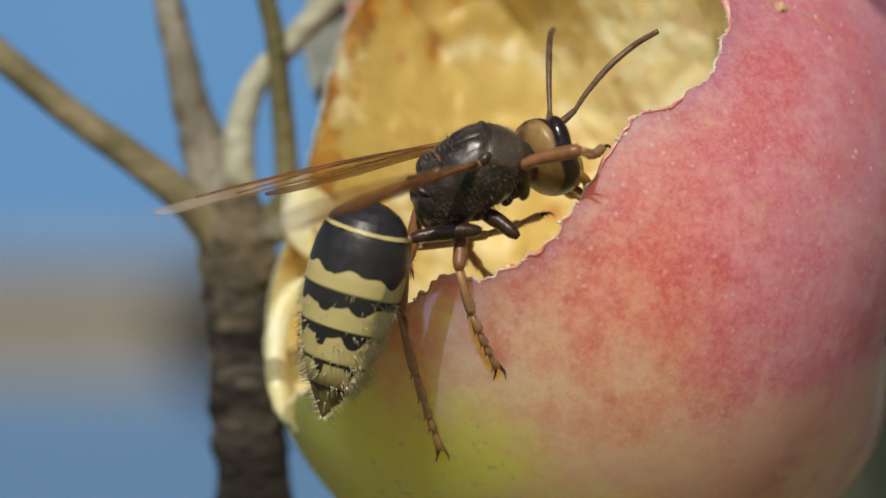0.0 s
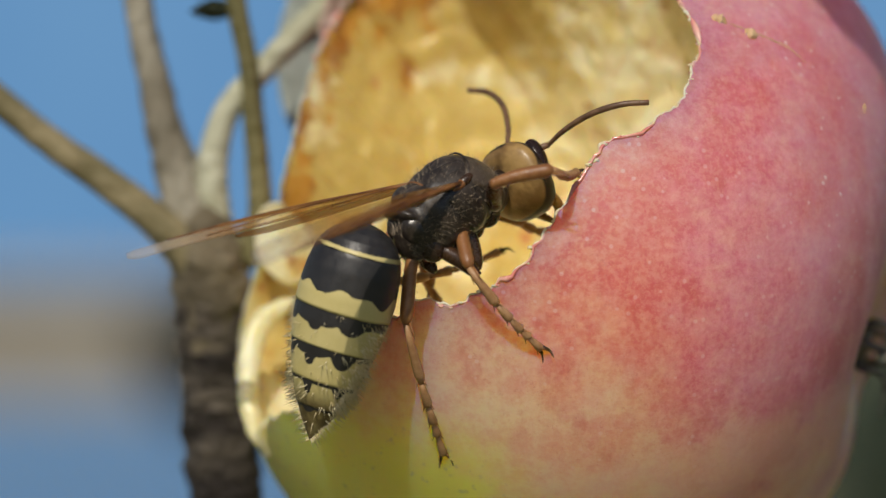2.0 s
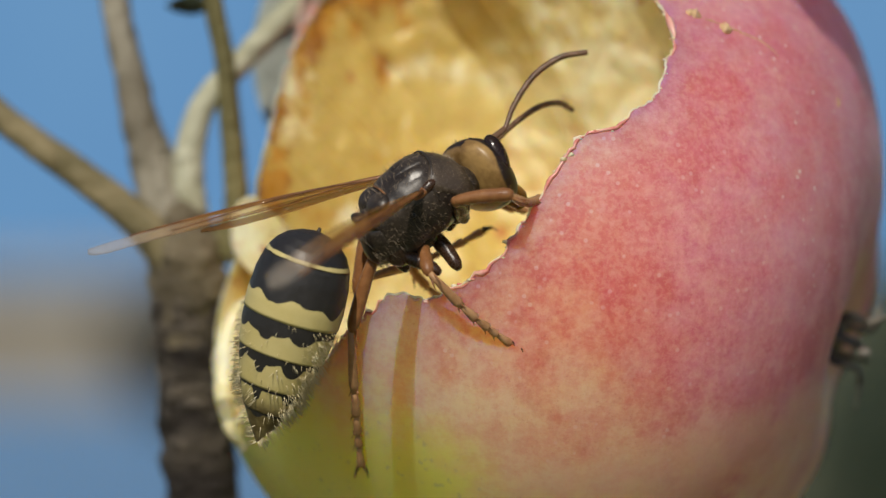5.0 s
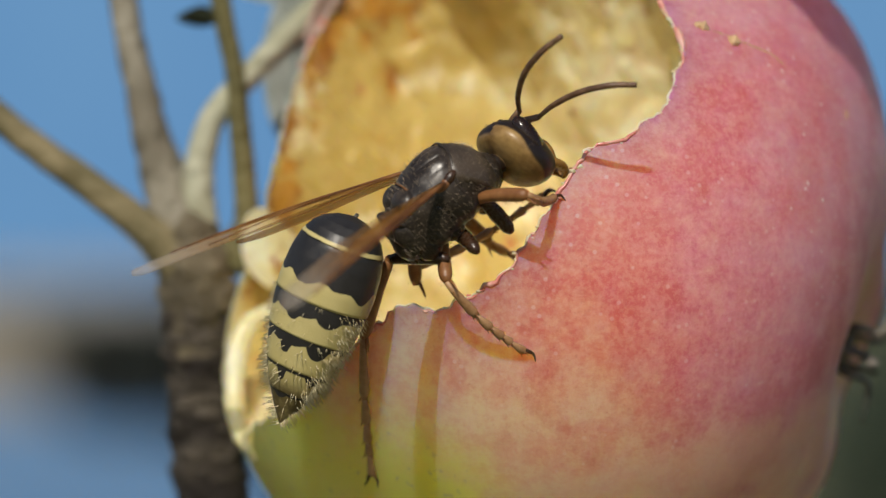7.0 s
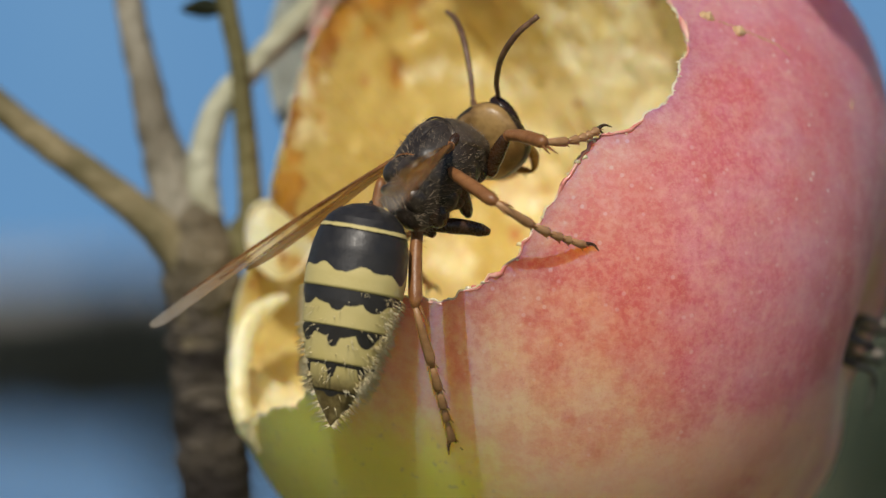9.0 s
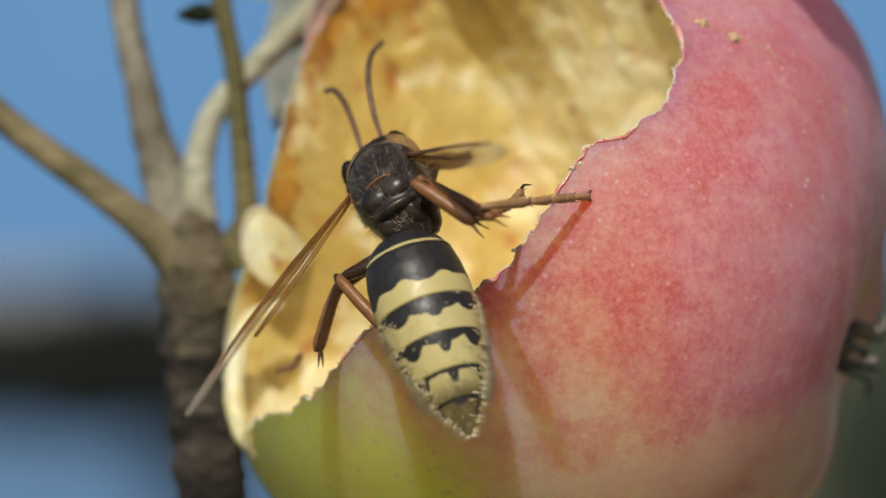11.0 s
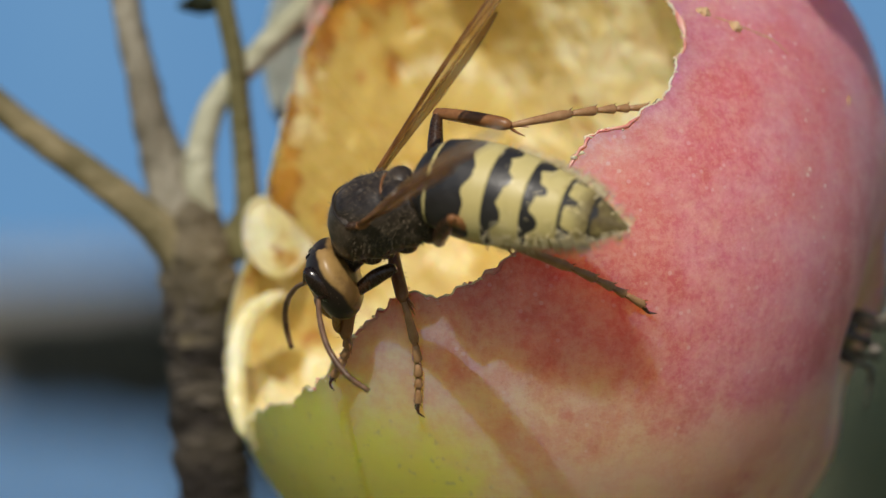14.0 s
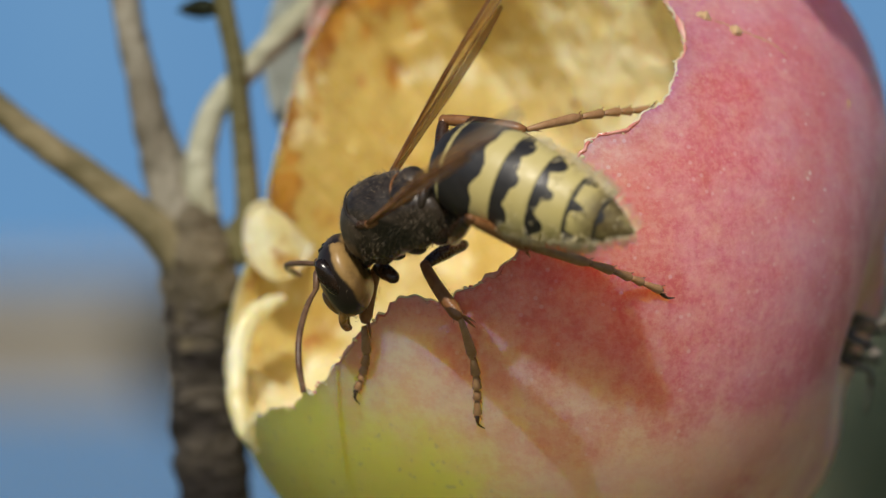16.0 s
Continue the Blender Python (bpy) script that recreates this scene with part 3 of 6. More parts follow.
# ---- twigs ----
def build_spur():
    spur = empty("apple_spur", at(-470, 880, -620))
    base = Vector((-470, 880, -620))

    def limb(name, points, radii, material, label="", rough=0.16, seed=0.0):
        bm = bmesh.new()
        count = 44
        r = ease(np.linspace(0, 1, len(radii)), radii, count)
        tube(bm, [p - base for p in curve(points, count)], list(r), 18, 1.0, rough, seed)
        return part(name, bm, material, spur, label)

    limb("trunk", [(-430, 900, -1400), (-455, 890, -620), (-476, 882, -320), (-486, 874, -150), (-490, 872, -90)],
         (86, 78, 72, 76, 60), OLD_BARK, "rough dark ringed bark", 0.24, 1)
    limb("fork", [(-480, 878, -230), (-486, 872, -130), (-494, 868, -40), (-500, 868, 40), (-505, 870, 90)],
         (66, 78, 76, 54, 20), FORK, "swollen dark olive-brown fork", 0.2, 8)
    limb("branch", [(-480, 860, -70), (-548, 850, 0), (-606, 850, 52), (-701, 850, 126), (-795, 850, 192), (-891, 850, 268), (-1200, 870, 520), (-1500, 880, 700)],
         (58, 42, 36, 32, 30, 29, 29, 29), OLIVE, "smooth olive-brown bark", 0.08, 2)
    limb("branch", [(-505, 880, -20), (-543, 890, 96), (-563, 895, 164), (-588, 900, 241), (-608, 905, 337), (-639, 920, 481), (-700, 950, 900)],
         (62, 50, 44, 37, 32, 29, 26), BARK, "grey-brown bark", 0.14, 3)
    limb("branch", [(-470, 880, -30), (-484, 870, 69), (-484, 860, 173), (-453, 855, 269), (-377, 850, 354), (-272, 840, 459), (-60, 840, 640)],
         (44, 34, 29, 26, 25, 26, 28), PALE_BARK, "pale grey-green bark", 0.08, 4)
    limb("shoot", [(-400, 850, -40), (-390, 845, 49), (-394, 840, 143), (-404, 830, 258), (-413, 825, 353), (-437, 815, 476), (-480, 800, 760)],
         (32, 26, 23, 21, 20, 20, 20), GREEN_BARK, "green young shoot", 0.06, 5)
    limb("stalk", [(-440, 870, -40), (-400, 860, 40), (-330, 800, 60), (-240, 720, 40)], (30, 18, 14, 14), GREEN_BARK, "", 0.06, 6)
    # leaves on the shoot
    def leaf(start, along, side, length, width, curl, material, label):
        bm = bmesh.new()
        along, side = Vector(along).normalized(), Vector(side).normalized()
        up = along.cross(side)
        grid = []
        for i in range(15):
            s = i / 14
            w = width * math.sin(math.pi * min(1, s * 0.96 + 0.03)) ** 0.8
            grid.append([bm.verts.new((Vector(start) - base + along * length * s + side * w * q + up * (curl * s * s + 0.35 * w * abs(q) + 5 * noise.noise((s * 5, q * 3, curl)))) * U)
                         for q in (-1, -0.66, -0.33, 0, 0.33, 0.66, 1)])
        for a, c in zip(grid, grid[1:]):
            for k in range(6):
                bm.faces.new((a[k], a[k + 1], c[k + 1], c[k]))
        bmesh.ops.solidify(bm, geom=bm.faces[:], thickness=5 * U)
        part("leaf", bm, material, spur, label)

    leaf((-440, 830, 455), (-0.95, 0.2, 0.12), (0.1, -0.5, 0.8), 88, 24, -18, LEAF, "small dark green leaf")
    leaf((-455, 830, 540), (0.9, 0.3, 0.1), (0.1, -0.6, 0.8), 300, 60, 40, GREY_LEAF, "grey-green apple leaf")
    leaf((-300, 980, 560), (0.12, 0.1, -1), (0.9, -0.45, 0.1), 430, 85, 30, GREY_LEAF, "pale grey-green apple leaf")
    tagged(spur, "grey-brown forked fruit spur with rough ringed bark", "branch")


build_spur()


# ---- garden far behind ----
def far_sky():
    m = bpy.data.materials.new("far_sky")
    m.use_nodes = True
    t = m.node_tree
    t.nodes.clear()
    out, em = t.nodes.new("ShaderNodeOutputMaterial"), t.nodes.new("ShaderNodeEmission")
    co, no, mx = t.nodes.new("ShaderNodeTexCoord"), t.nodes.new("ShaderNodeTexNoise"), t.nodes.new("ShaderNodeMix")
    mx.data_type = "RGBA"
    mx.inputs[6].default_value, mx.inputs[7].default_value = (0.105, 0.255, 0.49, 1), (0.155, 0.32, 0.54, 1)
    no.inputs["Scale"].default_value = 0.05
    t.links.new(co.outputs["Object"], no.inputs["Vector"])
    t.links.new(no.outputs["Fac"], mx.inputs[0])
    t.links.new(mx.outputs[2], em.inputs[0])
    t.links.new(em.outputs[0], out.inputs[0])
    return m


def slab(x0, x1, y0, y1, z0, z1):
    bm = bmesh.new()
    bmesh.ops.create_cube(bm, size=1.0)
    for v in bm.verts:
        v.co = Vector(((x0 + x1) / 2 + v.co.x * (x1 - x0), (y0 + y1) / 2 + v.co.y * (y1 - y0), (z0 + z1) / 2 + v.co.z * (z1 - z0)))
    return bm


GRASS = plain("grass", (0.09, 0.10, 0.035), (0.19, 0.17, 0.08), 1.5, 0.9)
bm = bmesh.new()
bmesh.ops.create_grid(bm, x_segments=40, y_segments=40, size=1500)
tagged(part("ground", bm, GRASS), "mown green grass reaching to the horizon", "ground", kind="structure")
PAINT = plain("blue_paint", (0.095, 0.225, 0.44), (0.135, 0.275, 0.50), 3, 0.6)
TILE = plain("shed_beige", (0.28, 0.25, 0.205), (0.34, 0.31, 0.255), 3, 0.85)
ROOF = plain("shed_roof", (0.42, 0.40, 0.36), (0.50, 0.48, 0.43), 3, 0.7)
SHRUB = plain("shrub_leaf", (0.03, 0.05, 0.034), (0.07, 0.095, 0.05), 6, 0.7)
# the bough's leaves are darker than leaf green: shade put into the colour
SHADE_LEAF = plain("shade_toned_leaf", (0.010, 0.014, 0.013), (0.026, 0.032, 0.024), 30, 0.8)
bm = bmesh.new()
bmesh.ops.create_grid(bm, x_segments=8, y_segments=4, size=1.0)
for v in bm.verts:
    v.co = Vector((v.co.x * 90, 320 - 20 * v.co.x ** 2, 30 + v.co.y * 32))
tagged(part("backdrop", bm, far_sky()), "plain clear blue summer sky", "sky", kind="structure")


def leaves(bm, count, centre, size, leaf, seed, edge=0.0):
    """Many small bent leaves filling an uneven lump; metres."""
    rnd = random.Random(seed)
    for _ in range(count):
        while True:
            p = Vector((rnd.uniform(-1, 1), rnd.uniform(-1, 1), rnd.uniform(-1, 1)))
            if p.length < 1 - 0.25 * noise.noise(p * 2.5 + Vector((seed, 0, 0))):
                break
        c = Vector((centre[0] + p.x * size[0], centre[1] + p.y * size[1], centre[2] + p.z * size[2]))
        a = Vector((rnd.gauss(0, 1), rnd.gauss(0, 1), rnd.gauss(0, 1))).normalized()
        s = a.orthogonal().normalized()
        n = a.cross(s)
        k = leaf * rnd.uniform(0.6, 1.3)
        v = [bm.verts.new(c + q) for q in (-a * k, s * k * 0.42 + n * k * 0.1, a * k, -s * k * 0.42 + n * k * 0.1)]
        bm.faces.new((v[0], v[1], v[2]))
        bm.faces.new((v[0], v[2], v[3]))
    return bm


def build_fence():
    fence = empty("board_fence", (-2.0, 12.0, 0.0))
    board = None
    for k in range(30):
        if board is None:
            bm = slab(-0.056, 0.056, -0.011, 0.011, 0.05, 1.70)
            bmesh.ops.bevel(bm, geom=bm.edges[:], offset=0.004, segments=1, affect="EDGES")
            board = part("board", bm, PAINT, fence, smooth=False)
            board.location.x = -1.8
        else:
            o = new("board", board.data)
            o.parent = fence
            o.location.x = -1.8 + 0.118 * k
    for z in (0.4, 1.3):
        part("rail", slab(-1.9, 1.75, 0.012, 0.05, z, z + 0.07), PAINT, fence, smooth=False)
    for x in (-1.85, 0.0, 1.7):
        part("post", slab(x - 0.04, x + 0.04, 0.051, 0.13, 0, 1.7), PAINT, fence, smooth=False)
    tagged(fence, "blue-painted upright board fence in the garden", "fence")


def build_shed():
    shed = empty("garden_shed", (-4.2, 26.0, 0.0))
    part("wall", slab(-3.2, 2.36, 0, 3, 0, 1.80), TILE, shed, "beige plastered wall", smooth=False)
    bm = slab(-3.4, 2.42, -0.12, 3.25, 1.801, 1.86)
    for v in bm.verts:
        v.co.z += 0.06 * (v.co.x > 0) + 0.10 * (v.co.y > 1)
    part("roof", bm, ROOF, shed, "low grey sheet roof", smooth=False)
    tagged(shed, "low beige garden shed with a flat grey roof", "shed")


def build_hedge(x, y, wide, top, name, label, seed):
    hedge = empty(name, (x, y, 0))
    for k in range(4):
        bm = bmesh.new()
        tube(bm, [Vector((wide * (k - 1.5) * 0.5, 0, 0)) / U, Vector((wide * (k - 1.5) * 0.5 + 0.1, 0, top * 0.6)) / U], [0.04 / U, 0.02 / U], 6)
        part("stem", bm, OLD_BARK, hedge)
    bm = leaves(bmesh.new(), 9000, (0, 0, top * 0.5), (wide, 0.9, top * 0.53), 0.07, seed)
    tagged(part("crown", bm, SHRUB, hedge, "dense dark green leaves", smooth=False), kind="stuff")
    tagged(hedge, label, "shrub")


build_fence()
build_shed()
build_hedge(-0.42, 22.0, 1.05, 1.78, "shrub", "dark green leafy shrub beside the shed", 5)
build_hedge(3.3, 20.0, 1.5, 2.12, "shrub", "broad dark green garden shrub", 8)

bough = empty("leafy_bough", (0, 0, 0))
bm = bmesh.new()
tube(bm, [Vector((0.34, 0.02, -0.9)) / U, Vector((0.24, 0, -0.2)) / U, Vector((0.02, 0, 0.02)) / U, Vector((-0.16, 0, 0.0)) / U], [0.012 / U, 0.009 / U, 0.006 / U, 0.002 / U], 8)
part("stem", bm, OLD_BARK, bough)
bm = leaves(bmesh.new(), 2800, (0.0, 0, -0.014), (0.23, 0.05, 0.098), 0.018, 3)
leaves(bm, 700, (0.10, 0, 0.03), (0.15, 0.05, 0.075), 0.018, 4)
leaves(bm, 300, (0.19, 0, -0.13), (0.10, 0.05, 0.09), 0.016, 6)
tagged(part("foliage", bm, SHADE_LEAF, bough, "dark green leaves, shade put into their colour", smooth=False), kind="stuff")
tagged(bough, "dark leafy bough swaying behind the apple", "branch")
# ---- wasp ----
FELT = plain("down_brown", (0.16, 0.12, 0.075), (0.36, 0.28, 0.19), 900, 0.6)


def loft(bm, rows, sides=40, power=2.2):
    """Rings across x: rows of x, half width, half height, centre z."""
    rings = []
    for x, w, h, cz in rows:
        ring = []
        for k in range(sides):
            a = 2 * math.pi * k / sides
            c, s = math.cos(a), math.sin(a)
            ring.append((x, math.copysign(abs(c) ** (2 / power), c) * w, cz + math.copysign(abs(s) ** (2 / power), s) * h))
        rings.append(ring)
    skin_rings(bm, rings)
    return bm


def smooth_rows(rows, count):
    """Rows in between, eased."""
    a = np.array(rows, float)
    pts = [curve([Vector((*r[:3],)) for r in a], count), curve([Vector((r[3], 0, 0)) for r in a], count)]
    return [(p.x, max(p.y, 0.5), max(p.z, 0.5), q.x) for p, q in zip(*pts)]


def blob(bm, centre, size, turn=(0, 0, 0), detail=3, rough=0.0):
    """A rounded lump, in design units."""
    made = bmesh.ops.create_icosphere(bm, subdivisions=detail, radius=1.0)["verts"]
    m = Euler([radians(a) for a in turn]).to_matrix()
    for v in made:
        p = v.co.copy()
        if rough:
            p *= 1 + rough * noise.noise(p * 3 + Vector(centre))
        v.co = (Vector(centre) + m @ Vector((p.x * size[0], p.y * size[1], p.z * size[2]))) * U
    return bm


def whiskers(bm, roots, length, thick=0.9, lean=Vector((0, 0, 0))):
    """Short stiff hairs on (place, normal) roots."""
    for p, n in roots:
        d = (n + lean + Vector((random.uniform(-.35, .35), random.uniform(-.35, .35), random.uniform(-.35, .35)))).normalized()
        side = d.orthogonal().normalized() * thick
        up = d.cross(side)
        tip = bm.verts.new((p + d * length * random.uniform(.6, 1.2)) * U)
        ring = [bm.verts.new((p + side * math.cos(a) + up * math.sin(a)) * U) for a in (0, 2.1, 4.2)]
        for i in range(3):
            bm.faces.new((ring[i], ring[(i + 1) % 3], tip))


# girth of the abdomen along its length: x, half width, half height, centre height
GIRTH = [(0, 8, 8, 0), (5, 30, 28, 0), (15, 51, 47, 0), (30, 67, 62, 0), (56, 82, 76, 0), (85, 88, 82, 0), (130, 91, 84, 0), (180, 88, 80, 0),
         (230, 79, 71, -1), (280, 66, 58, -3), (325, 48, 40, -6), (362, 26, 21, -8), (386, 8, 7, -8), (396, 1, 1, -8)]
TERGITES = [(0, 52), (52, 158), (158, 224), (224, 286), (286, 334), (334, 396)]


def girth(x):
    g = np.array(GIRTH, float)
    return [float(np.interp(x, g[:, 0], g[:, k])) for k in (1, 2, 3)]


def band_value(k, x, a):
    """Above zero where the shell is yellow; x along it, a: the angle from the back's midline."""
    aa = abs(a)
    if k == 0:
        return 3.5 - abs(x - 47.5)
    if k == 1:
        edge = 124 + 7 * math.cos(aa * 5) - 9 * max(0, 1 - aa / 0.25) + 6 * math.cos(aa * 9)
        return min(x - edge, 30)
    start = TERGITES[k][0]
    lobe = lambda mid, half, tall: tall * math.sqrt(max(0.0, 1 - ((aa - mid) / half) ** 2))
    if k == 2:
        edge = start + 17 + 12 * math.exp(-(aa / 0.55) ** 4) + lobe(0, 0.16, 10) + lobe(0.82, 0.25, 17)
    elif k == 3:
        edge = start + 12 + 7 * math.exp(-(aa / 0.4) ** 4) + lobe(0, 0.17, 17) + lobe(0.84, 0.26, 19)
    elif k == 4:
        edge = start + 6 + lobe(0, 0.17, 20) + lobe(1.05, 0.2, 17)
    else:
        edge = start + 4 + lobe(0, 0.3, 7)
    return x - edge


def build_abdomen(parent):
    root = None
    for k, (x0, x1) in enumerate(TERGITES):
        sides, steps = 72, 22
        first = x0 if k == 0 else x0 - 6
        xs = np.linspace(first, x1, steps)
        if k in (0, 5):
            g = np.array(GIRTH)[:, 0]
            xs = np.unique(np.concatenate([xs, g[(g >= x0) & (g <= x1)]]))
        rings, band, tail = [], [], []
        for i, x in enumerate(xs):
            w, h, cz = girth(x)
            swell = 1.0 - 0.022 * (1 - i / (len(xs) - 1)) if k else 1.0
            ring = []
            for j in range(sides):
                a = 2 * math.pi * j / sides - math.pi
                ring.append((x, math.sin(a) * w * swell, cz + math.cos(a) * h * swell * (1.0 if math.cos(a) > 0 else 0.92)))
                band.append(band_value(k, x, a))
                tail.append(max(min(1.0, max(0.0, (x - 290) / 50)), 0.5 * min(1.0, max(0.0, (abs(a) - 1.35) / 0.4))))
            rings.append(ring)
        # the hind edge turns in under the next plate
        w, h, cz = girth(x1)
        if k < 5:
            rings.append([(x1 - 1, p[1] * 0.94, cz + (p[2] - cz) * 0.94) for p in rings[-1]])
            band += band[-sides:]
            tail += tail[-sides:]
        bm = bmesh.new()
        skin_rings(bm, rings, caps=True)
        label = ("black waist plate with a thin yellow edge", "black plate with a yellow hind band", "yellow plate with a black toothed band",
                 "yellow plate with a black anchor mark", "hairy yellow plate with dark marks", "pointed olive-brown tail plate")[k]
        name = "abdomen" if k == 0 else "abdomen_plate"
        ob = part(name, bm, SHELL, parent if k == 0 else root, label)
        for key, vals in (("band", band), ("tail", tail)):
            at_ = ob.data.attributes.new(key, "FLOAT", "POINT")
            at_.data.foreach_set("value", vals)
        if k == 0:
            part("petiole", tube(bmesh.new(), [(-6, 0, -10), (0, 0, -8), (12, 0, -6)], [3, 4, 5], 14), BLACK, ob, "thin black waist")
        root = root or ob
        # hairs
        if k >= 2:
            roots = []
            for _ in range((0, 0, 300, 360, 420, 110)[k]):
                x, a = random.uniform(x0, x1), random.choice((random.uniform(0.9, 2.0), random.uniform(-2.0, -0.9), random.uniform(1.2, 1.7), random.uniform(-1.7, -1.2), random.uniform(-3, 3)))
                w, h, cz = girth(x)
                nrm = Vector((0.0, math.sin(a), math.cos(a)))
                roots.append((Vector((x, math.sin(a) * w, cz + math.cos(a) * h)), nrm))
            bm = bmesh.new()
            whiskers(bm, roots, (0, 0, 15, 17, 22, 24)[k], 0.75 if k < 3 else 1.05, Vector((0.6, 0, 0)))
            tagged(part("hair", bm, HAIR, root, "fine golden hairs"), kind="stuff")
    return root


COXA = plain("coxa_dark", (0.012, 0.008, 0.006), (0.060, 0.032, 0.017), 380, 0.3, 0.2)


def build_thorax(parent):
    rows = smooth_rows([(-116, 10, 12, -30), (-106, 30, 34, -24), (-86, 50, 54, -12), (-52, 66, 70, -2), (-5, 75, 77, 2), (42, 73, 74, 2),
                        (78, 60, 60, -4), (102, 40, 38, -10), (114, 18, 18, -14)], 44)
    bm = loft(bmesh.new(), [(x, a * 0.98, h * 0.97, z) for x, a, h, z in rows], 48, 2.3)
    for v in bm.verts:
        p = v.co / U
        if p.z > 20:
            groove = math.exp(-((p.x + 34) / 7) ** 2) * 5 + math.exp(-((p.x + 66) / 6) ** 2) * 5 + math.exp(-((p.x - 66 + abs(p.y) * 0.45) / 6) ** 2) * 4
            groove += math.exp(-((abs(p.y) - 48 + 0.2 * p.x) / 5) ** 2) * 2.5 * (p.x > -30)
            v.co.z -= groove * U
        else:
            groove = math.exp(-((p.x - 40 + p.z * 0.35) / 6) ** 2) * 5 + math.exp(-((p.x + 14 + p.z * 0.3) / 6) ** 2) * 5 + math.exp(-((p.x + 62 - p.z * 0.2) / 6) ** 2) * 4
            v.co.y -= math.copysign(groove, p.y) * U
    thorax = part("thorax", bm, BLACK, parent, "glossy black-brown thorax")
    bm = blob(bmesh.new(), (20, 0, 36), (66, 60, 46), (0, -4, 0), 5)
    for v in bm.verts:
        p = v.co / U
        v.co.z -= (math.exp(-((abs(p.y) - 24 - 0.18 * p.x) / 3) ** 2) * 4.5 * (p.x < 46) + math.exp(-(p.y / 2.5) ** 2) * 2.5 * (p.x > 0)) * U
        v.co.z += 1.6 * noise.noise(p * 0.05) * U
    part("scutum", bm, BLACK, thorax, "glossy black-brown back plate")
    bm = bmesh.new()
    blob(bm, (-54, 19, 47), (26, 32, 20), (0, -24, 0), 4)
    blob(bm, (-54, -19, 47), (26, 32, 20), (0, -24, 0), 4)
    part("scutellum", bm, BLACK, thorax, "rounded double shield plate")
    bm = blob(bmesh.new(), (-84, 0, 24), (14, 47, 30), (0, -34, 0), 4)
    part("metanotum", bm, BLACK, thorax)
    bm = tube(bmesh.new(), curve([(-36, 42, 48), (-37, 18, 68), (-37, -18, 68), (-36, -42, 48)], 14), [2.0] * 14, 6)
    part("seam", bm, LEG, thorax, "reddish seam")
    part("neck", blob(bmesh.new(), (92, 0, -30), (34, 40, 40), (0, 20, 0), 4, 0.05), BLACK, thorax, "dark neck plates")
    # the shoulder plate: a velvety saddle whose sides run back to the wing bases
    g = np.array(rows)
    bm, rings = bmesh.new(), []
    for k in range(17):
        u = k / 16
        lift = 4.5 * min(1.0, 5 * u, 5 * (1 - u)) - 2.0 * (u in (0, 1))
        ring = []
        for q in range(61):
            a = (q / 60 - 0.5) * math.radians(286)
            back = 66 - 34 * math.exp(-((abs(a) - 1.05) / 0.5) ** 2) + 14 * math.exp(-((abs(a) - 2.4) / 0.4) ** 2)
            x = back + (109 - back) * u
            w, h, cz = (float(np.interp(x, g[:, 0], g[:, c])) for c in (1, 2, 3))
            ring.append((x, math.sin(a) * (w + lift + 1), cz + math.cos(a) * (h + lift + 1)))
        rings.append(ring)
    grid = [[bm.verts.new(Vector(p) * U) for p in r] for r in rings]
    for r0, r1 in zip(grid, grid[1:]):
        for q in range(60):
            bm.faces.new((r0[q], r0[q + 1], r1[q + 1], r1[q]))
    bmesh.ops.recalc_face_normals(bm, faces=bm.faces)
    part("pronotum", bm, VELVET, thorax, "velvety brown shoulder plate")
    for s in (1, -1):
        for place, size, turn in (((24, 38 * s, -18), (36, 34, 44), (0, 14, 0)), ((-22, 40 * s, 2), (30, 30, 36), (0, -8, 0)),
                                  ((-40, 36 * s, -30), (30, 28, 34), (0, 8, 0)), ((-78, 25 * s, -8), (30, 27, 40), (0, -14, 0))):
            part("side_plate", blob(bmesh.new(), place, size, turn, 4, 0.05), BLACK, thorax)
        # silvery-gold fuzz under the wing
        tuft = [(Vector((random.gauss(-12, 16), 66 * s, random.gauss(4, 13))), Vector((0, s, 0.1))) for _ in range(260)]
        bm = bmesh.new()
        whiskers(bm, [(Vector((p.x, p.y - s * (0.10 * abs(p.x + 12) + 0.15 * abs(p.z - 4)), p.z)), q) for p, q in tuft], 13, 0.7)
        tagged(part("hair", bm, FELT, thorax, "silvery-gold fuzz below the wing"), kind="stuff")
    bm = tube(bmesh.new(), curve([(30, 70, 4), (36, 66, 38), (58, 42, 62), (65, 0, 74), (58, -42, 62), (36, -66, 38), (30, -70, 4)], 40), [2.6] * 40, 8, 0.8)
    part("collar", bm, BLACK, thorax, "glossy black collar edge")
    for s in (1, -1):
        bm = blob(bmesh.new(), (27, 63 * s, 38), (19, 9, 10), (0, -14, 0), 4)
        part("tegula", bm, FEMUR, thorax, "shiny chestnut wing base")
        bm = tube(bmesh.new(), curve([(24, 60 * s, 38), (10, 66 * s, 36), (-6, 66 * s, 36)], 8), [8, 9, 9, 8, 7, 6, 5, 3], 8)
        part("wing_root", bm, LEG, thorax, "reddish-brown wing hinge")
    roots = []
    for _ in range(1900):
        r = random.choice(rows[4:40])
        a = random.uniform(0, 2 * math.pi)
        roots.append((Vector((r[0], math.cos(a) * r[1] * 0.97, r[3] + math.sin(a) * r[2] * 0.97)), Vector((0.1, math.cos(a), math.sin(a)))))
    bm = bmesh.new()
    whiskers(bm, roots, 15, 0.55)
    tagged(part("hair", bm, FELT, thorax, "short brown down"), kind="stuff")
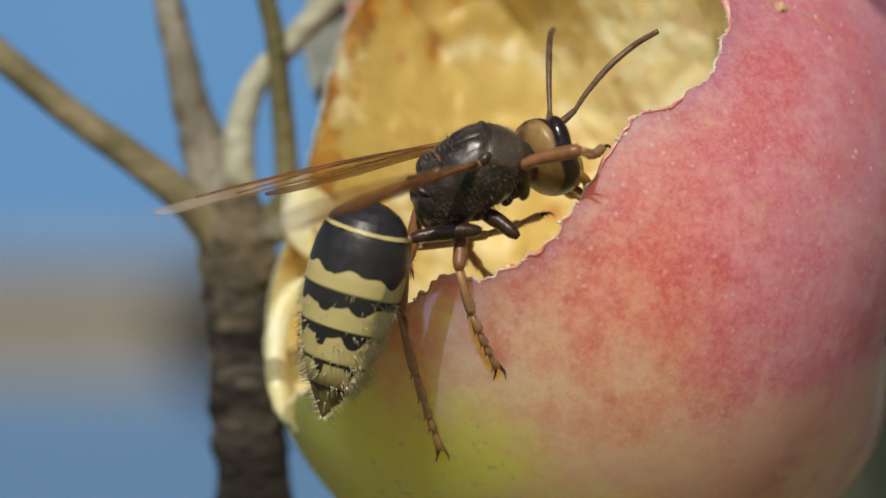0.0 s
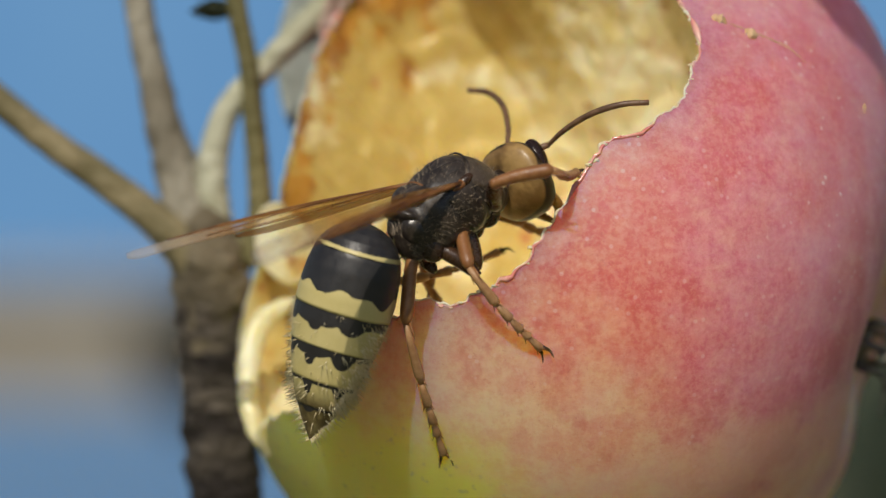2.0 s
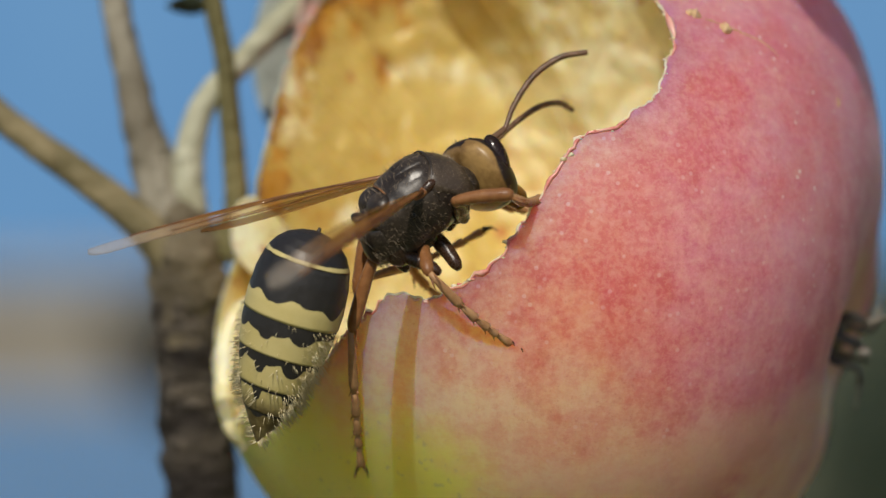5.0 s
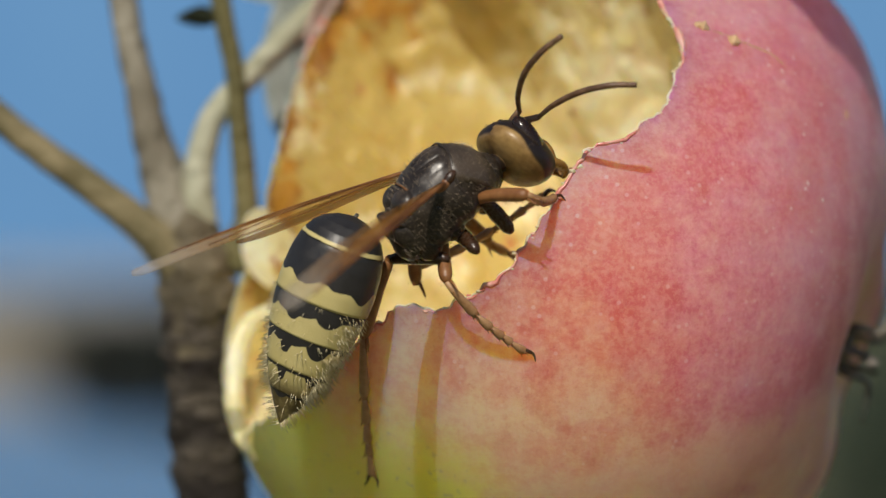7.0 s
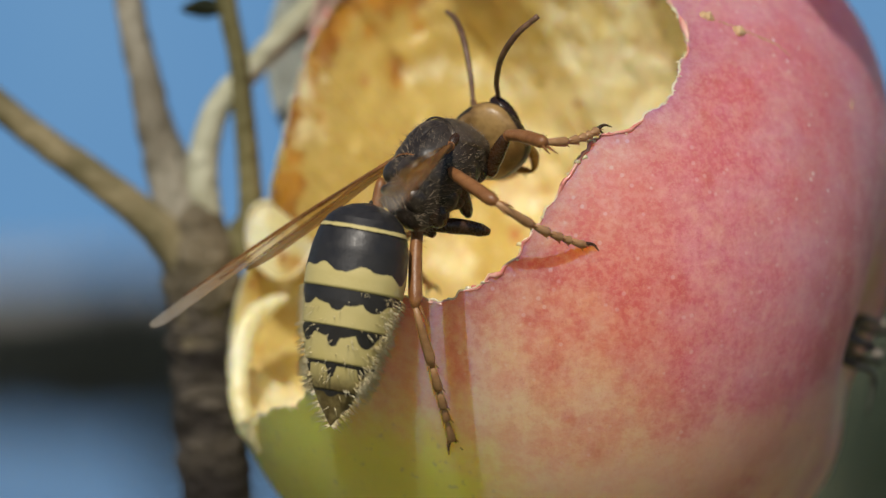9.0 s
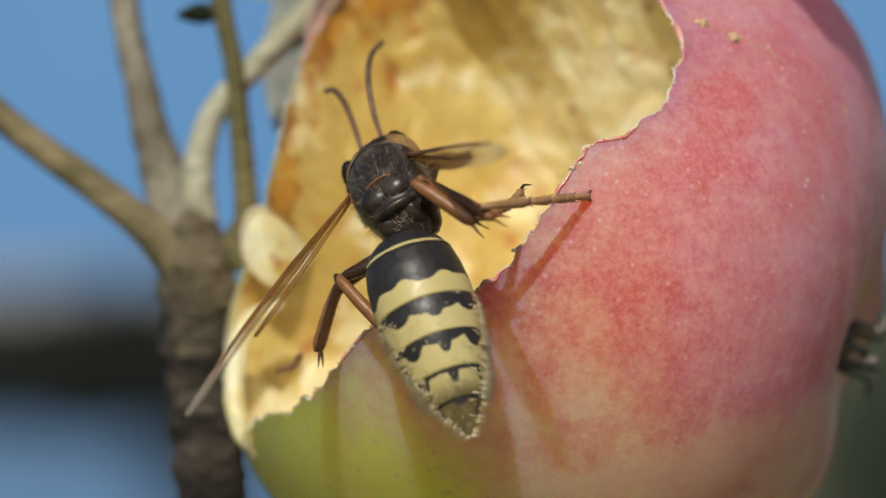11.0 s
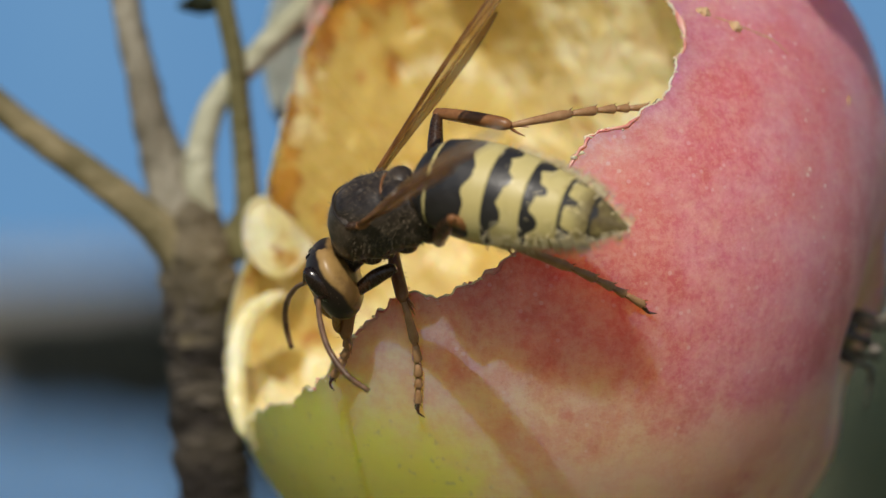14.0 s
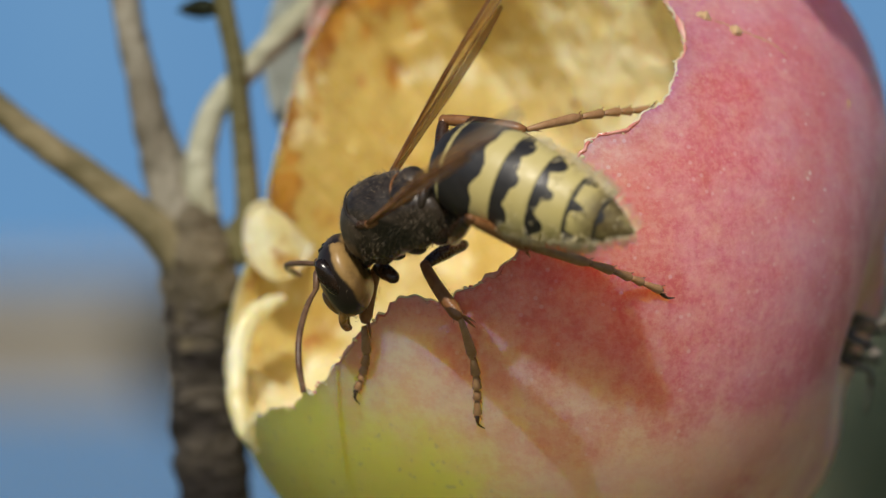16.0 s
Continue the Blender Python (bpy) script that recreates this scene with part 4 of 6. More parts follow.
    for x, y in ((62, 34), (-14, 40), (-66, 36)):
        for s in (1, -1):
            bm = blob(bmesh.new(), (x - 2, y * s * 0.8, -40), (28, 22, 36), (10 * s, 14, 0), 4)
            part("coxa", bm, COXA, thorax)
    thorax.scale = (1.0, 0.95, 0.95)
    return thorax


def build_head(parent):
    rows = smooth_rows([(0, 16, 18, 0), (6, 52, 50, -2), (20, 74, 66, -6), (40, 76, 72, -12), (62, 64, 66, -18), (80, 40, 50, -26), (90, 14, 26, -32)], 80)
    bm = loft(bmesh.new(), [tuple(q * 0.9 for q in r) for r in rows], 112, 2.4)
    tube(bm, [(-26, 0, 2), (-10, 0, 1), (6, 0, 0)], [15, 17, 20], 16)
    head = part("head", bm, HEAD, parent, "tan and black wasp head")
    band = []
    for v in head.data.vertices:
        p = v.co / U / 0.9
        wave = 3 * math.sin(p.z * 0.07)
        gena = min(p.x - 1, 30 + 0.05 * p.z + wave - p.x)
        if abs(p.y) < 30 and p.z > 0:                 # dark crown between the eyes
            gena = min(gena, 12 - p.x)
        face = min(p.x - 54, 44 - abs(p.y)) if p.z < 16 else -10
        band.append(max(gena, face))
    a = head.data.attributes.new("band", "FLOAT", "POINT")
    a.data.foreach_set("value", band)
    for s in (1, -1):
        bm = blob(bmesh.new(), (47, 46 * s, 2), (19, 22, 42), (0, 10, 8 * s), 4)
        part("eye", bm, EYE, head, "glossy dark compound eye")
        bm = tube(bmesh.new(), curve([(60, 28 * s, -54), (74, 24 * s, -72), (78, 10 * s, -88), (74, 1 * s, -94)], 10), list(np.linspace(13, 3, 10)), 10, 0.7)
        part("mandible", bm, AMBER, head, "tan biting jaw")
    bm = blob(bmesh.new(), (73, 0, -46), (14, 28, 30), (0, 20, 0))
    part("clypeus", bm, AMBER, head, "amber face plate")
    bm = bmesh.new()
    for p in ((52, 0, 44), (45, 11, 47), (45, -11, 47)):
        blob(bm, p, (5, 5, 5), detail=2)
    part("ocelli", bm, EYE, head)
    roots = [(Vector((30 + 24 * math.cos(b), 66 * math.sin(a) * math.sin(b), -8 + 62 * math.cos(a) * math.sin(b))), Vector((0.2, math.sin(a), math.cos(a)))) for a, b in ((random.uniform(-2.2, 2.2), random.uniform(0.4, 2.6)) for _ in range(260))]
    bm = bmesh.new()
    whiskers(bm, roots, 9, 0.45)
    tagged(part("hair", bm, FELT, head), kind="stuff")
    head.scale = (1.08, 1.08, 1.08)
    return head


def build_wing(parent, side):
    """A folded wing: x along it, two pleated leaves of film with veins."""
    length, across, along = 575, 14, 40
    bm = bmesh.new()
    rows = []
    for i in range(along + 1):
        s = i / along
        w = 7 + 35 * min(1, s / 0.6) ** 1.1
        if s > 0.92:
            w *= math.sqrt(max(0.05, 1 - ((s - 0.92) / 0.08) ** 2))
        row = []
        for j in range(across + 1):
            q = j / across
            fold = 9 * math.sin(q * math.pi * 2.5) * min(1, s * 3) * (1 - 0.5 * s)
            row.append(bm.verts.new(Vector((s * length, side * (q - 0.25) * w, fold + 10 * math.sin(s * 2.6))) * U))
        rows.append(row)
    for a, b in zip(rows, rows[1:]):
        for j in range(across):
            bm.faces.new((a[j], a[j + 1], b[j + 1], b[j]))
    bmesh.ops.solidify(bm, geom=bm.faces[:], thickness=1.6 * U)
    wing = part("wing", bm, WING, parent, "amber-brown folded transparent wing")
    vals = [min(1.0, max(0.0, v.co.x / U / length)) for v in wing.data.vertices]
    a = wing.data.attributes.new("tip", "FLOAT", "POINT")
    a.data.foreach_set("value", vals)
    for q0, q1, r, s1 in ((-0.25, -0.25, 4.6, 0.86), (-0.18, -0.12, 2.4, 0.8), (-0.1, 0.2, 1.5, 0.72), (0.0, 0.45, 1.5, 0.55)):
        bm = bmesh.new()
        pts = []
        for i in range(16):
            s = i / 15 * s1
            w = 7 + 35 * min(1, s / 0.6) ** 1.1
            q = q0 + (q1 - q0) * i / 15
            fold = 9 * math.sin((q + 0.25) * math.pi * 2.5) * min(1, s * 3) * (1 - 0.5 * s)
            pts.append(Vector((s * length, side * q * w, fold + 10 * math.sin(s * 2.6) + 1)))
        tube(bm, pts, list(np.linspace(r, r * 0.5, 16)), 6)
        part("vein", bm, VEIN, wing)
    # the hind wing, folded beneath
    bm = bmesh.new()
    rows = []
    for i in range(25):
        s = i / 24
        w = (4 + 40 * min(1, s / 0.5)) * math.sqrt(max(0.03, 1 - max(0, (s - 0.75) / 0.25) ** 2))
        rows.append([bm.verts.new(Vector((s * 365, side * (0 + (j / 6 - 0.2) * w * 0.7 + 4 * s), -5 - 4 * s + 3 * math.sin(j * 1.4))) * U) for j in range(7)])
    for a, b in zip(rows, rows[1:]):
        for j in range(6):
            bm.faces.new((a[j], a[j + 1], b[j + 1], b[j]))
    bmesh.ops.solidify(bm, geom=bm.faces[:], thickness=1.4 * U)
    part("hind_wing", bm, WING, wing, "clear amber hind wing")
    return wing


def build_leg(parent, lengths, side):
    """Thigh, shin and foot, each along its own x."""
    lf, lt, ls = lengths
    bm = tube(bmesh.new(), curve([(0, 0, 0), (lf * 0.35, 0, 5), (lf * 0.75, 0, 4), (lf + 3, 0, 0)], 18), list(ease((0, 0.1, 0.45, 0.85, 0.94, 1), (6, 12, 15, 10.5, 8, 3), 18)), 12)
    femur = part("femur", bm, FEMUR, parent, "dark brown thigh")
    part("knee", blob(bmesh.new(), (lf - 3, 0, 0.5), (13, 9, 9.5)), LEG, femur, "reddish knee joint")
    bm = tube(bmesh.new(), curve([(-5, 0, 0), (lt * 0.4, 0, 3), (lt, 0, 0)], 18), list(ease((0, 0.06, 0.15, 0.6, 0.92, 1), (4, 9, 10.5, 12.4, 12.6, 6), 18)), 12)
    tibia = part("tibia", bm, LEG, parent, "reddish-brown shin")
    for k in (1, -1):
        bm = tube(bmesh.new(), [(lt - 4, 3 * k, -6), (lt + 10, 7 * k, -12), (lt + 24, 9 * k, -17)], [3, 2.2, 0.5], 6)
        part("spur", bm, LEG, tibia)
    roots = [(Vector((random.uniform(8, lt), math.cos(a) * 11, math.sin(a) * 11)), Vector((0.5, math.cos(a), math.sin(a)))) for a in (random.uniform(0, 6.28) for _ in range(50))]
    bm = bmesh.new()
    whiskers(bm, roots, 8, 0.45)
    tagged(part("hair", bm, LEG, tibia), kind="stuff")
    # the foot: five joints and two claws
    cuts = (0, 0.42, 0.60, 0.74, 0.84, 1.0)
    tarsus = None
    for k in range(5):
        a, b = cuts[k] * ls, cuts[k + 1] * ls
        sag = lambda x: -10 * math.sin(min(1, x / ls) * math.pi)
        bm = tube(bmesh.new(), [(a - 1, 0, sag(a)), (a + (b - a) * 0.3, 0, sag(a + (b - a) * 0.3)), (a + (b - a) * 0.85, 0, sag(a + (b - a) * 0.85)), (b, 0, sag(b))],
                  [5.0 - 0.2 * k, 7.0 - 0.3 * k, 9.6 - 0.3 * k, 5.6], 10)
        if k == 0:
            tarsus = part("tarsus", bm, TARSUS, parent, "tan jointed foot with claws")
        else:
            part("foot_joint", bm, TARSUS, tarsus)
        for q in (1, -1):
            bm = tube(bmesh.new(), [(b - 5, 5 * q, sag(b) - 2), (b + 5, 10 * q, sag(b) - 6)], [2, 0.4], 5)
            part("bristle", bm, LEG, tarsus)
    for q in (1, -1):
        bm = tube(bmesh.new(), curve([(ls - 4, 3 * q, 0), (ls + 12, 9 * q, 3), (ls + 22, 13 * q, -7)], 7), list(np.linspace(4.5, 0.8, 7)), 6)
        part("claw", bm, FEMUR, tarsus)
    return femur, tibia, tarsus


def build_antenna(parent, side):
    bm = tube(bmesh.new(), [(0, 0, 0), (18, 0, 4), (49, 0, 3)], [5, 7, 5.5], 10)
    scape = part("antenna", bm, FEELER, parent, "dark jointed antenna")
    pts = curve([(49, 0, 3), (95, 0, 27), (159, 0, 44), (217, 0, 38), (260, 0, 13)], 34)
    for k in range(11):
        seg = pts[k * 3:k * 3 + 4]
        r = 4.3 + 1.5 * math.sin(k / 10 * 2.6)
        bm = tube(bmesh.new(), seg, [r * 0.96, r, r, r * 0.97], 10, caps=k == 10)
        part("antenna_joint", bm, FEELER, scape)
    return scape


LENGTHS = {"fore": (92, 106, 124), "mid": (112, 130, 198), "hind": (130, 155, 282)}
wasp = empty("wasp", at(0, 0, 0))
tagged(wasp, "black and yellow banded social wasp with amber wings on the apple", "wasp")
build_thorax(wasp)
abdomen = build_abdomen(wasp)
head = build_head(wasp)
wing_r, wing_l = build_wing(wasp, -1), build_wing(wasp, 1)
antenna_r, antenna_l = build_antenna(wasp, -1), build_antenna(wasp, 1)
legs = {}
for which in ("fore", "mid", "hind"):
    for letter, side in (("r", -1), ("l", 1)):
        legs[which + "_" + letter] = build_leg(wasp, LENGTHS[which], side)


def row(t, x, y, z, rx, ry, rz):
    """A key inside the wasp's own space, from design units and degrees."""
    return t, pose(x * U, y * U, z * U, rx, ry, rz)


def world_row(t, x, y, z, rx, ry, rz):
    return t, pose(x * U, y * U, HIGH + z * U, rx, ry, rz)


def motions():
    walk(wasp, [world_row(*r) for r in (
        (0, -31.4, -2.0, 76.5, 21.5, -29.4, 6.1), (0.5, -19.0, 9.9, 83.2, 6.2, -27.9, 22.6),
        (1, -17.3, 9.2, 87.3, 13.2, -27.7, 15.5), (1.5, -13.0, 16.5, 84.3, 2.8, -27.4, 27.6),
        (2, -25.9, 12.9, 66.2, 1.3, -28.7, 31.4), (2.5, -43.1, 9.7, 46.3, -4.2, -32.2, 29.2),
        (3, -41.3, 8.4, 49.8, -2.2, -31.9, 30.2), (3.5, -38.9, 6.1, 54.7, 5.0, -32.5, 28.2),
        (4, -39.5, 5.1, 56.0, 12.3, -34.4, 19.9), (6.5, -21.4, -23.2, 75.3, 18.1, -39.6, 12.5),
        (7, -12.2, -48.7, 90.3, 16.1, -42.7, 13.3), (7.5, -14.2, -48.6, 97.6, 23.1, -42.5, 1.8),
        (8, -10.9, -34.8, 104.4, 16.3, -43.7, 10.1), (8.5, -7.7, -6.0, 124.1, 6.2, -40.6, 29.1),
        (9, -24.4, 19.8, 122.0, -7.9, -38.4, 45.7), (9.2, -22.1, 23.2, 118.2, -3.9, -34.8, 54.6),
        (9.8, -21.9, 26.0, 118.7, -10.2, -38.0, 63.2), (10.5, -66.1, 35.9, 117.0, -27.9, -36.6, 87.9),
        (11.3, -103.4, 16.4, 77.9, -43.3, -26.0, 113.4), (11.5, -120.7, 14.0, 74.7, -31.6, -18.1, 115.2),
        (12, -160.9, -2.6, 49.3, -43.6, -12.7, 117.7), (12.5, -158.4, -18.1, 38.7, -40.2, -3.2, 119.1),
        (13, -125.4, -54.4, 41.2, -42.6, 6.0, 128.6), (13.5, -118.0, -80.7, 39.0, -38.4, 7.7, 140.7),
        (14, -102.6, -89.7, 39.9, -44.0, 16.9, 149.0), (14.5, -91.3, -89.8, 33.5, -44.1, 16.8, 144.4),
        (15, -92.0, -90.3, 39.9, -39.5, 16.8, 146.9), (16, -82.8, -92.5, 46.1, -41.7, 15.7, 144.8),)])
    walk(abdomen, [row(*r) for r in (
        (0, -168.7, -7.8, 46.2, -31.8, 47.0, -170.8), (0.5, -177.3, 17.4, 35.7, -32.5, 51.4, 173.4),
        (1, -169.4, -1.6, 35.2, -30.3, 50.7, 178.7), (1.5, -153.6, 13.4, 34.4, -39.8, 48.1, 164.9),
        (2, -140.9, 22.0, 40.4, -40.9, 49.4, 161.4), (2.5, -158.2, 26.3, 62.4, -54.5, 51.6, 161.4),
        (3, -158.5, 33.1, 64.5, -52.6, 52.1, 158.6), (3.5, -154.9, 40.5, 72.9, -42.9, 48.0, 166.7),
        (4, -167.5, 23.1, 60.4, -45.0, 48.6, 171.6), (6.5, -142.5, 28.5, 57.2, -31.5, 30.8, -176.9),
        (7, -126.2, 53.4, 58.7, -35.5, 31.4, 174.0), (7.5, -140.6, 28.0, 55.3, -35.4, 21.0, -164.3),
        (8, -129.2, 26.0, 49.7, -40.4, 28.8, 171.4), (8.5, -138.5, 32.3, 40.6, -33.7, 32.5, 176.9),
        (9, -134.2, 32.0, 36.5, -42.6, 40.4, 166.6), (9.2, -139.3, 56.0, 22.2, -44.0, 48.8, 164.8),
        (9.8, -127.9, 33.1, -2.1, -36.4, 31.8, 177.4), (10.5, -115.7, 19.8, -12.1, -33.0, 33.9, 173.3),
        (11.3, -101.3, 15.5, -4.6, -27.0, 29.9, 169.3), (11.5, -91.4, -0.8, 18.1, -6.7, 37.8, 178.1),
        (12, -88.0, -24.0, 36.6, -12.9, 33.6, 173.8), (12.5, -102.9, -32.0, 33.6, -6.7, 36.7, 175.1),
        (13, -108.6, -41.1, 30.6, -7.3, 40.0, 164.3), (13.5, -121.5, -57.1, 52.5, -2.3, 32.5, 159.0),
        (14, -86.7, -14.6, 40.0, 15.4, 28.4, 166.1), (14.5, -115.2, -43.7, 38.1, 15.9, 36.0, 158.7),
        (15, -116.7, -40.6, 49.2, 22.6, 33.4, 159.5), (16, -108.5, -48.7, 57.8, 29.7, 32.5, 161.2),)])
    walk(head, [row(*r) for r in (
        (0, 101.6, 7.5, -28.8, -26.2, 15.8, 14.5), (0.5, 110.0, 10.5, -22.3, -20.1, 9.9, 7.4),
        (1, 105.9, 10.6, -23.8, -26.6, 8.8, 14.4), (1.5, 124.7, 7.8, -10.7, -19.9, 9.8, 4.4),
        (2, 127.8, 4.2, -18.8, -16.0, 14.1, 12.6), (2.5, 112.1, 9.4, -21.4, -4.9, 17.3, 26.1),
        (3, 119.6, 8.4, -15.2, -4.9, 17.6, 25.6), (3.5, 121.2, 8.8, -20.1, -11.7, 24.1, 17.7),
        (4, 103.9, 16.4, -17.4, -15.0, 23.1, 25.3), (6.5, 120.7, 3.7, -33.9, -10.0, 3.4, 12.4),
        (7, 126.6, 2.4, -34.0, -14.8, 5.3, 13.2), (7.5, 122.4, 5.5, -27.7, -18.6, 7.0, 24.4),
        (8, 124.6, 3.4, -31.8, -22.6, 5.5, 19.2), (8.5, 120.9, 3.5, -35.2, -26.1, 14.4, 16.7),
        (9, 119.3, 8.2, -29.8, -16.7, 13.1, 15.3), (9.2, 124.0, 0.0, -40.0, -24.6, 19.7, 4.9),
        (9.8, 124.0, -0.0, -40.0, -12.0, 23.7, 13.7), (10.5, 108.0, -0.0, -28.0, 9.8, 17.5, 19.3),
        (11.3, 108.0, -0.0, -28.0, 10.9, 8.2, 20.1), (11.5, 93.5, 42.4, -74.4, -7.6, 30.5, 36.2),
        (12, 102.8, 17.5, -45.4, 4.3, 13.7, 30.8), (12.5, 107.9, 20.0, -47.4, -2.0, 12.3, 29.7),
        (13, 112.0, 4.0, -24.7, 13.9, -15.8, 13.1), (13.5, 116.2, 20.7, -48.0, 5.5, 6.5, 24.4),
        (14, 116.7, 12.9, -62.6, 14.8, 1.3, 19.7), (14.5, 123.0, 15.3, -60.0, 11.8, -2.0, 22.2),
        (15, 120.3, 13.3, -65.4, 9.1, 2.6, 21.9), (16, 118.5, 9.5, -58.1, 14.4, -3.9, 23.1),)])
    walk(wing_r, [row(*r) for r in (
        (0, 14.0, -62.0, 38.0, -35.5, -22.3, -140.2), (0.5, 14.0, -62.0, 38.0, -39.7, -14.8, -160.9),
        (1, 14.0, -62.0, 38.0, -36.4, -16.3, -152.4), (1.5, 14.0, -62.0, 38.0, -39.3, -9.9, -160.4),
        (2, 14.0, -62.0, 38.0, -39.3, -12.7, -159.1), (2.5, 14.0, -62.0, 38.0, -46.7, -14.3, -150.6),
        (3, 14.0, -62.0, 38.0, -46.1, -11.2, -141.0), (3.5, 14.0, -62.0, 38.0, -38.4, -12.3, -144.7),
        (4, 14.0, -62.0, 38.0, -37.4, -15.8, -137.4), (6.5, 14.0, -62.0, 38.0, -39.6, -20.6, -136.4),
        (7, 14.0, -62.0, 38.0, -41.3, -18.9, -139.2), (7.5, 14.0, -62.0, 38.0, -43.9, -18.3, -129.1),
        (8, 14.0, -62.0, 38.0, -44.2, -15.6, -134.1), (8.5, 14.0, -62.0, 38.0, -40.4, -19.7, -134.5),
        (9, 14.0, -62.0, 38.0, -39.7, -14.5, -142.7), (9.2, 14.0, -62.0, 38.0, -28.9, -15.9, -157.5),
        (9.8, 14.0, -62.0, 38.0, -30.2, -18.4, -158.3), (10.5, 14.0, -62.0, 38.0, 29.3, -19.8, -158.4),
        (11.3, 14.0, -62.0, 38.0, 21.9, -22.7, -155.2), (11.5, 14.0, -62.0, 38.0, 38.7, -27.6, -165.7),
        (12, 14.0, -62.0, 38.0, 27.1, -28.3, -154.5), (12.5, 14.0, -62.0, 38.0, 31.5, -26.1, -158.7),
        (13, 14.0, -62.0, 38.0, 14.6, -15.5, -132.7), (13.5, 14.0, -62.0, 38.0, 11.5, -23.8, -140.9),
        (14, 14.0, -62.0, 38.0, 5.0, -20.7, -149.1), (14.5, 14.0, -62.0, 38.0, 6.9, -22.2, -144.8),
        (15, 14.0, -62.0, 38.0, 9.3, -26.7, -147.2), (16, 14.0, -62.0, 38.0, 9.0, -24.2, -146.4),)])
    walk(wing_l, [row(*r) for r in (
        (0, 14.0, 62.0, 38.0, -3.5, -6.6, 155.8), (0.5, 14.0, 62.0, 38.0, -12.7, -9.4, 147.6),
        (1, 14.0, 62.0, 38.0, -10.3, -5.1, 155.5), (1.5, 14.0, 62.0, 38.0, -14.1, -4.6, 137.7),
        (2, 14.0, 62.0, 38.0, -12.8, -5.3, 133.3), (2.5, 14.0, 62.0, 38.0, -17.4, -15.8, 145.4),
        (3, 14.0, 62.0, 38.0, -14.5, -17.0, 141.6), (3.5, 14.0, 62.0, 38.0, -7.0, -15.8, 135.8),
        (4, 14.0, 62.0, 38.0, -6.0, -12.7, 151.5), (6.5, 14.0, 62.0, 38.0, -1.5, -9.7, 148.2),
        (7, 14.0, 62.0, 38.0, -2.0, -8.5, 144.4), (7.5, 14.0, 62.0, 38.0, -4.6, -10.9, 159.9),
        (8, 14.0, 62.0, 38.0, -8.9, -6.7, 157.9), (8.5, 14.0, 62.0, 38.0, -10.8, 1.7, 148.5),
        (9, 14.0, 62.0, 38.0, -16.4, 4.9, 129.5), (9.2, 14.0, 62.0, 38.0, -10.8, 10.8, 137.5),
        (9.8, 14.0, 62.0, 38.0, -27.1, 14.5, 123.0), (10.5, 14.0, 62.0, 38.0, 7.0, 7.6, 132.2),
        (11.3, 14.0, 62.0, 38.0, 23.6, -12.4, 147.9), (11.5, 14.0, 62.0, 38.0, 34.0, -8.4, 155.8),
        (12, 14.0, 62.0, 38.0, 26.0, -14.8, 158.4), (12.5, 14.0, 62.0, 38.0, 3.1, -10.1, 159.1),
        (13, 14.0, 62.0, 38.0, 6.4, -8.2, 160.1), (13.5, 14.0, 62.0, 38.0, 14.4, -12.9, 162.0),
        (14, 14.0, 62.0, 38.0, 9.0, -21.3, 155.5), (14.5, 14.0, 62.0, 38.0, 7.9, -14.9, 162.0),
        (15, 14.0, 62.0, 38.0, 12.9, -17.3, 159.3), (16, 14.0, 62.0, 38.0, 12.4, -18.5, 161.9),)])
    walk(antenna_r, [row(*r) for r in (
        (0, 175.5, 25.4, -17.3, -93.2, -9.4, 10.1), (0.5, 184.3, 15.7, -3.3, 58.4, -18.6, -49.4),
        (1, 177.8, 28.1, -3.2, 58.5, -25.9, -34.9), (1.5, 199.2, 8.9, 8.4, 39.9, -3.6, -47.6),
        (2, 203.0, 14.1, -5.7, 40.4, -3.3, -53.1), (2.5, 185.4, 31.4, -14.4, 45.5, -4.3, -50.7),
        (3, 193.2, 29.8, -8.5, 29.7, 9.6, -52.6), (3.5, 196.7, 23.4, -20.9, -69.2, 18.8, -3.0),
        (4, 176.2, 42.6, -16.4, -70.7, 24.7, 16.1), (6.5, 192.9, 9.5, -8.0, 28.1, 2.2, -48.7),
        (7, 198.9, 11.8, -9.7, 28.1, 4.7, -49.4), (7.5, 191.4, 31.0, -5.1, 32.5, -8.7, -33.6),
        (8, 194.3, 24.3, -7.0, 13.4, -3.8, -41.9), (8.5, 193.8, 24.1, -21.9, 28.0, -26.8, -54.5),
        (9, 193.5, 21.9, -15.3, 50.0, -32.6, -75.0), (9.2, 192.4, -1.8, -48.9, -11.2, -27.5, -9.7),
        (9.8, 191.0, 5.4, -55.5, -13.1, -13.4, -6.4), (10.5, 175.3, 8.2, -40.8, -11.6, -9.8, -12.8),
        (11.3, 176.3, 9.4, -30.3, -8.9, -12.3, -26.5), (11.5, 160.9, 78.0, -84.2, -42.7, 7.6, 15.4),
        (12, 175.4, 41.0, -35.9, -143.5, -15.4, -12.7), (12.5, 179.6, 44.7, -34.6, -37.4, 19.1, 5.8),
        (13, 176.2, -2.9, 17.1, -11.6, 11.2, -13.6), (13.5, 189.6, 34.7, -29.7, -9.4, 27.2, 19.7),
        (14, 190.4, 16.2, -41.0, 32.7, 47.0, -12.1), (14.5, 194.7, 22.5, -33.2, 68.9, 24.6, -7.2),
        (15, 193.5, 22.0, -43.3, 11.2, 47.0, -9.5), (16, 189.7, 16.4, -30.1, -32.3, 25.4, -40.9),)])
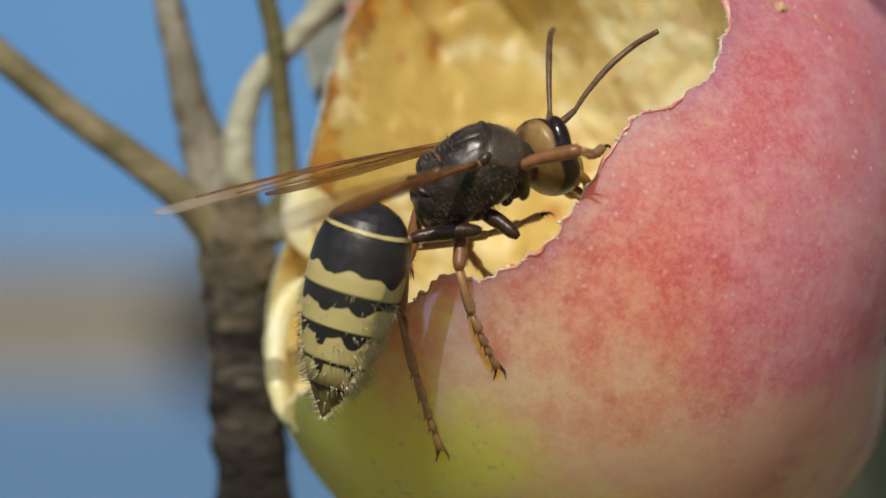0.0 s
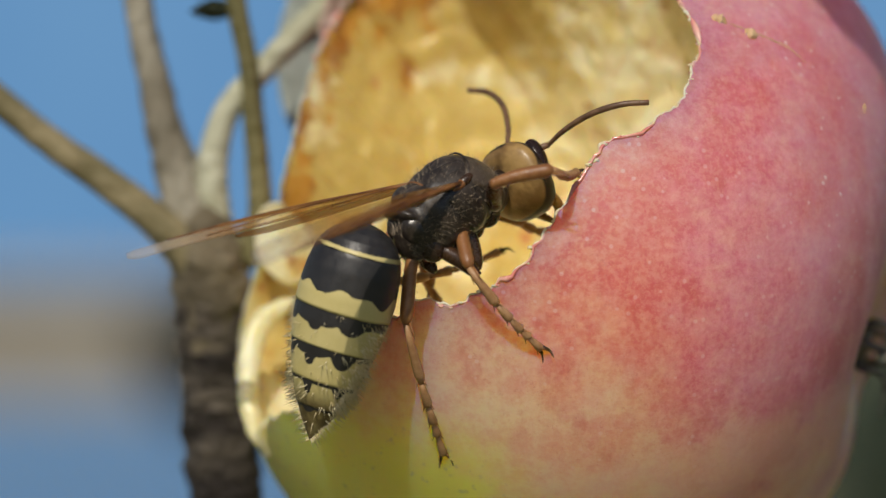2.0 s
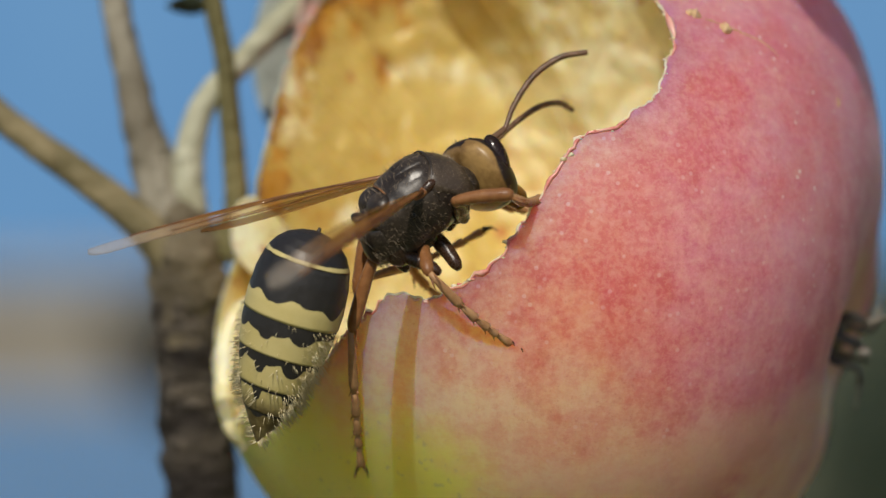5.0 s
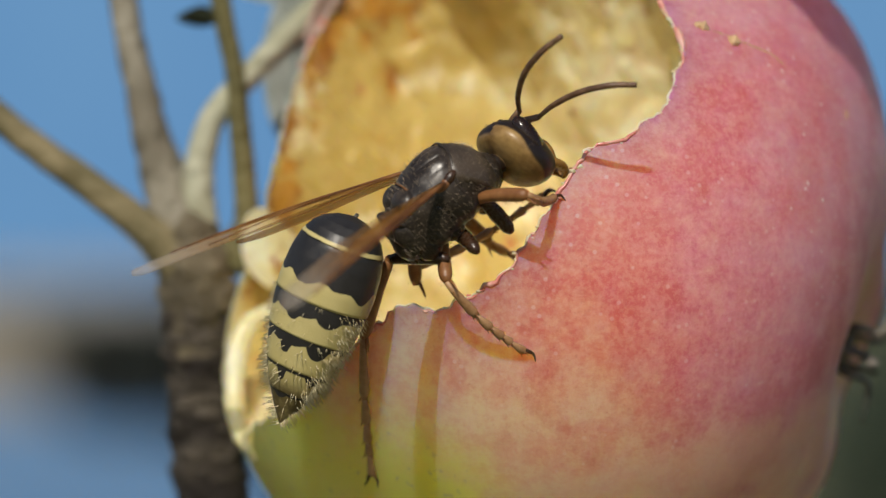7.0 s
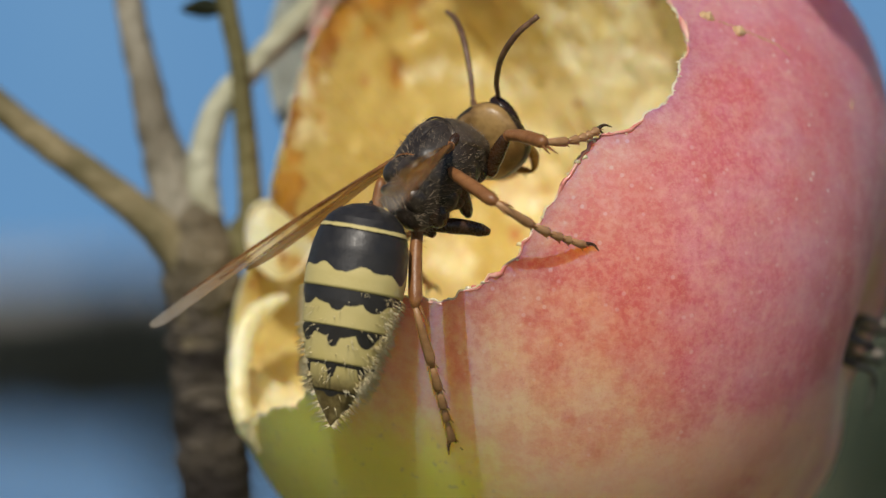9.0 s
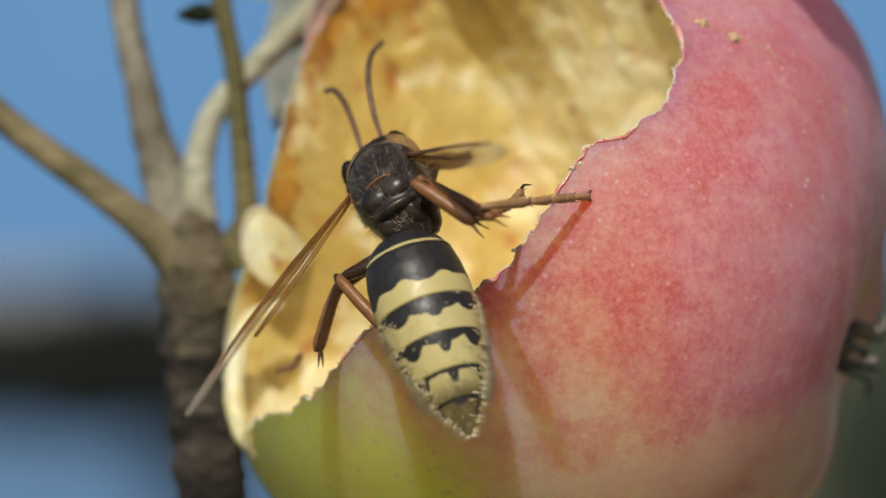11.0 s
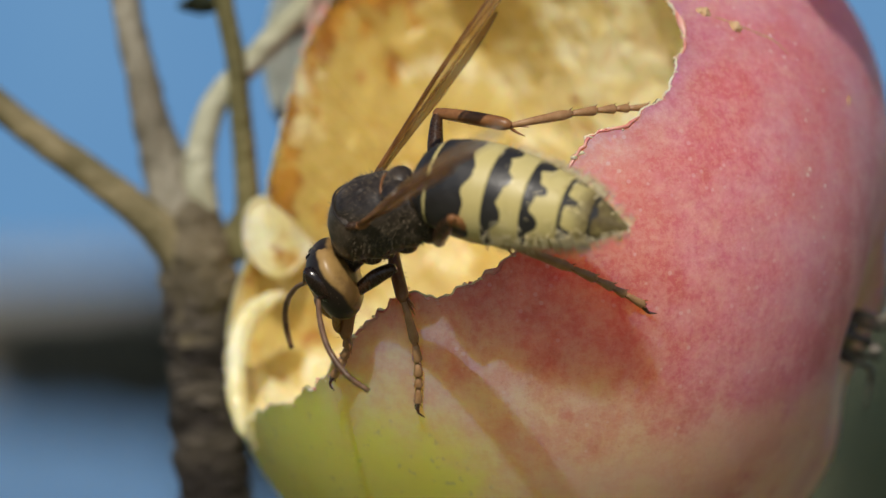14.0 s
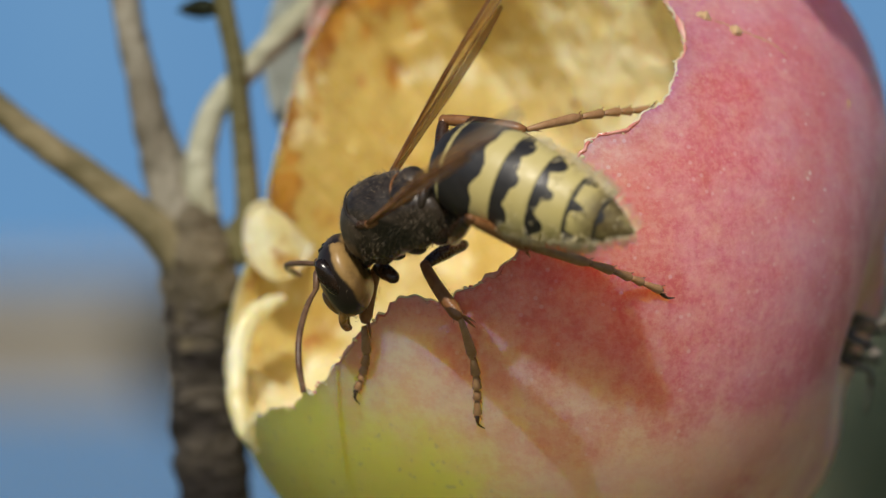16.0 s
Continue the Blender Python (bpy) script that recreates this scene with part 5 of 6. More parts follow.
    walk(antenna_l, [row(*r) for r in (
        (0, 165.2, 50.6, -30.1, 18.1, -15.3, 61.8), (0.5, 179.0, 43.4, -13.5, 27.6, 1.8, 81.1),
        (1, 169.2, 53.6, -16.5, 79.3, -15.2, 107.0), (1.5, 195.3, 36.9, -1.7, 11.2, -8.0, 49.3),
        (2, 194.7, 41.8, -13.7, 75.9, -20.8, 69.5), (2.5, 171.5, 57.9, -16.8, 115.2, -35.5, 69.7),
        (3, 179.6, 56.4, -11.0, 74.8, -30.6, 57.7), (3.5, 185.4, 50.6, -26.4, 147.2, -30.7, 45.3),
        (4, 161.1, 67.5, -23.5, 68.0, -5.9, 65.4), (6.5, 186.2, 38.3, -13.2, 12.6, -12.6, -53.5),
        (7, 191.6, 39.9, -17.3, 44.1, -30.1, -50.7), (7.5, 178.6, 56.4, -14.6, -69.2, 5.5, 58.3),
        (8, 184.2, 50.1, -18.5, 24.9, -9.2, 53.3), (8.5, 182.9, 49.0, -34.6, 35.2, -21.2, 41.2),
        (9, 184.0, 49.1, -23.7, 43.3, -31.2, 37.0), (9.2, 186.7, 21.4, -59.1, 37.2, -31.2, 29.1),
        (9.8, 182.9, 29.6, -60.4, 32.5, -3.5, 46.5), (10.5, 168.0, 32.8, -36.6, 34.0, -18.4, 41.3),
        (11.3, 168.2, 33.6, -25.4, 35.4, -0.5, -9.1), (11.4, 168.6, 32.3, -22.6, 6.7, -6.7, 31.8),
        (11.5, 141.7, 100.8, -87.6, -60.4, 70.1, 61.1), (12, 160.6, 66.9, -33.7, -54.1, 14.2, 106.5),
        (12.5, 164.5, 70.6, -35.5, 6.4, 36.0, 107.0), (13, 167.7, 25.0, 24.0, -7.6, 53.9, 84.7),
        (13.5, 177.5, 62.0, -26.9, -14.4, 80.5, 53.2), (14, 180.8, 43.5, -33.3, 41.3, 35.0, 116.4),
        (14.5, 183.4, 49.6, -27.1, 36.7, 46.2, 116.6), (15, 182.6, 49.6, -38.6, 43.2, 38.7, 113.9),
        (16, 177.9, 43.0, -22.6, -10.7, 21.4, 90.1),)])
    walk(legs["fore_r"][0], [row(*r) for r in (
        (0, 62.3, -28.6, -79.3, -38.7, -56.0, -59.6), (0.5, 58.7, -48.3, -53.0, -7.9, -51.9, -101.8),
        (1, 54.6, -81.1, -20.6, -8.8, -43.9, -95.6), (1.5, 46.2, -77.6, -27.1, -7.8, -43.5, -103.0),
        (2, 48.3, -79.2, -32.2, -8.2, -42.1, -105.1), (2.5, 60.1, -72.1, -49.0, -14.2, -30.0, -97.6),
        (3, 56.7, -66.1, -51.5, -13.8, -32.7, -98.1), (3.5, 55.4, -54.2, -57.6, -4.7, -43.9, -109.4),
        (4, 57.9, -43.3, -64.9, -7.1, -47.5, -101.6), (6.5, 59.2, -34.7, -85.6, -9.6, -57.2, -100.9),
        (7, 56.1, -53.8, -125.3, 47.9, -86.7, -169.9), (7.5, 42.3, -57.4, -114.8, -159.8, -70.2, 48.5),
        (8, 55.0, -30.1, -94.8, -54.8, -72.2, -57.2), (8.5, 59.9, -45.1, -52.1, -24.9, -57.3, -87.3),
        (9, 71.0, -33.0, -74.0, -44.8, -37.1, -59.3), (9.2, 52.0, -68.0, -38.2, -17.1, -48.7, -99.0),
        (9.8, 59.5, -36.3, -76.3, -33.3, -41.3, -76.2), (10.5, 43.8, -18.8, -85.0, -50.5, -9.4, -38.3),
        (11.3, 43.8, -18.8, -85.0, -50.5, -9.4, -38.3), (11.5, 47.2, -40.5, -70.8, -64.4, -19.7, -34.0),
        (12, 45.4, -30.2, -79.2, -60.2, -16.5, -35.3), (12.5, 46.8, -27.3, -82.5, -62.8, -17.4, -33.4),
        (13, 55.0, -22.1, -80.6, -66.8, -17.8, -29.0), (13.5, 53.4, -19.9, -90.8, -67.7, -14.7, -31.1),
        (14, 50.1, -11.5, -93.6, -59.4, -7.3, -36.1), (14.5, 51.5, -12.9, -92.5, -58.8, -10.3, -33.1),
        (15, 51.5, -16.9, -95.1, -63.2, -11.0, -33.5), (16, 55.8, -12.7, -91.3, -61.5, -11.0, -30.7),)])
    walk(legs["fore_r"][1], [row(*r) for r in (
        (0, 88.6, -73.1, -3.1, -26.1, 3.1, -29.9), (0.5, 47.3, -104.0, 19.3, -17.0, 10.9, -39.0),
        (1, 48.5, -147.1, 43.0, -11.5, 23.7, -2.7), (1.5, 31.0, -142.5, 36.3, -20.8, 13.6, -51.0),
        (2, 30.5, -145.1, 29.5, -16.3, 8.5, -38.6), (2.5, 49.8, -151.3, -3.0, -10.1, 7.2, -26.4),
        (3, 45.7, -142.7, -1.7, -13.8, 1.0, -43.3), (3.5, 35.5, -118.0, 5.6, -14.9, 13.6, -29.8),
        (4, 45.4, -104.1, 3.0, -22.3, 4.2, -49.0), (6.5, 51.0, -84.2, -9.0, -13.2, 27.2, -24.9),
        (7, 50.8, -54.6, -33.5, -18.6, 9.1, -61.0), (7.5, 63.0, -34.1, -28.3, -19.3, 19.9, -48.1),
        (8, 70.2, -53.7, -7.2, -21.9, 17.5, -65.0), (8.5, 62.2, -94.6, 25.4, -30.6, 17.6, -89.0),
        (9, 108.5, -96.1, -18.5, -37.4, 9.8, -101.1), (9.2, 42.6, -127.9, 31.0, -31.9, 2.2, -99.4),
        (9.8, 70.5, -88.5, -9.2, -26.4, 22.0, -69.8), (10.5, 107.1, -74.3, -64.1, 6.7, 36.8, -4.8),
        (11.3, 107.1, -74.3, -64.1, 6.7, 36.8, -4.8), (11.5, 111.1, -86.7, -34.5, -13.6, 33.5, -15.8),
        (12, 109.5, -79.4, -47.5, -7.7, 35.0, -12.5), (12.5, 112.2, -73.7, -49.4, -11.0, 35.1, -13.2),
        (13, 123.7, -62.7, -46.7, -15.5, 35.9, -12.6), (13.5, 122.1, -63.7, -61.2, -15.5, 39.1, -15.0),
        (14, 116.7, -64.0, -75.2, -1.8, 43.1, -9.4), (14.5, 119.7, -61.3, -69.7, -2.9, 40.1, -7.0),
        (15, 119.5, -65.2, -71.0, -8.5, 41.2, -11.9), (16, 125.9, -57.7, -67.3, -6.5, 40.5, -7.4),)])
    walk(legs["fore_r"][2], [row(*r) for r in (
        (0, 180.7, -125.7, -9.0, 12.7, 29.1, 64.7), (0.5, 128.5, -169.5, -0.8, 11.6, 24.5, 49.6),
        (1, 146.0, -151.4, 0.1, 10.7, 28.8, 55.3), (1.5, 95.8, -222.3, 11.5, 12.0, 22.3, 47.8),
        (2, 112.5, -210.6, 13.7, 10.3, 24.2, 42.1), (2.5, 144.4, -198.0, -16.4, 17.0, 20.5, 48.1),
        (3, 122.8, -215.4, -3.5, 13.9, 22.1, 43.3), (3.5, 127.3, -170.2, -20.2, 10.1, 27.9, 43.5),
        (4, 114.8, -183.8, -4.7, 6.6, 35.3, 42.3), (6.5, 137.8, -124.3, -58.2, 18.5, 34.9, 65.0),
        (7, 101.5, -146.0, -50.1, 16.8, 38.6, 58.3), (7.5, 129.7, -108.2, -64.5, 26.5, 43.6, 76.0),
        (8, 112.9, -145.2, -39.1, 24.2, 45.8, 71.0), (8.5, 64.0, -195.6, -6.6, 13.7, 56.7, 53.7),
        (9, 90.5, -188.0, -34.7, -34.4, 28.9, -7.6), (9.2, 27.1, -221.6, 27.4, -30.1, 36.2, 9.3),
        (9.8, 93.8, -156.3, -37.2, -34.8, 37.3, 1.0), (10.5, 173.4, -79.7, -113.7, -40.6, 37.9, -9.0),
        (11.3, 173.4, -79.7, -113.7, -40.6, 37.9, -9.0), (11.5, 177.8, -105.4, -80.2, -60.7, 33.3, -20.1),
        (12, 175.9, -94.0, -95.1, -55.0, 35.3, -16.8), (12.5, 178.4, -89.1, -97.0, -58.2, 35.1, -17.5),
        (13, 189.4, -77.3, -95.3, -62.8, 35.6, -17.0), (13.5, 184.4, -80.2, -113.5, -63.1, 38.8, -19.5),
        (14, 176.6, -73.8, -131.8, -49.8, 43.6, -14.2), (14.5, 182.8, -68.9, -123.1, -50.6, 40.6, -11.6),
        (15, 180.7, -77.9, -125.6, -56.3, 41.3, -16.6), (16, 188.6, -65.7, -121.2, -54.2, 40.8, -12.0),)])
    walk(legs["fore_l"][0], [row(*r) for r in (
        (0, 34.0, 13.5, -89.4, 8.1, 2.1, 55.0), (0.5, 40.5, 18.9, -86.5, 11.0, -5.2, 46.9),
        (1, 36.9, 16.6, -88.2, 9.7, -1.3, 52.3), (1.5, 41.6, 19.4, -85.8, 11.9, -6.2, 45.8),
        (2, 42.9, 17.6, -85.4, 10.7, -7.2, 42.0), (2.5, 42.8, 27.6, -84.2, 16.3, -11.1, 42.4),
        (3, 43.0, 23.6, -84.8, 14.0, -9.9, 41.4), (3.5, 42.0, 15.4, -86.0, 9.3, -5.6, 42.8),
        (4, 38.3, 15.0, -87.7, 9.2, -1.9, 48.8), (6.5, 41.7, 7.2, -86.1, 4.3, -2.1, 42.5),
        (7, 46.8, -5.9, -81.4, -1.5, -5.0, 30.7), (7.5, 44.5, 1.0, -84.3, 1.3, -2.5, 38.2),
        (8, 43.0, 13.4, -85.6, 7.8, -6.3, 40.0), (8.5, 42.3, 23.4, -85.4, 14.1, -9.6, 40.9),
        (9, 43.7, 30.2, -82.2, 20.4, -12.9, 40.8), (9.2, 43.8, 18.8, -85.0, 11.1, -9.4, 38.3),
        (11.3, 43.8, 18.8, -85.0, 11.1, -9.4, 38.3), (11.5, 46.8, -4.5, -81.8, -2.2, 1.1, 40.0),
        (12, 44.9, 6.6, -86.9, 1.9, -1.9, 40.0), (12.5, 45.5, 9.1, -91.9, 0.4, 0.3, 41.2),
        (13, 51.3, 13.6, -92.0, -1.1, 3.8, 44.3), (13.5, 50.5, 16.0, -101.5, 1.6, 5.5, 42.2),
        (14, 34.2, 29.4, -94.6, 10.2, 4.9, 15.4), (14.5, 44.9, 45.0, -93.6, 4.2, 8.6, -25.6),
        (15, 75.6, 10.6, -106.2, -3.4, 8.1, -50.2), (16, 53.4, 48.5, -96.9, -1.7, 1.6, -42.3),)])
    walk(legs["fore_l"][1], [row(*r) for r in (
        (0, 79.8, 87.1, -85.9, -10.8, 44.1, 13.3), (0.5, 95.7, 84.1, -71.8, -1.6, 40.2, 11.4),
        (1, 86.1, 87.5, -79.5, -6.2, 42.5, 13.8), (1.5, 97.9, 83.4, -69.6, 0.0, 39.9, 11.5),
        (2, 103.0, 77.6, -67.9, -0.5, 38.4, 7.2), (2.5, 101.9, 86.5, -60.4, 8.1, 38.0, 13.8),
        (3, 103.3, 82.1, -63.0, 4.8, 37.9, 10.4), (3.5, 101.6, 76.6, -70.8, -3.1, 38.9, 6.2),
        (4, 91.5, 82.8, -78.1, -6.2, 41.8, 10.3), (6.5, 101.7, 69.1, -76.6, -10.9, 38.5, 0.7),
        (7, 117.4, 42.7, -68.0, -13.7, 32.4, -13.0), (7.5, 108.8, 58.4, -74.4, -13.3, 36.1, -5.2),
        (8, 105.2, 71.7, -69.6, -4.1, 37.5, 2.7), (8.5, 103.2, 81.3, -64.0, 4.7, 38.2, 9.8),
        (9, 104.1, 86.5, -55.7, 13.7, 38.2, 16.6), (9.2, 107.1, 74.3, -64.1, 1.5, 36.8, 4.8),
        (11.3, 107.1, 74.3, -64.1, 1.5, 36.8, 4.8), (11.5, 109.3, 55.5, -77.8, -19.6, 36.2, -7.1),
        (12, 107.4, 66.0, -77.9, -13.3, 37.0, -3.3), (12.5, 106.8, 70.1, -86.3, -16.6, 37.4, -4.2),
        (13, 109.2, 78.1, -91.8, -21.0, 38.8, -3.7), (13.5, 111.0, 78.2, -103.8, -20.4, 42.0, -5.6),
        (14, 112.9, 49.3, -91.8, 11.0, 44.9, 24.8), (14.5, 122.3, -6.1, -99.1, 33.6, 32.8, 67.9),
        (15, 131.8, -60.3, -117.0, 45.4, 21.6, 91.2), (16, 121.5, -13.3, -99.6, 11.0, 42.3, 35.1),)])
    walk(legs["fore_l"][2], [row(*r) for r in (
        (0, 137.9, 100.7, -143.6, -9.0, 45.9, 17.6), (0.5, 158.0, 96.5, -125.2, -0.0, 41.4, 15.8),
        (1, 145.6, 101.9, -135.5, -4.4, 44.1, 18.1), (1.5, 160.4, 96.0, -122.7, 1.6, 41.1, 15.9),
        (2, 167.6, 85.6, -119.3, 0.9, 39.6, 11.4), (2.5, 165.5, 101.9, -111.4, 9.6, 38.7, 18.2),
        (3, 167.7, 93.8, -113.9, 6.3, 38.8, 14.8), (3.5, 165.9, 83.4, -122.8, -1.7, 40.2, 10.4),
        (4, 152.6, 93.8, -133.2, -4.5, 43.3, 14.6), (6.5, 166.7, 69.8, -128.2, -9.7, 40.3, 4.6),
        (7, 185.8, 26.8, -112.4, -13.0, 34.4, -9.5), (7.5, 175.6, 52.3, -123.2, -12.3, 38.0, -1.5),
        (8, 171.1, 74.6, -120.0, -2.8, 38.9, 6.7), (8.5, 167.5, 92.3, -115.3, 6.2, 39.1, 14.2),
        (9, 166.7, 105.0, -106.9, 15.2, 38.6, 21.0), (9.2, 173.4, 79.7, -113.7, 2.8, 37.9, 9.0),
        (11.3, 173.4, 79.7, -113.7, 2.8, 37.9, 9.0), (11.5, 175.8, 47.1, -126.6, -18.8, 38.4, -3.7),
        (12, 173.7, 62.1, -127.7, -12.2, 38.9, 0.4), (12.5, 172.6, 65.2, -136.6, -15.6, 39.5, -0.5),
        (13, 173.9, 73.8, -143.7, -20.1, 41.1, -0.2), (13.5, 172.5, 72.1, -159.1, -19.1, 44.2, -1.9),
        (14, 163.2, 73.0, -147.0, -2.4, 44.3, 7.4), (14.5, 146.9, 56.0, -141.8, -2.8, 39.5, 11.7),
        (15, 129.5, 23.7, -149.6, -5.4, 39.5, 10.5), (16, 190.4, 34.7, -177.5, 7.6, 49.7, 31.3),)])
    walk(legs["mid_r"][0], [row(*r) for r in (
        (0, 19.5, -69.2, -120.3, 53.6, -40.1, 124.0), (0.5, 23.2, -55.5, -114.3, 35.5, -33.9, 127.8),
        (1, 4.1, -45.3, -133.5, 81.5, -76.9, 109.7), (1.5, -5.8, -33.5, -129.4, -143.1, -88.5, -30.0),
        (2, -10.4, -36.9, -122.9, 139.5, -72.0, 43.1), (2.5, -11.3, -27.3, -120.1, 135.3, -73.6, 48.7),
        (3, -9.6, -33.0, -124.0, 120.7, -72.1, 61.2), (3.5, -5.3, -49.3, -128.5, 103.2, -69.8, 78.6),
        (4, -0.8, -58.5, -127.6, 98.6, -52.5, 88.4), (6.5, -7.7, -70.2, -114.5, 87.5, -37.0, 90.3),
        (7, -18.8, -78.1, -94.8, 76.6, -19.8, 87.5), (7.5, -5.0, -84.0, -93.2, 76.1, -20.9, 103.1),
        (8, 15.4, -73.1, -121.4, 66.0, -36.4, 118.3), (8.5, -15.4, -29.4, -104.4, -109.5, -78.3, -48.4),
        (9, -8.8, -20.9, -99.6, -56.6, -65.5, -102.7), (9.2, -13.5, -30.5, -102.8, -64.0, -79.2, -97.8),
        (9.8, -20.2, -37.6, -68.6, -13.4, -65.1, -149.5), (10.5, -51.7, -49.1, -27.8, -5.7, -54.1, -158.1),
        (11.3, -100.1, -63.1, 14.8, -3.1, -47.4, -161.3), (11.5, -38.1, -64.8, -25.4, -13.0, -54.4, -135.2),
        (12, -100.2, -103.9, 4.1, -6.2, -36.8, -146.5), (12.5, -14.0, -110.3, -44.5, -33.0, -25.9, -93.0),
        (13, -2.2, -46.1, -72.8, -34.8, 5.2, -102.5), (13.5, -7.6, -54.7, -79.2, -38.2, -1.9, -104.8),
        (14, -10.8, -38.7, -84.5, -43.1, 2.3, -108.6), (14.5, -6.6, -42.1, -83.9, -40.5, -7.4, -98.5),
        (15, -7.7, -47.3, -82.1, -41.3, -11.4, -101.1), (16, -0.8, -39.3, -81.9, -40.6, -5.6, -98.4),)])
    walk(legs["mid_r"][1], [row(*r) for r in (
        (0, -28.6, 1.6, -48.3, 13.6, 29.8, -130.5), (0.5, -33.7, 18.0, -51.6, 7.8, 34.8, -142.7),
        (1, -4.3, -21.1, -24.2, 28.9, 34.7, -112.0), (1.5, -3.3, -35.1, -17.6, 18.1, 40.6, -131.6),
        (2, 14.9, -13.2, -16.4, 22.0, 35.9, -131.7), (2.5, 9.6, -3.6, -12.7, 24.9, 37.0, -121.1),
        (3, 6.8, -2.9, -17.6, 23.0, 34.1, -127.7), (3.5, 2.4, -11.4, -23.3, 26.8, 28.2, -125.5),
        (4, 1.0, 9.8, -38.8, 27.0, 19.7, -117.5), (6.5, -8.4, 18.9, -47.3, 31.1, 16.3, -121.3),
        (7, -14.4, 27.1, -57.0, 37.8, 20.2, -130.1), (7.5, -28.8, 17.9, -53.3, 34.4, 22.7, -125.5),
        (8, -27.3, 6.4, -54.8, 23.5, 21.2, -135.2), (8.5, -0.2, -46.4, 5.2, 36.9, 7.8, -89.6),
        (9, -18.9, -66.2, 2.3, 27.7, 24.7, -110.2), (9.2, -16.7, -49.2, 7.5, 38.5, 8.7, -81.2),
        (9.8, -59.6, -51.0, 37.0, 34.6, 20.9, -96.7), (10.5, -107.1, -65.2, 70.1, 22.1, 35.2, -123.3),
        (11.3, -171.9, -87.3, 97.3, 2.1, 41.7, -155.3), (11.5, -83.3, -111.3, 61.2, 30.8, 24.4, -122.2),
        (12, -175.3, -153.8, 70.8, 24.0, 41.8, -131.0), (12.5, -18.2, -209.7, 5.5, 20.6, 32.2, -137.0),
        (13, -6.8, -155.9, -61.8, -5.5, 47.3, 177.5), (13.5, -14.9, -166.4, -56.5, -9.1, 41.1, 170.6),
        (14, -27.2, -155.1, -70.4, -26.3, 40.3, 152.0), (14.5, -4.1, -160.7, -49.8, -26.5, 43.5, 154.9),
        (15, -9.6, -163.1, -40.0, -20.9, 43.5, 157.2), (16, 2.1, -157.5, -51.3, -23.8, 43.4, 157.9),)])
    walk(legs["mid_r"][2], [row(*r) for r in (
        (0, -102.1, -84.3, -114.0, 142.0, 84.7, -172.6), (0.5, -118.5, -46.6, -125.7, 68.4, 81.1, 105.9),
        (1, -44.0, -120.0, -98.5, -56.1, 73.8, -13.6), (1.5, -68.9, -109.0, -102.3, -38.0, 72.9, -2.6),
        (2, -55.0, -91.8, -92.9, -56.2, 73.2, -25.6), (2.5, -43.9, -92.5, -91.5, -27.3, 74.9, 3.8),
        (3, -58.9, -88.3, -90.9, -38.7, 70.9, -8.9), (3.5, -64.2, -104.6, -84.6, -45.6, 71.3, -13.3),
        (4, -55.3, -98.8, -83.2, -70.0, 70.8, -31.9), (6.5, -73.4, -88.2, -84.8, -69.4, 76.9, -36.8),
        (7, -93.2, -66.4, -101.8, -53.2, 80.4, -33.3), (7.5, -98.4, -79.8, -103.6, -49.1, 80.6, -21.9),
        (8, -113.1, -78.9, -101.8, -48.5, 80.1, -19.9), (8.5, 0.9, -175.2, -12.5, -10.2, 34.4, 13.6),
        (9, -59.5, -177.0, -52.0, -21.3, 60.8, -11.6), (9.2, 2.6, -174.3, -11.8, -41.0, 10.7, -22.7),
        (9.8, -76.6, -159.3, -3.9, -41.4, 18.5, -23.1), (10.5, -164.4, -143.6, 4.7, -42.0, 27.9, -23.7),
        (11.3, -260.1, -127.9, 10.8, -42.9, 38.4, -24.5), (11.5, -153.9, -233.0, -4.1, -82.9, 31.6, -91.6),
        (12, -239.2, -227.5, -16.4, -53.5, 25.9, -49.8), (12.5, -99.6, -288.1, -64.4, -65.5, 20.3, -115.8),
        (13, 20.6, -132.7, -86.5, -85.8, 26.9, -168.1), (13.5, 12.9, -149.3, -85.3, -89.4, 20.2, -177.4),
        (14, 5.0, -140.1, -95.2, -103.8, 21.7, 168.1), (14.5, 28.5, -143.5, -72.3, -102.8, 25.2, 172.0),
        (15, 22.9, -147.8, -63.8, -98.2, 24.5, 172.5), (16, 34.1, -141.1, -75.2, -100.4, 24.4, 173.6),)])
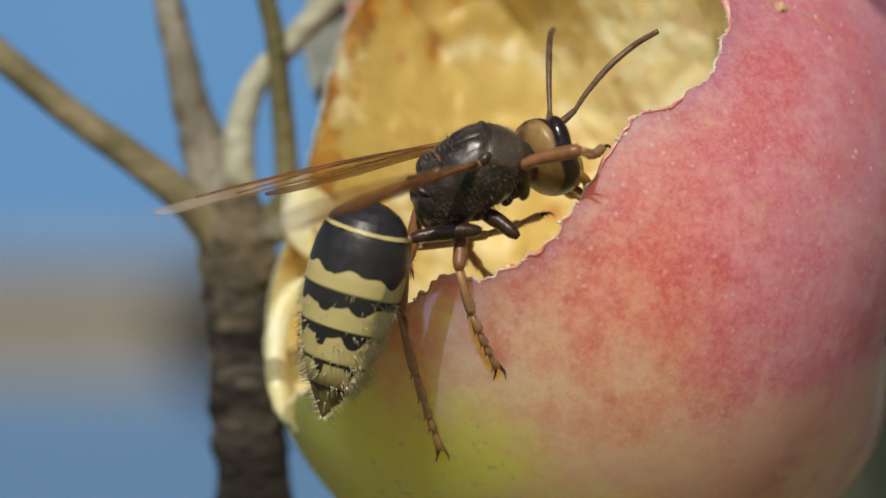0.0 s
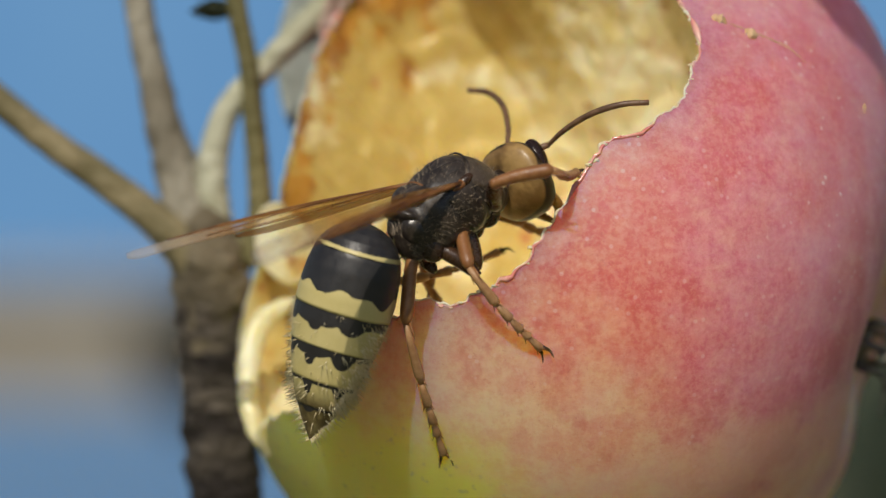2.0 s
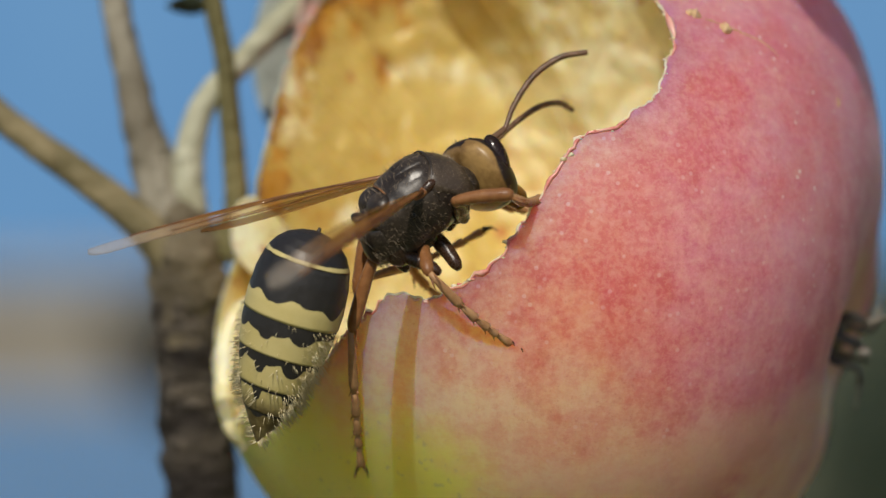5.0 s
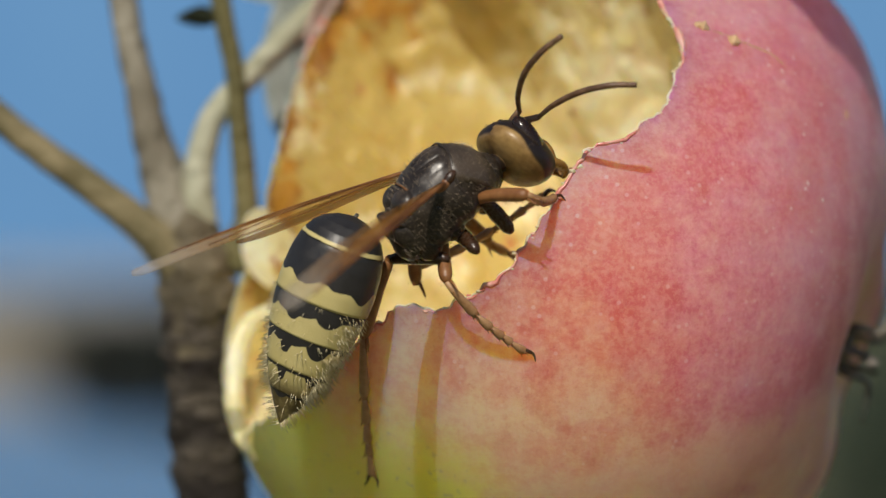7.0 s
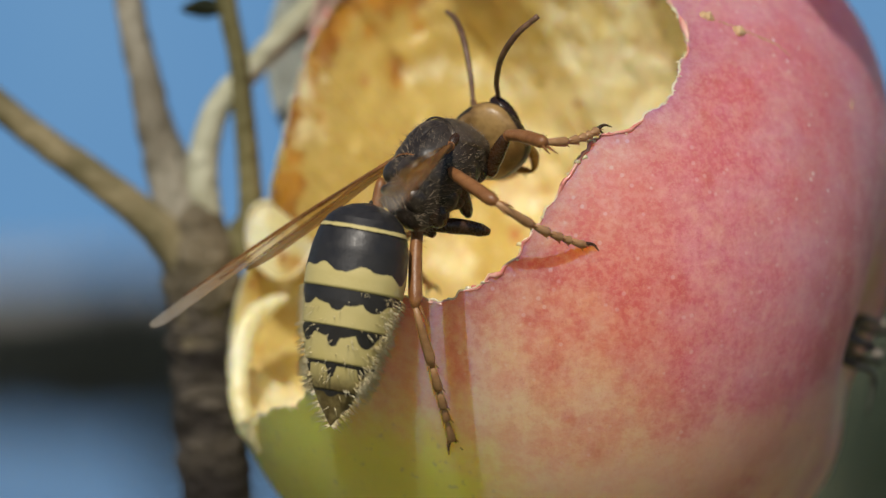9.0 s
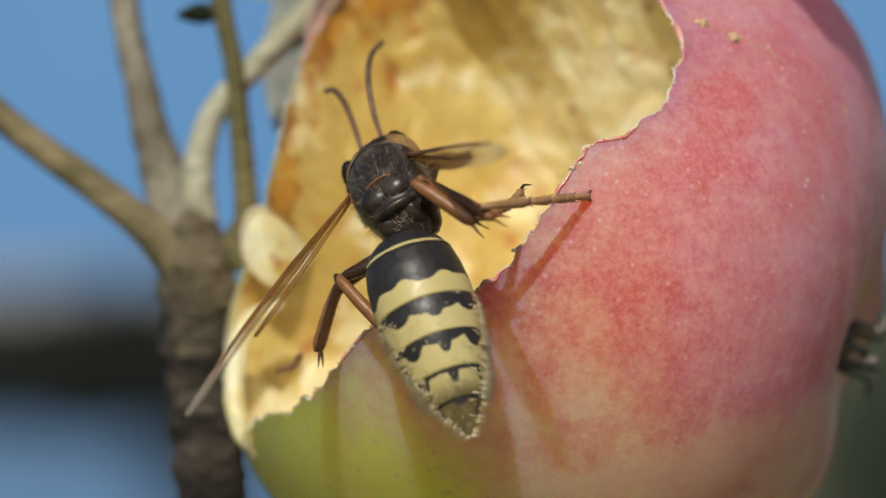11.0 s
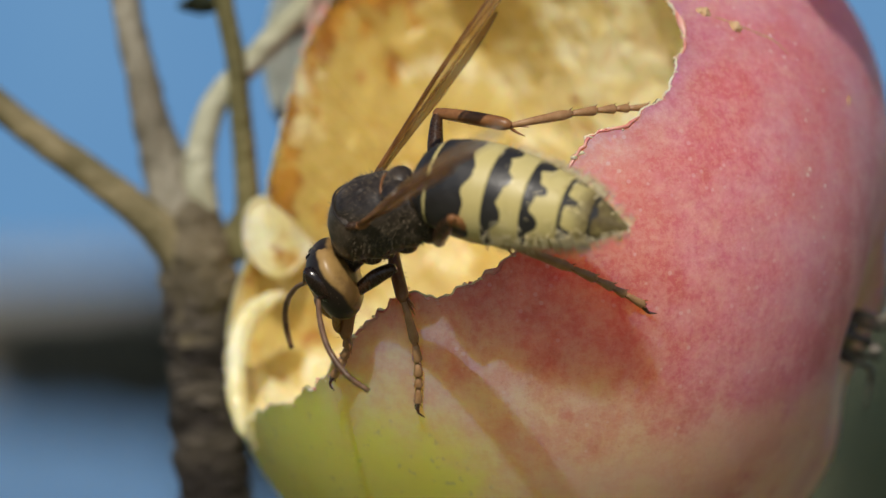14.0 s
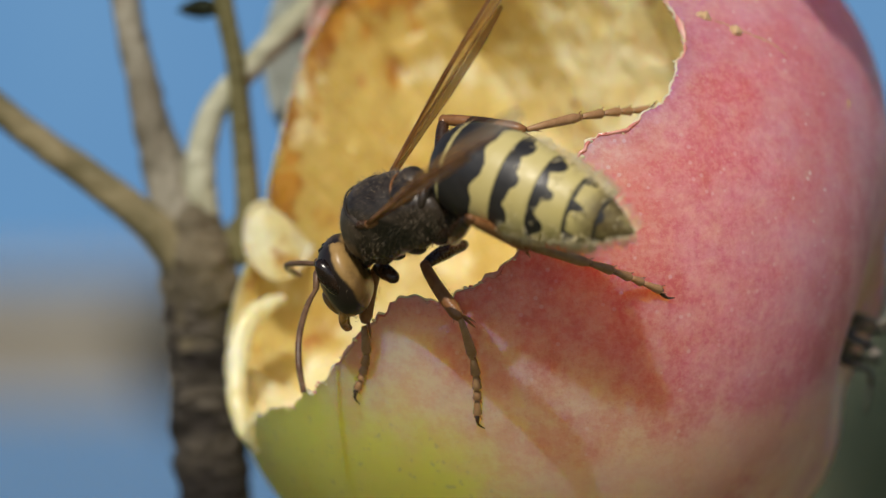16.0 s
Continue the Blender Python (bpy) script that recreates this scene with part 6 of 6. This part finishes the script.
    walk(legs["mid_l"][0], [row(*r) for r in (
        (0, -25.5, 11.5, -83.8, 21.8, -1.7, 93.2), (0.5, -18.9, 24.7, -83.1, 19.5, -9.2, 85.3),
        (1, -22.7, 17.1, -83.4, 20.9, -5.3, 90.5), (1.5, -17.7, 26.2, -82.3, 19.5, -10.5, 84.3),
        (2, -15.9, 28.5, -83.5, 18.0, -10.5, 80.6), (2.5, -16.2, 36.8, -80.3, 19.9, -17.0, 81.4),
        (3, -15.7, 34.4, -82.0, 18.9, -14.7, 80.3), (3.5, -16.8, 25.7, -84.3, 17.9, -8.4, 81.2),
        (4, -21.2, 19.2, -83.7, 20.1, -5.5, 87.0), (6.5, -17.1, 18.2, -86.3, 16.2, -2.6, 80.8),
        (7, -8.0, 16.9, -88.2, 9.8, -1.3, 68.9), (7.5, -13.2, 16.5, -87.3, 13.5, -1.1, 76.4),
        (8, -15.3, 26.7, -85.5, 16.3, -8.0, 78.5), (8.5, -16.4, 34.7, -82.2, 19.1, -14.5, 79.7),
        (9, -15.0, 39.7, -76.3, 22.0, -20.9, 80.1), (9.2, -14.2, 33.3, -84.2, 16.9, -12.5, 77.2),
        (9.8, -14.2, 33.3, -84.2, 16.9, -12.5, 77.2), (10.5, -12.8, 53.7, -83.9, 15.2, -0.2, 86.6),
        (11.3, -17.3, 84.4, -92.3, 15.3, 9.3, 93.7), (11.5, -9.2, 50.3, -107.7, 10.4, 25.2, 81.7),
        (12, -6.9, 36.7, -95.3, 4.0, 24.1, 64.6), (12.5, -43.4, -0.9, -88.6, -8.3, 7.9, 36.8),
        (13, 131.1, -128.1, -126.1, -55.1, -19.5, 94.5), (13.5, 2.7, -79.2, -86.7, -48.9, -17.1, 83.5),
        (14, 51.7, -180.7, -165.9, -50.1, -24.2, 69.7), (14.5, 15.5, -127.8, -179.2, -10.0, -29.5, 64.8),
        (15, 20.9, -159.1, -182.2, -9.4, -19.7, 69.1), (16, 23.1, -134.6, -185.4, -1.8, -24.0, 74.5),)])
    walk(legs["mid_l"][1], [row(*r) for r in (
        (0, -31.0, 121.7, -74.2, 49.9, 74.0, 113.0), (0.5, -9.7, 132.4, -59.1, 37.8, 67.2, 93.4),
        (1, -23.1, 126.6, -66.9, 43.7, 70.8, 104.3), (1.5, -6.7, 133.2, -55.9, 37.5, 65.9, 92.2),
        (2, 1.8, 134.6, -57.0, 33.8, 66.0, 84.9), (2.5, -0.4, 139.4, -41.8, 36.4, 59.4, 88.4),
        (3, 2.2, 138.2, -47.8, 35.0, 61.8, 85.8), (3.5, -0.2, 132.8, -61.8, 33.9, 68.1, 85.5),
        (4, -15.2, 128.5, -66.8, 41.4, 70.7, 98.6), (6.5, 0.4, 127.0, -74.9, 29.3, 74.1, 80.7),
        (7, 31.0, 120.2, -79.3, 5.7, 74.0, 45.8), (7.5, 12.4, 123.9, -78.8, 18.9, 75.3, 66.1),
        (8, 6.2, 133.1, -63.7, 29.8, 68.6, 78.8), (8.5, 2.7, 138.4, -48.4, 35.5, 62.0, 85.8),
        (9, 3.0, 139.1, -30.8, 39.0, 55.2, 90.0), (9.2, 9.4, 137.2, -54.0, 31.0, 64.1, 78.7),
        (9.8, 9.4, 137.2, -54.0, 31.0, 64.1, 78.7), (10.5, -4.3, 155.9, -72.6, 50.2, 48.3, 100.7),
        (11.3, -19.1, 182.6, -104.5, 59.6, 24.0, 114.4), (11.5, 5.4, 150.6, -155.4, -5.1, 54.9, 28.6),
        (12, 37.2, 129.2, -141.4, 19.6, 43.9, 54.2), (12.5, 49.6, 60.5, -104.2, 64.4, -2.6, 129.0),
        (13, 123.0, -23.1, -88.4, 85.1, 33.5, 140.3), (13.5, 15.0, 27.1, -53.9, -68.9, 71.7, -25.5),
        (14, 87.1, -84.9, -120.0, 53.9, 21.2, 100.9), (14.5, 57.0, -39.6, -124.1, 73.2, 37.1, 128.6),
        (15, 58.4, -60.3, -144.7, 76.7, 31.1, 129.3), (16, 50.8, -36.4, -139.5, 69.2, 35.9, 123.8),)])
    walk(legs["mid_l"][2], [row(*r) for r in (
        (0, -52.2, 147.1, -158.1, -0.5, 74.3, 36.6), (0.5, -22.8, 171.1, -139.5, 12.9, 67.7, 41.2),
        (1, -41.8, 158.3, -149.2, 7.5, 71.5, 41.6), (1.5, -19.2, 173.8, -135.4, 15.2, 66.9, 42.5),
        (2, -5.7, 175.7, -136.9, 12.6, 65.8, 36.0), (2.5, -9.9, 189.5, -116.2, 25.1, 61.8, 48.5),
        (3, -5.5, 185.1, -124.4, 20.4, 63.2, 43.0), (3.5, -8.4, 171.0, -143.1, 8.5, 67.1, 32.9),
        (4, -30.8, 161.5, -149.2, 6.5, 70.8, 37.1), (6.5, -6.4, 156.4, -159.9, -7.0, 69.1, 17.9),
        (7, 38.8, 145.2, -165.6, -16.0, 63.7, -2.5), (7.5, 11.2, 150.7, -164.9, -13.5, 67.3, 7.4),
        (8, 2.0, 170.6, -145.6, 5.3, 66.2, 27.1), (8.5, -4.9, 185.2, -125.1, 20.6, 63.5, 42.7),
        (9, -7.7, 194.5, -101.1, 32.6, 59.4, 54.4), (9.2, 6.6, 181.1, -132.7, 14.0, 63.6, 33.7),
        (9.8, 6.6, 181.1, -132.7, 14.0, 63.6, 33.7), (10.5, 21.9, 254.4, -195.9, 11.3, 38.6, 29.6),
        (11.3, 89.2, 361.6, -240.1, 11.0, 27.1, 28.6), (11.5, 71.2, 186.8, -261.9, 17.7, 18.9, 69.8),
        (12, 96.9, 209.0, -235.7, 6.1, 34.0, 36.7), (12.5, -27.9, 156.2, -98.6, -18.8, 34.4, -3.5),
        (13, 39.9, 45.9, -160.0, 18.5, 63.7, 58.0), (13.5, 51.9, 9.6, -177.6, 26.6, 68.3, 63.0),
        (14, 64.5, 34.3, -167.7, 13.4, 61.6, 42.2), (14.5, -7.7, 41.5, -202.5, 12.4, 68.6, 45.5),
        (15, -12.4, 26.1, -212.1, 8.5, 69.6, 40.7), (16, -7.6, 50.8, -215.3, -6.4, 65.3, 27.4),)])
    walk(legs["hind_r"][0], [row(*r) for r in (
        (0, -32.7, -77.2, -71.2, 18.2, -18.7, 166.7), (0.5, -36.1, -65.0, -112.2, 14.0, -52.7, 145.4),
        (1, -25.2, -76.1, -99.3, 31.1, -27.1, 126.6), (1.5, -29.6, -61.3, -111.5, -2.4, -45.9, 167.7),
        (2, -32.9, -74.4, -120.4, 26.2, -50.1, 122.3), (2.5, -39.7, -66.6, -116.6, 5.9, -46.4, 149.0),
        (3, -42.9, -73.0, -115.1, 21.8, -35.1, 126.3), (3.5, -46.1, -82.3, -106.3, 36.2, -32.8, 105.5),
        (4, -40.1, -92.9, -101.5, 38.2, -30.8, 113.1), (6.5, -47.7, -73.1, -85.9, 30.6, -18.4, 117.0),
        (7, -60.2, -49.4, -81.2, 21.6, -12.0, 119.7), (7.5, -61.9, -48.5, -74.7, 22.8, -11.2, 131.2),
        (8, -41.0, -66.6, -94.4, 20.0, -23.2, 130.1), (8.5, -34.1, -35.0, -144.9, -7.3, -63.7, 164.8),
        (9, -5.4, -42.4, -141.0, 5.4, -40.5, 141.1), (9.2, -30.1, -31.4, -115.0, -15.9, -42.6, 177.7),
        (9.8, -51.5, -26.4, -102.9, -27.4, -54.5, -166.1), (10.5, -69.2, -31.9, -75.5, -41.3, -60.7, -149.2),
        (11.3, -81.5, -45.6, -38.3, -53.9, -63.3, -134.8), (11.5, -106.6, -64.2, 10.7, -12.5, -51.3, -175.1),
        (12, -86.5, -72.8, -35.2, -70.7, -41.2, -107.2), (12.5, -46.9, -98.4, -45.7, -80.7, -26.5, -74.7),
        (13, -41.2, -104.1, -37.7, -78.3, -23.9, -81.8), (13.5, -47.3, -116.0, -31.3, -79.9, -27.0, -86.0),
        (14, -60.7, -108.6, -38.1, -80.0, -22.8, -91.8), (14.5, -53.0, -114.1, -35.9, -78.2, -26.7, -87.2),
        (15, -55.9, -124.7, -21.8, -79.0, -32.5, -90.1), (16, -45.5, -105.1, -35.8, -78.4, -26.2, -86.5),)])
    walk(legs["hind_r"][1], [row(*r) for r in (
        (0, -152.5, -48.9, -29.4, -2.6, 59.7, 157.9), (0.5, -100.9, -20.3, -8.7, 12.9, 60.8, 174.2),
        (1, -94.2, 16.8, -40.1, 45.2, 42.2, -143.0), (1.5, -117.9, -42.1, -18.0, -6.4, 60.7, 151.3),
        (2, -77.5, -3.8, -20.7, 23.8, 52.9, -177.4), (2.5, -116.7, -20.3, -22.7, -26.9, 54.0, 126.9),
        (3, -105.8, 12.7, -40.3, -5.0, 55.7, 150.3), (3.5, -76.2, 23.2, -36.7, 13.8, 42.9, 170.2),
        (4, -84.5, 9.8, -35.4, 18.1, 41.3, -180.0), (6.5, -103.6, 36.9, -44.8, 15.4, 37.4, 164.1),
        (7, -123.4, 61.1, -54.3, 26.6, 35.3, 166.6), (7.5, -145.8, 47.4, -49.4, 27.1, 33.9, 176.9),
        (8, -110.0, 28.1, -38.5, 32.6, 27.5, -157.3), (8.5, -89.9, -19.9, -28.6, 10.9, 45.2, 176.1),
        (9, -82.2, 19.7, -56.5, 14.8, 35.4, -168.9), (9.2, -126.8, -27.5, -28.5, 11.8, 53.7, 172.2),
        (9.8, -120.9, -43.9, 7.0, 26.3, 45.4, -169.4), (10.5, -118.1, -61.5, 41.8, 37.6, 31.1, -152.7),
        (11.3, -122.6, -87.0, 77.9, 43.5, 14.2, -140.0), (11.5, -187.7, -71.2, 112.1, 82.1, 29.8, -78.5),
        (12, -115.8, -166.4, 50.2, 39.4, 35.2, -173.8), (12.5, -12.2, -206.5, 15.7, 60.5, 30.2, -134.3),
        (13, -24.2, -221.7, 15.0, 44.4, 37.6, -158.0), (13.5, -39.1, -231.5, 27.9, 32.5, 25.5, -179.6),
        (14, -64.2, -228.5, 12.3, 15.9, 17.6, 160.3), (14.5, -47.1, -230.1, 22.6, 21.0, 28.1, 174.9),
        (15, -56.1, -234.4, 48.1, 24.0, 32.1, 173.8), (16, -38.2, -221.5, 21.7, 22.9, 27.7, 176.4),)])
    walk(legs["hind_r"][2], [row(*r) for r in (
        (0, -225.0, -19.5, -163.8, 96.8, 79.7, 155.0), (0.5, -176.2, -12.7, -143.8, 45.4, 80.4, 95.8),
        (1, -186.0, -52.1, -144.9, 48.1, 80.5, 103.4), (1.5, -184.4, -5.5, -153.7, 40.9, 76.0, 90.2),
        (2, -170.9, -8.0, -144.8, 42.9, 73.5, 89.0), (2.5, -171.6, 52.9, -148.6, 57.8, 66.3, 106.6),
        (3, -181.6, 55.9, -168.2, 56.2, 68.5, 103.5), (3.5, -189.0, 42.8, -143.4, 69.4, 66.6, 117.6),
        (4, -201.9, 10.1, -139.0, 77.4, 67.2, 130.8), (6.5, -222.4, 70.8, -139.8, 114.2, 61.1, 166.3),
        (7, -246.6, 90.5, -144.0, 114.9, 57.9, 156.5), (7.5, -274.3, 54.5, -135.9, 116.0, 56.5, 165.0),
        (8, -228.7, -21.6, -105.6, 90.5, 46.3, 139.2), (8.5, -199.1, -12.5, -138.8, 97.8, 72.2, 150.2),
        (9, -206.2, -4.7, -146.4, 61.7, 70.7, 114.4), (9.2, -218.6, -14.9, -154.9, 44.0, 78.8, 92.0),
        (9.8, -229.8, -61.1, -64.1, -65.6, 80.2, -19.1), (10.5, -245.7, -103.1, 0.9, -90.8, 57.7, -46.7),
        (11.3, -237.7, -183.7, 39.7, -93.8, 34.0, -52.2), (11.5, -160.8, -203.0, 35.0, -119.4, 27.8, -90.1),
        (12, -242.0, -180.2, -39.6, -134.4, 74.0, -99.3), (12.5, -87.7, -267.6, -44.1, -136.8, 23.8, -114.6),
        (13, -138.5, -273.3, -82.9, -127.9, 30.9, -94.5), (13.5, -180.3, -236.5, -40.9, -138.8, 26.9, -109.9),
        (14, -204.2, -180.2, -36.0, -151.2, 37.7, -132.1), (14.5, -185.0, -221.3, -53.4, -143.5, 38.8, -119.1),
        (15, -188.6, -223.8, -37.1, -142.8, 35.3, -120.5), (16, -176.8, -216.8, -53.2, -141.5, 36.0, -114.5),)])
    walk(legs["hind_l"][0], [row(*r) for r in (
        (0, -72.4, -29.7, -84.8, 25.8, -22.6, 93.2), (0.5, -70.9, -8.9, -91.1, 23.2, -30.2, 86.2),
        (1, -71.5, -21.7, -87.6, 24.8, -26.3, 90.8), (1.5, -70.3, -6.4, -91.1, 23.2, -31.4, 85.3),
        (2, -70.4, -0.3, -93.6, 21.5, -31.4, 82.2), (2.5, -70.2, 8.1, -93.1, 23.5, -38.0, 82.3),
        (3, -70.3, 6.4, -94.0, 22.4, -35.6, 81.6), (3.5, -71.0, -4.1, -93.1, 21.4, -29.3, 82.9),
        (4, -72.2, -16.5, -88.7, 24.0, -26.5, 87.7), (6.5, -71.5, -11.8, -92.6, 19.7, -23.4, 83.0),
        (7, -66.7, -1.5, -99.1, 12.9, -21.8, 73.5), (7.5, -69.5, -9.5, -94.9, 16.9, -21.8, 79.6),
        (8, -70.7, -0.4, -95.4, 19.6, -28.9, 80.8), (8.5, -71.2, 7.2, -93.9, 22.7, -35.4, 80.9),
        (9, -69.6, 12.6, -89.7, 26.1, -41.9, 80.0), (9.2, -70.1, 8.3, -96.5, 20.1, -33.4, 79.3),
        (9.8, -70.1, 8.3, -96.5, 20.1, -33.4, 79.3), (10.5, -67.5, 17.9, -86.1, 18.7, -18.7, 83.1),
        (11.3, -65.3, 39.9, -80.9, 18.3, -6.3, 85.7), (11.5, -63.0, -0.1, -78.7, 14.3, 26.0, 77.5),
        (12, -64.4, -5.0, -78.0, 26.2, -2.3, 124.0), (12.5, -9.8, -41.1, -42.5, 25.8, 40.7, 124.0),
        (13, -100.1, 51.5, -65.7, 48.6, -21.3, 139.6), (13.5, -102.9, 55.0, -62.4, 46.2, -28.0, 143.4),
        (14, -82.5, 50.3, -64.2, 34.3, -35.6, 149.1), (14.5, -82.8, 44.4, -68.7, 37.8, -36.3, 146.4),
        (15, -87.3, 48.8, -66.8, 41.2, -33.3, 143.9), (16, -95.5, 46.2, -63.8, 37.4, -29.3, 152.0),)])
    walk(legs["hind_l"][1], [row(*r) for r in (
        (0, -57.4, 97.9, -13.8, 18.5, 42.3, -160.2), (0.5, -42.1, 105.2, -3.3, 8.9, 46.2, -174.9),
        (1, -51.4, 100.4, -8.4, 14.0, 44.1, -166.0), (1.5, -39.6, 105.3, -0.7, 7.1, 46.4, -177.2),
        (2, -34.4, 109.2, -2.6, 7.4, 47.9, 179.0), (2.5, -35.2, 107.1, 9.7, -2.5, 46.6, 173.0),
        (3, -33.9, 108.9, 4.7, 1.1, 47.5, 174.3), (3.5, -35.9, 109.1, -6.3, 10.5, 47.7, -178.1),
        (4, -45.8, 103.9, -8.7, 14.0, 44.8, -169.5), (6.5, -36.2, 109.5, -17.8, 19.5, 47.9, -172.0),
        (7, -13.7, 114.2, -25.7, 24.7, 53.5, 179.9), (7.5, -27.7, 111.4, -22.7, 23.0, 49.9, -173.8),
        (8, -32.0, 111.8, -9.0, 11.5, 49.1, 179.7), (8.5, -33.4, 109.6, 4.3, 1.4, 47.2, 173.9),
        (9, -31.0, 103.4, 19.1, -8.0, 44.6, 168.4), (9.2, -29.7, 112.6, -1.3, 4.6, 49.2, 173.3),
        (9.8, -29.7, 112.6, -1.3, 4.6, 49.2, 173.3), (10.5, -39.2, 142.0, -32.8, 15.9, 40.5, -171.8),
        (11.3, -55.6, 168.8, -66.6, 21.0, 33.8, -163.9), (11.5, -37.9, 113.9, -135.8, 35.8, 31.6, -161.3),
        (12, -137.1, 102.7, -72.6, 67.9, 75.5, -127.5), (12.5, -64.5, 40.6, -127.2, 26.1, 24.2, -176.2),
        (13, -186.0, 120.7, -36.4, 136.0, 57.8, -56.0), (13.5, -195.5, 118.2, -11.2, 100.5, 61.7, -95.1),
        (14, -173.7, 102.4, 7.3, 92.0, 63.1, -103.7), (14.5, -170.6, 100.1, 3.6, 90.7, 62.7, -103.9),
        (15, -175.9, 108.9, -2.3, 93.8, 59.3, -101.7), (16, -195.7, 96.2, -6.1, 98.2, 60.3, -93.6),)])
    walk(legs["hind_l"][2], [row(*r) for r in (
        (0, -154.6, 63.7, -92.2, -9.3, 22.4, 15.6), (0.5, -139.0, 95.5, -88.7, -2.1, 18.4, 10.0),
        (1, -149.0, 75.9, -90.0, -5.7, 20.7, 14.1), (1.5, -136.6, 99.1, -86.3, -0.8, 18.1, 9.4),
        (2, -129.3, 109.5, -90.8, -1.1, 16.7, 5.3), (2.5, -131.4, 115.5, -76.7, 6.0, 16.6, 8.6),
        (3, -129.1, 115.8, -82.9, 3.3, 16.4, 6.5), (3.5, -131.2, 105.1, -94.1, -3.3, 17.0, 5.3),
        (4, -143.7, 85.6, -91.7, -5.7, 19.9, 10.6), (6.5, -130.4, 97.3, -105.9, -9.6, 16.7, 2.9),
        (7, -99.6, 116.4, -122.8, -12.2, 10.8, -9.8), (7.5, -119.1, 103.3, -114.2, -11.7, 14.5, -2.1),
        (8, -125.1, 111.7, -99.1, -4.0, 15.7, 2.2), (8.5, -128.9, 117.2, -82.9, 3.2, 16.7, 6.0),
        (9, -129.1, 119.1, -64.1, 10.5, 17.3, 9.3), (9.2, -122.1, 121.5, -91.7, 0.6, 15.1, 2.2),
        (9.8, -122.1, 121.5, -91.7, 0.6, 15.1, 2.2), (10.5, -185.8, 121.6, -62.7, 2.5, 53.6, 7.2),
        (11.3, -179.3, 133.0, -152.8, 139.1, 81.7, 147.5), (11.5, -163.0, 71.6, -217.3, -111.9, 85.8, -104.3),
        (12, -160.6, 71.9, -222.5, 49.8, 80.7, 57.1), (12.5, -205.0, 31.0, -191.1, -70.2, 72.2, -63.5),
        (13, -133.6, 42.9, -185.6, -57.7, 83.7, -45.8), (13.5, -202.5, 39.7, -157.9, -97.4, 73.7, -88.2),
        (14, -191.1, 31.9, -135.9, -149.3, 65.3, -145.2), (14.5, -188.2, 28.7, -138.8, -135.7, 65.7, -128.4),
        (15, -192.9, 27.4, -142.6, -133.7, 61.7, -128.0), (16, -200.8, 16.2, -146.6, -133.4, 59.2, -124.7),)])
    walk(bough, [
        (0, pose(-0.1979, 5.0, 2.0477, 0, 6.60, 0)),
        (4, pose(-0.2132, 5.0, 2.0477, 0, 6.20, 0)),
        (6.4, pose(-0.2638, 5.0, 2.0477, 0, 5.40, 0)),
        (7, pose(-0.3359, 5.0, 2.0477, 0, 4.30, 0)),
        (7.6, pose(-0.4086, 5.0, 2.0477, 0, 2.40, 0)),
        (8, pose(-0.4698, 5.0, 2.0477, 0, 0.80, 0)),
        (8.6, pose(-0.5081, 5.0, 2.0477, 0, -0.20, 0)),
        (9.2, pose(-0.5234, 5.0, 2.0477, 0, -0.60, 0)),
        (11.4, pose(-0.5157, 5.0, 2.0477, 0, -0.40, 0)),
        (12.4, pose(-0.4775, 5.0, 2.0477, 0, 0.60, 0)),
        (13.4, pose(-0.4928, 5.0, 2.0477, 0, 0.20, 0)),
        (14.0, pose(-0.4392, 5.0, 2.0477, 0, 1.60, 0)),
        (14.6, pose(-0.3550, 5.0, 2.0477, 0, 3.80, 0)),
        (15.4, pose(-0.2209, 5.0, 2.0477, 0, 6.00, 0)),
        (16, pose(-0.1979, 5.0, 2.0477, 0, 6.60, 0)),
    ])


motions()
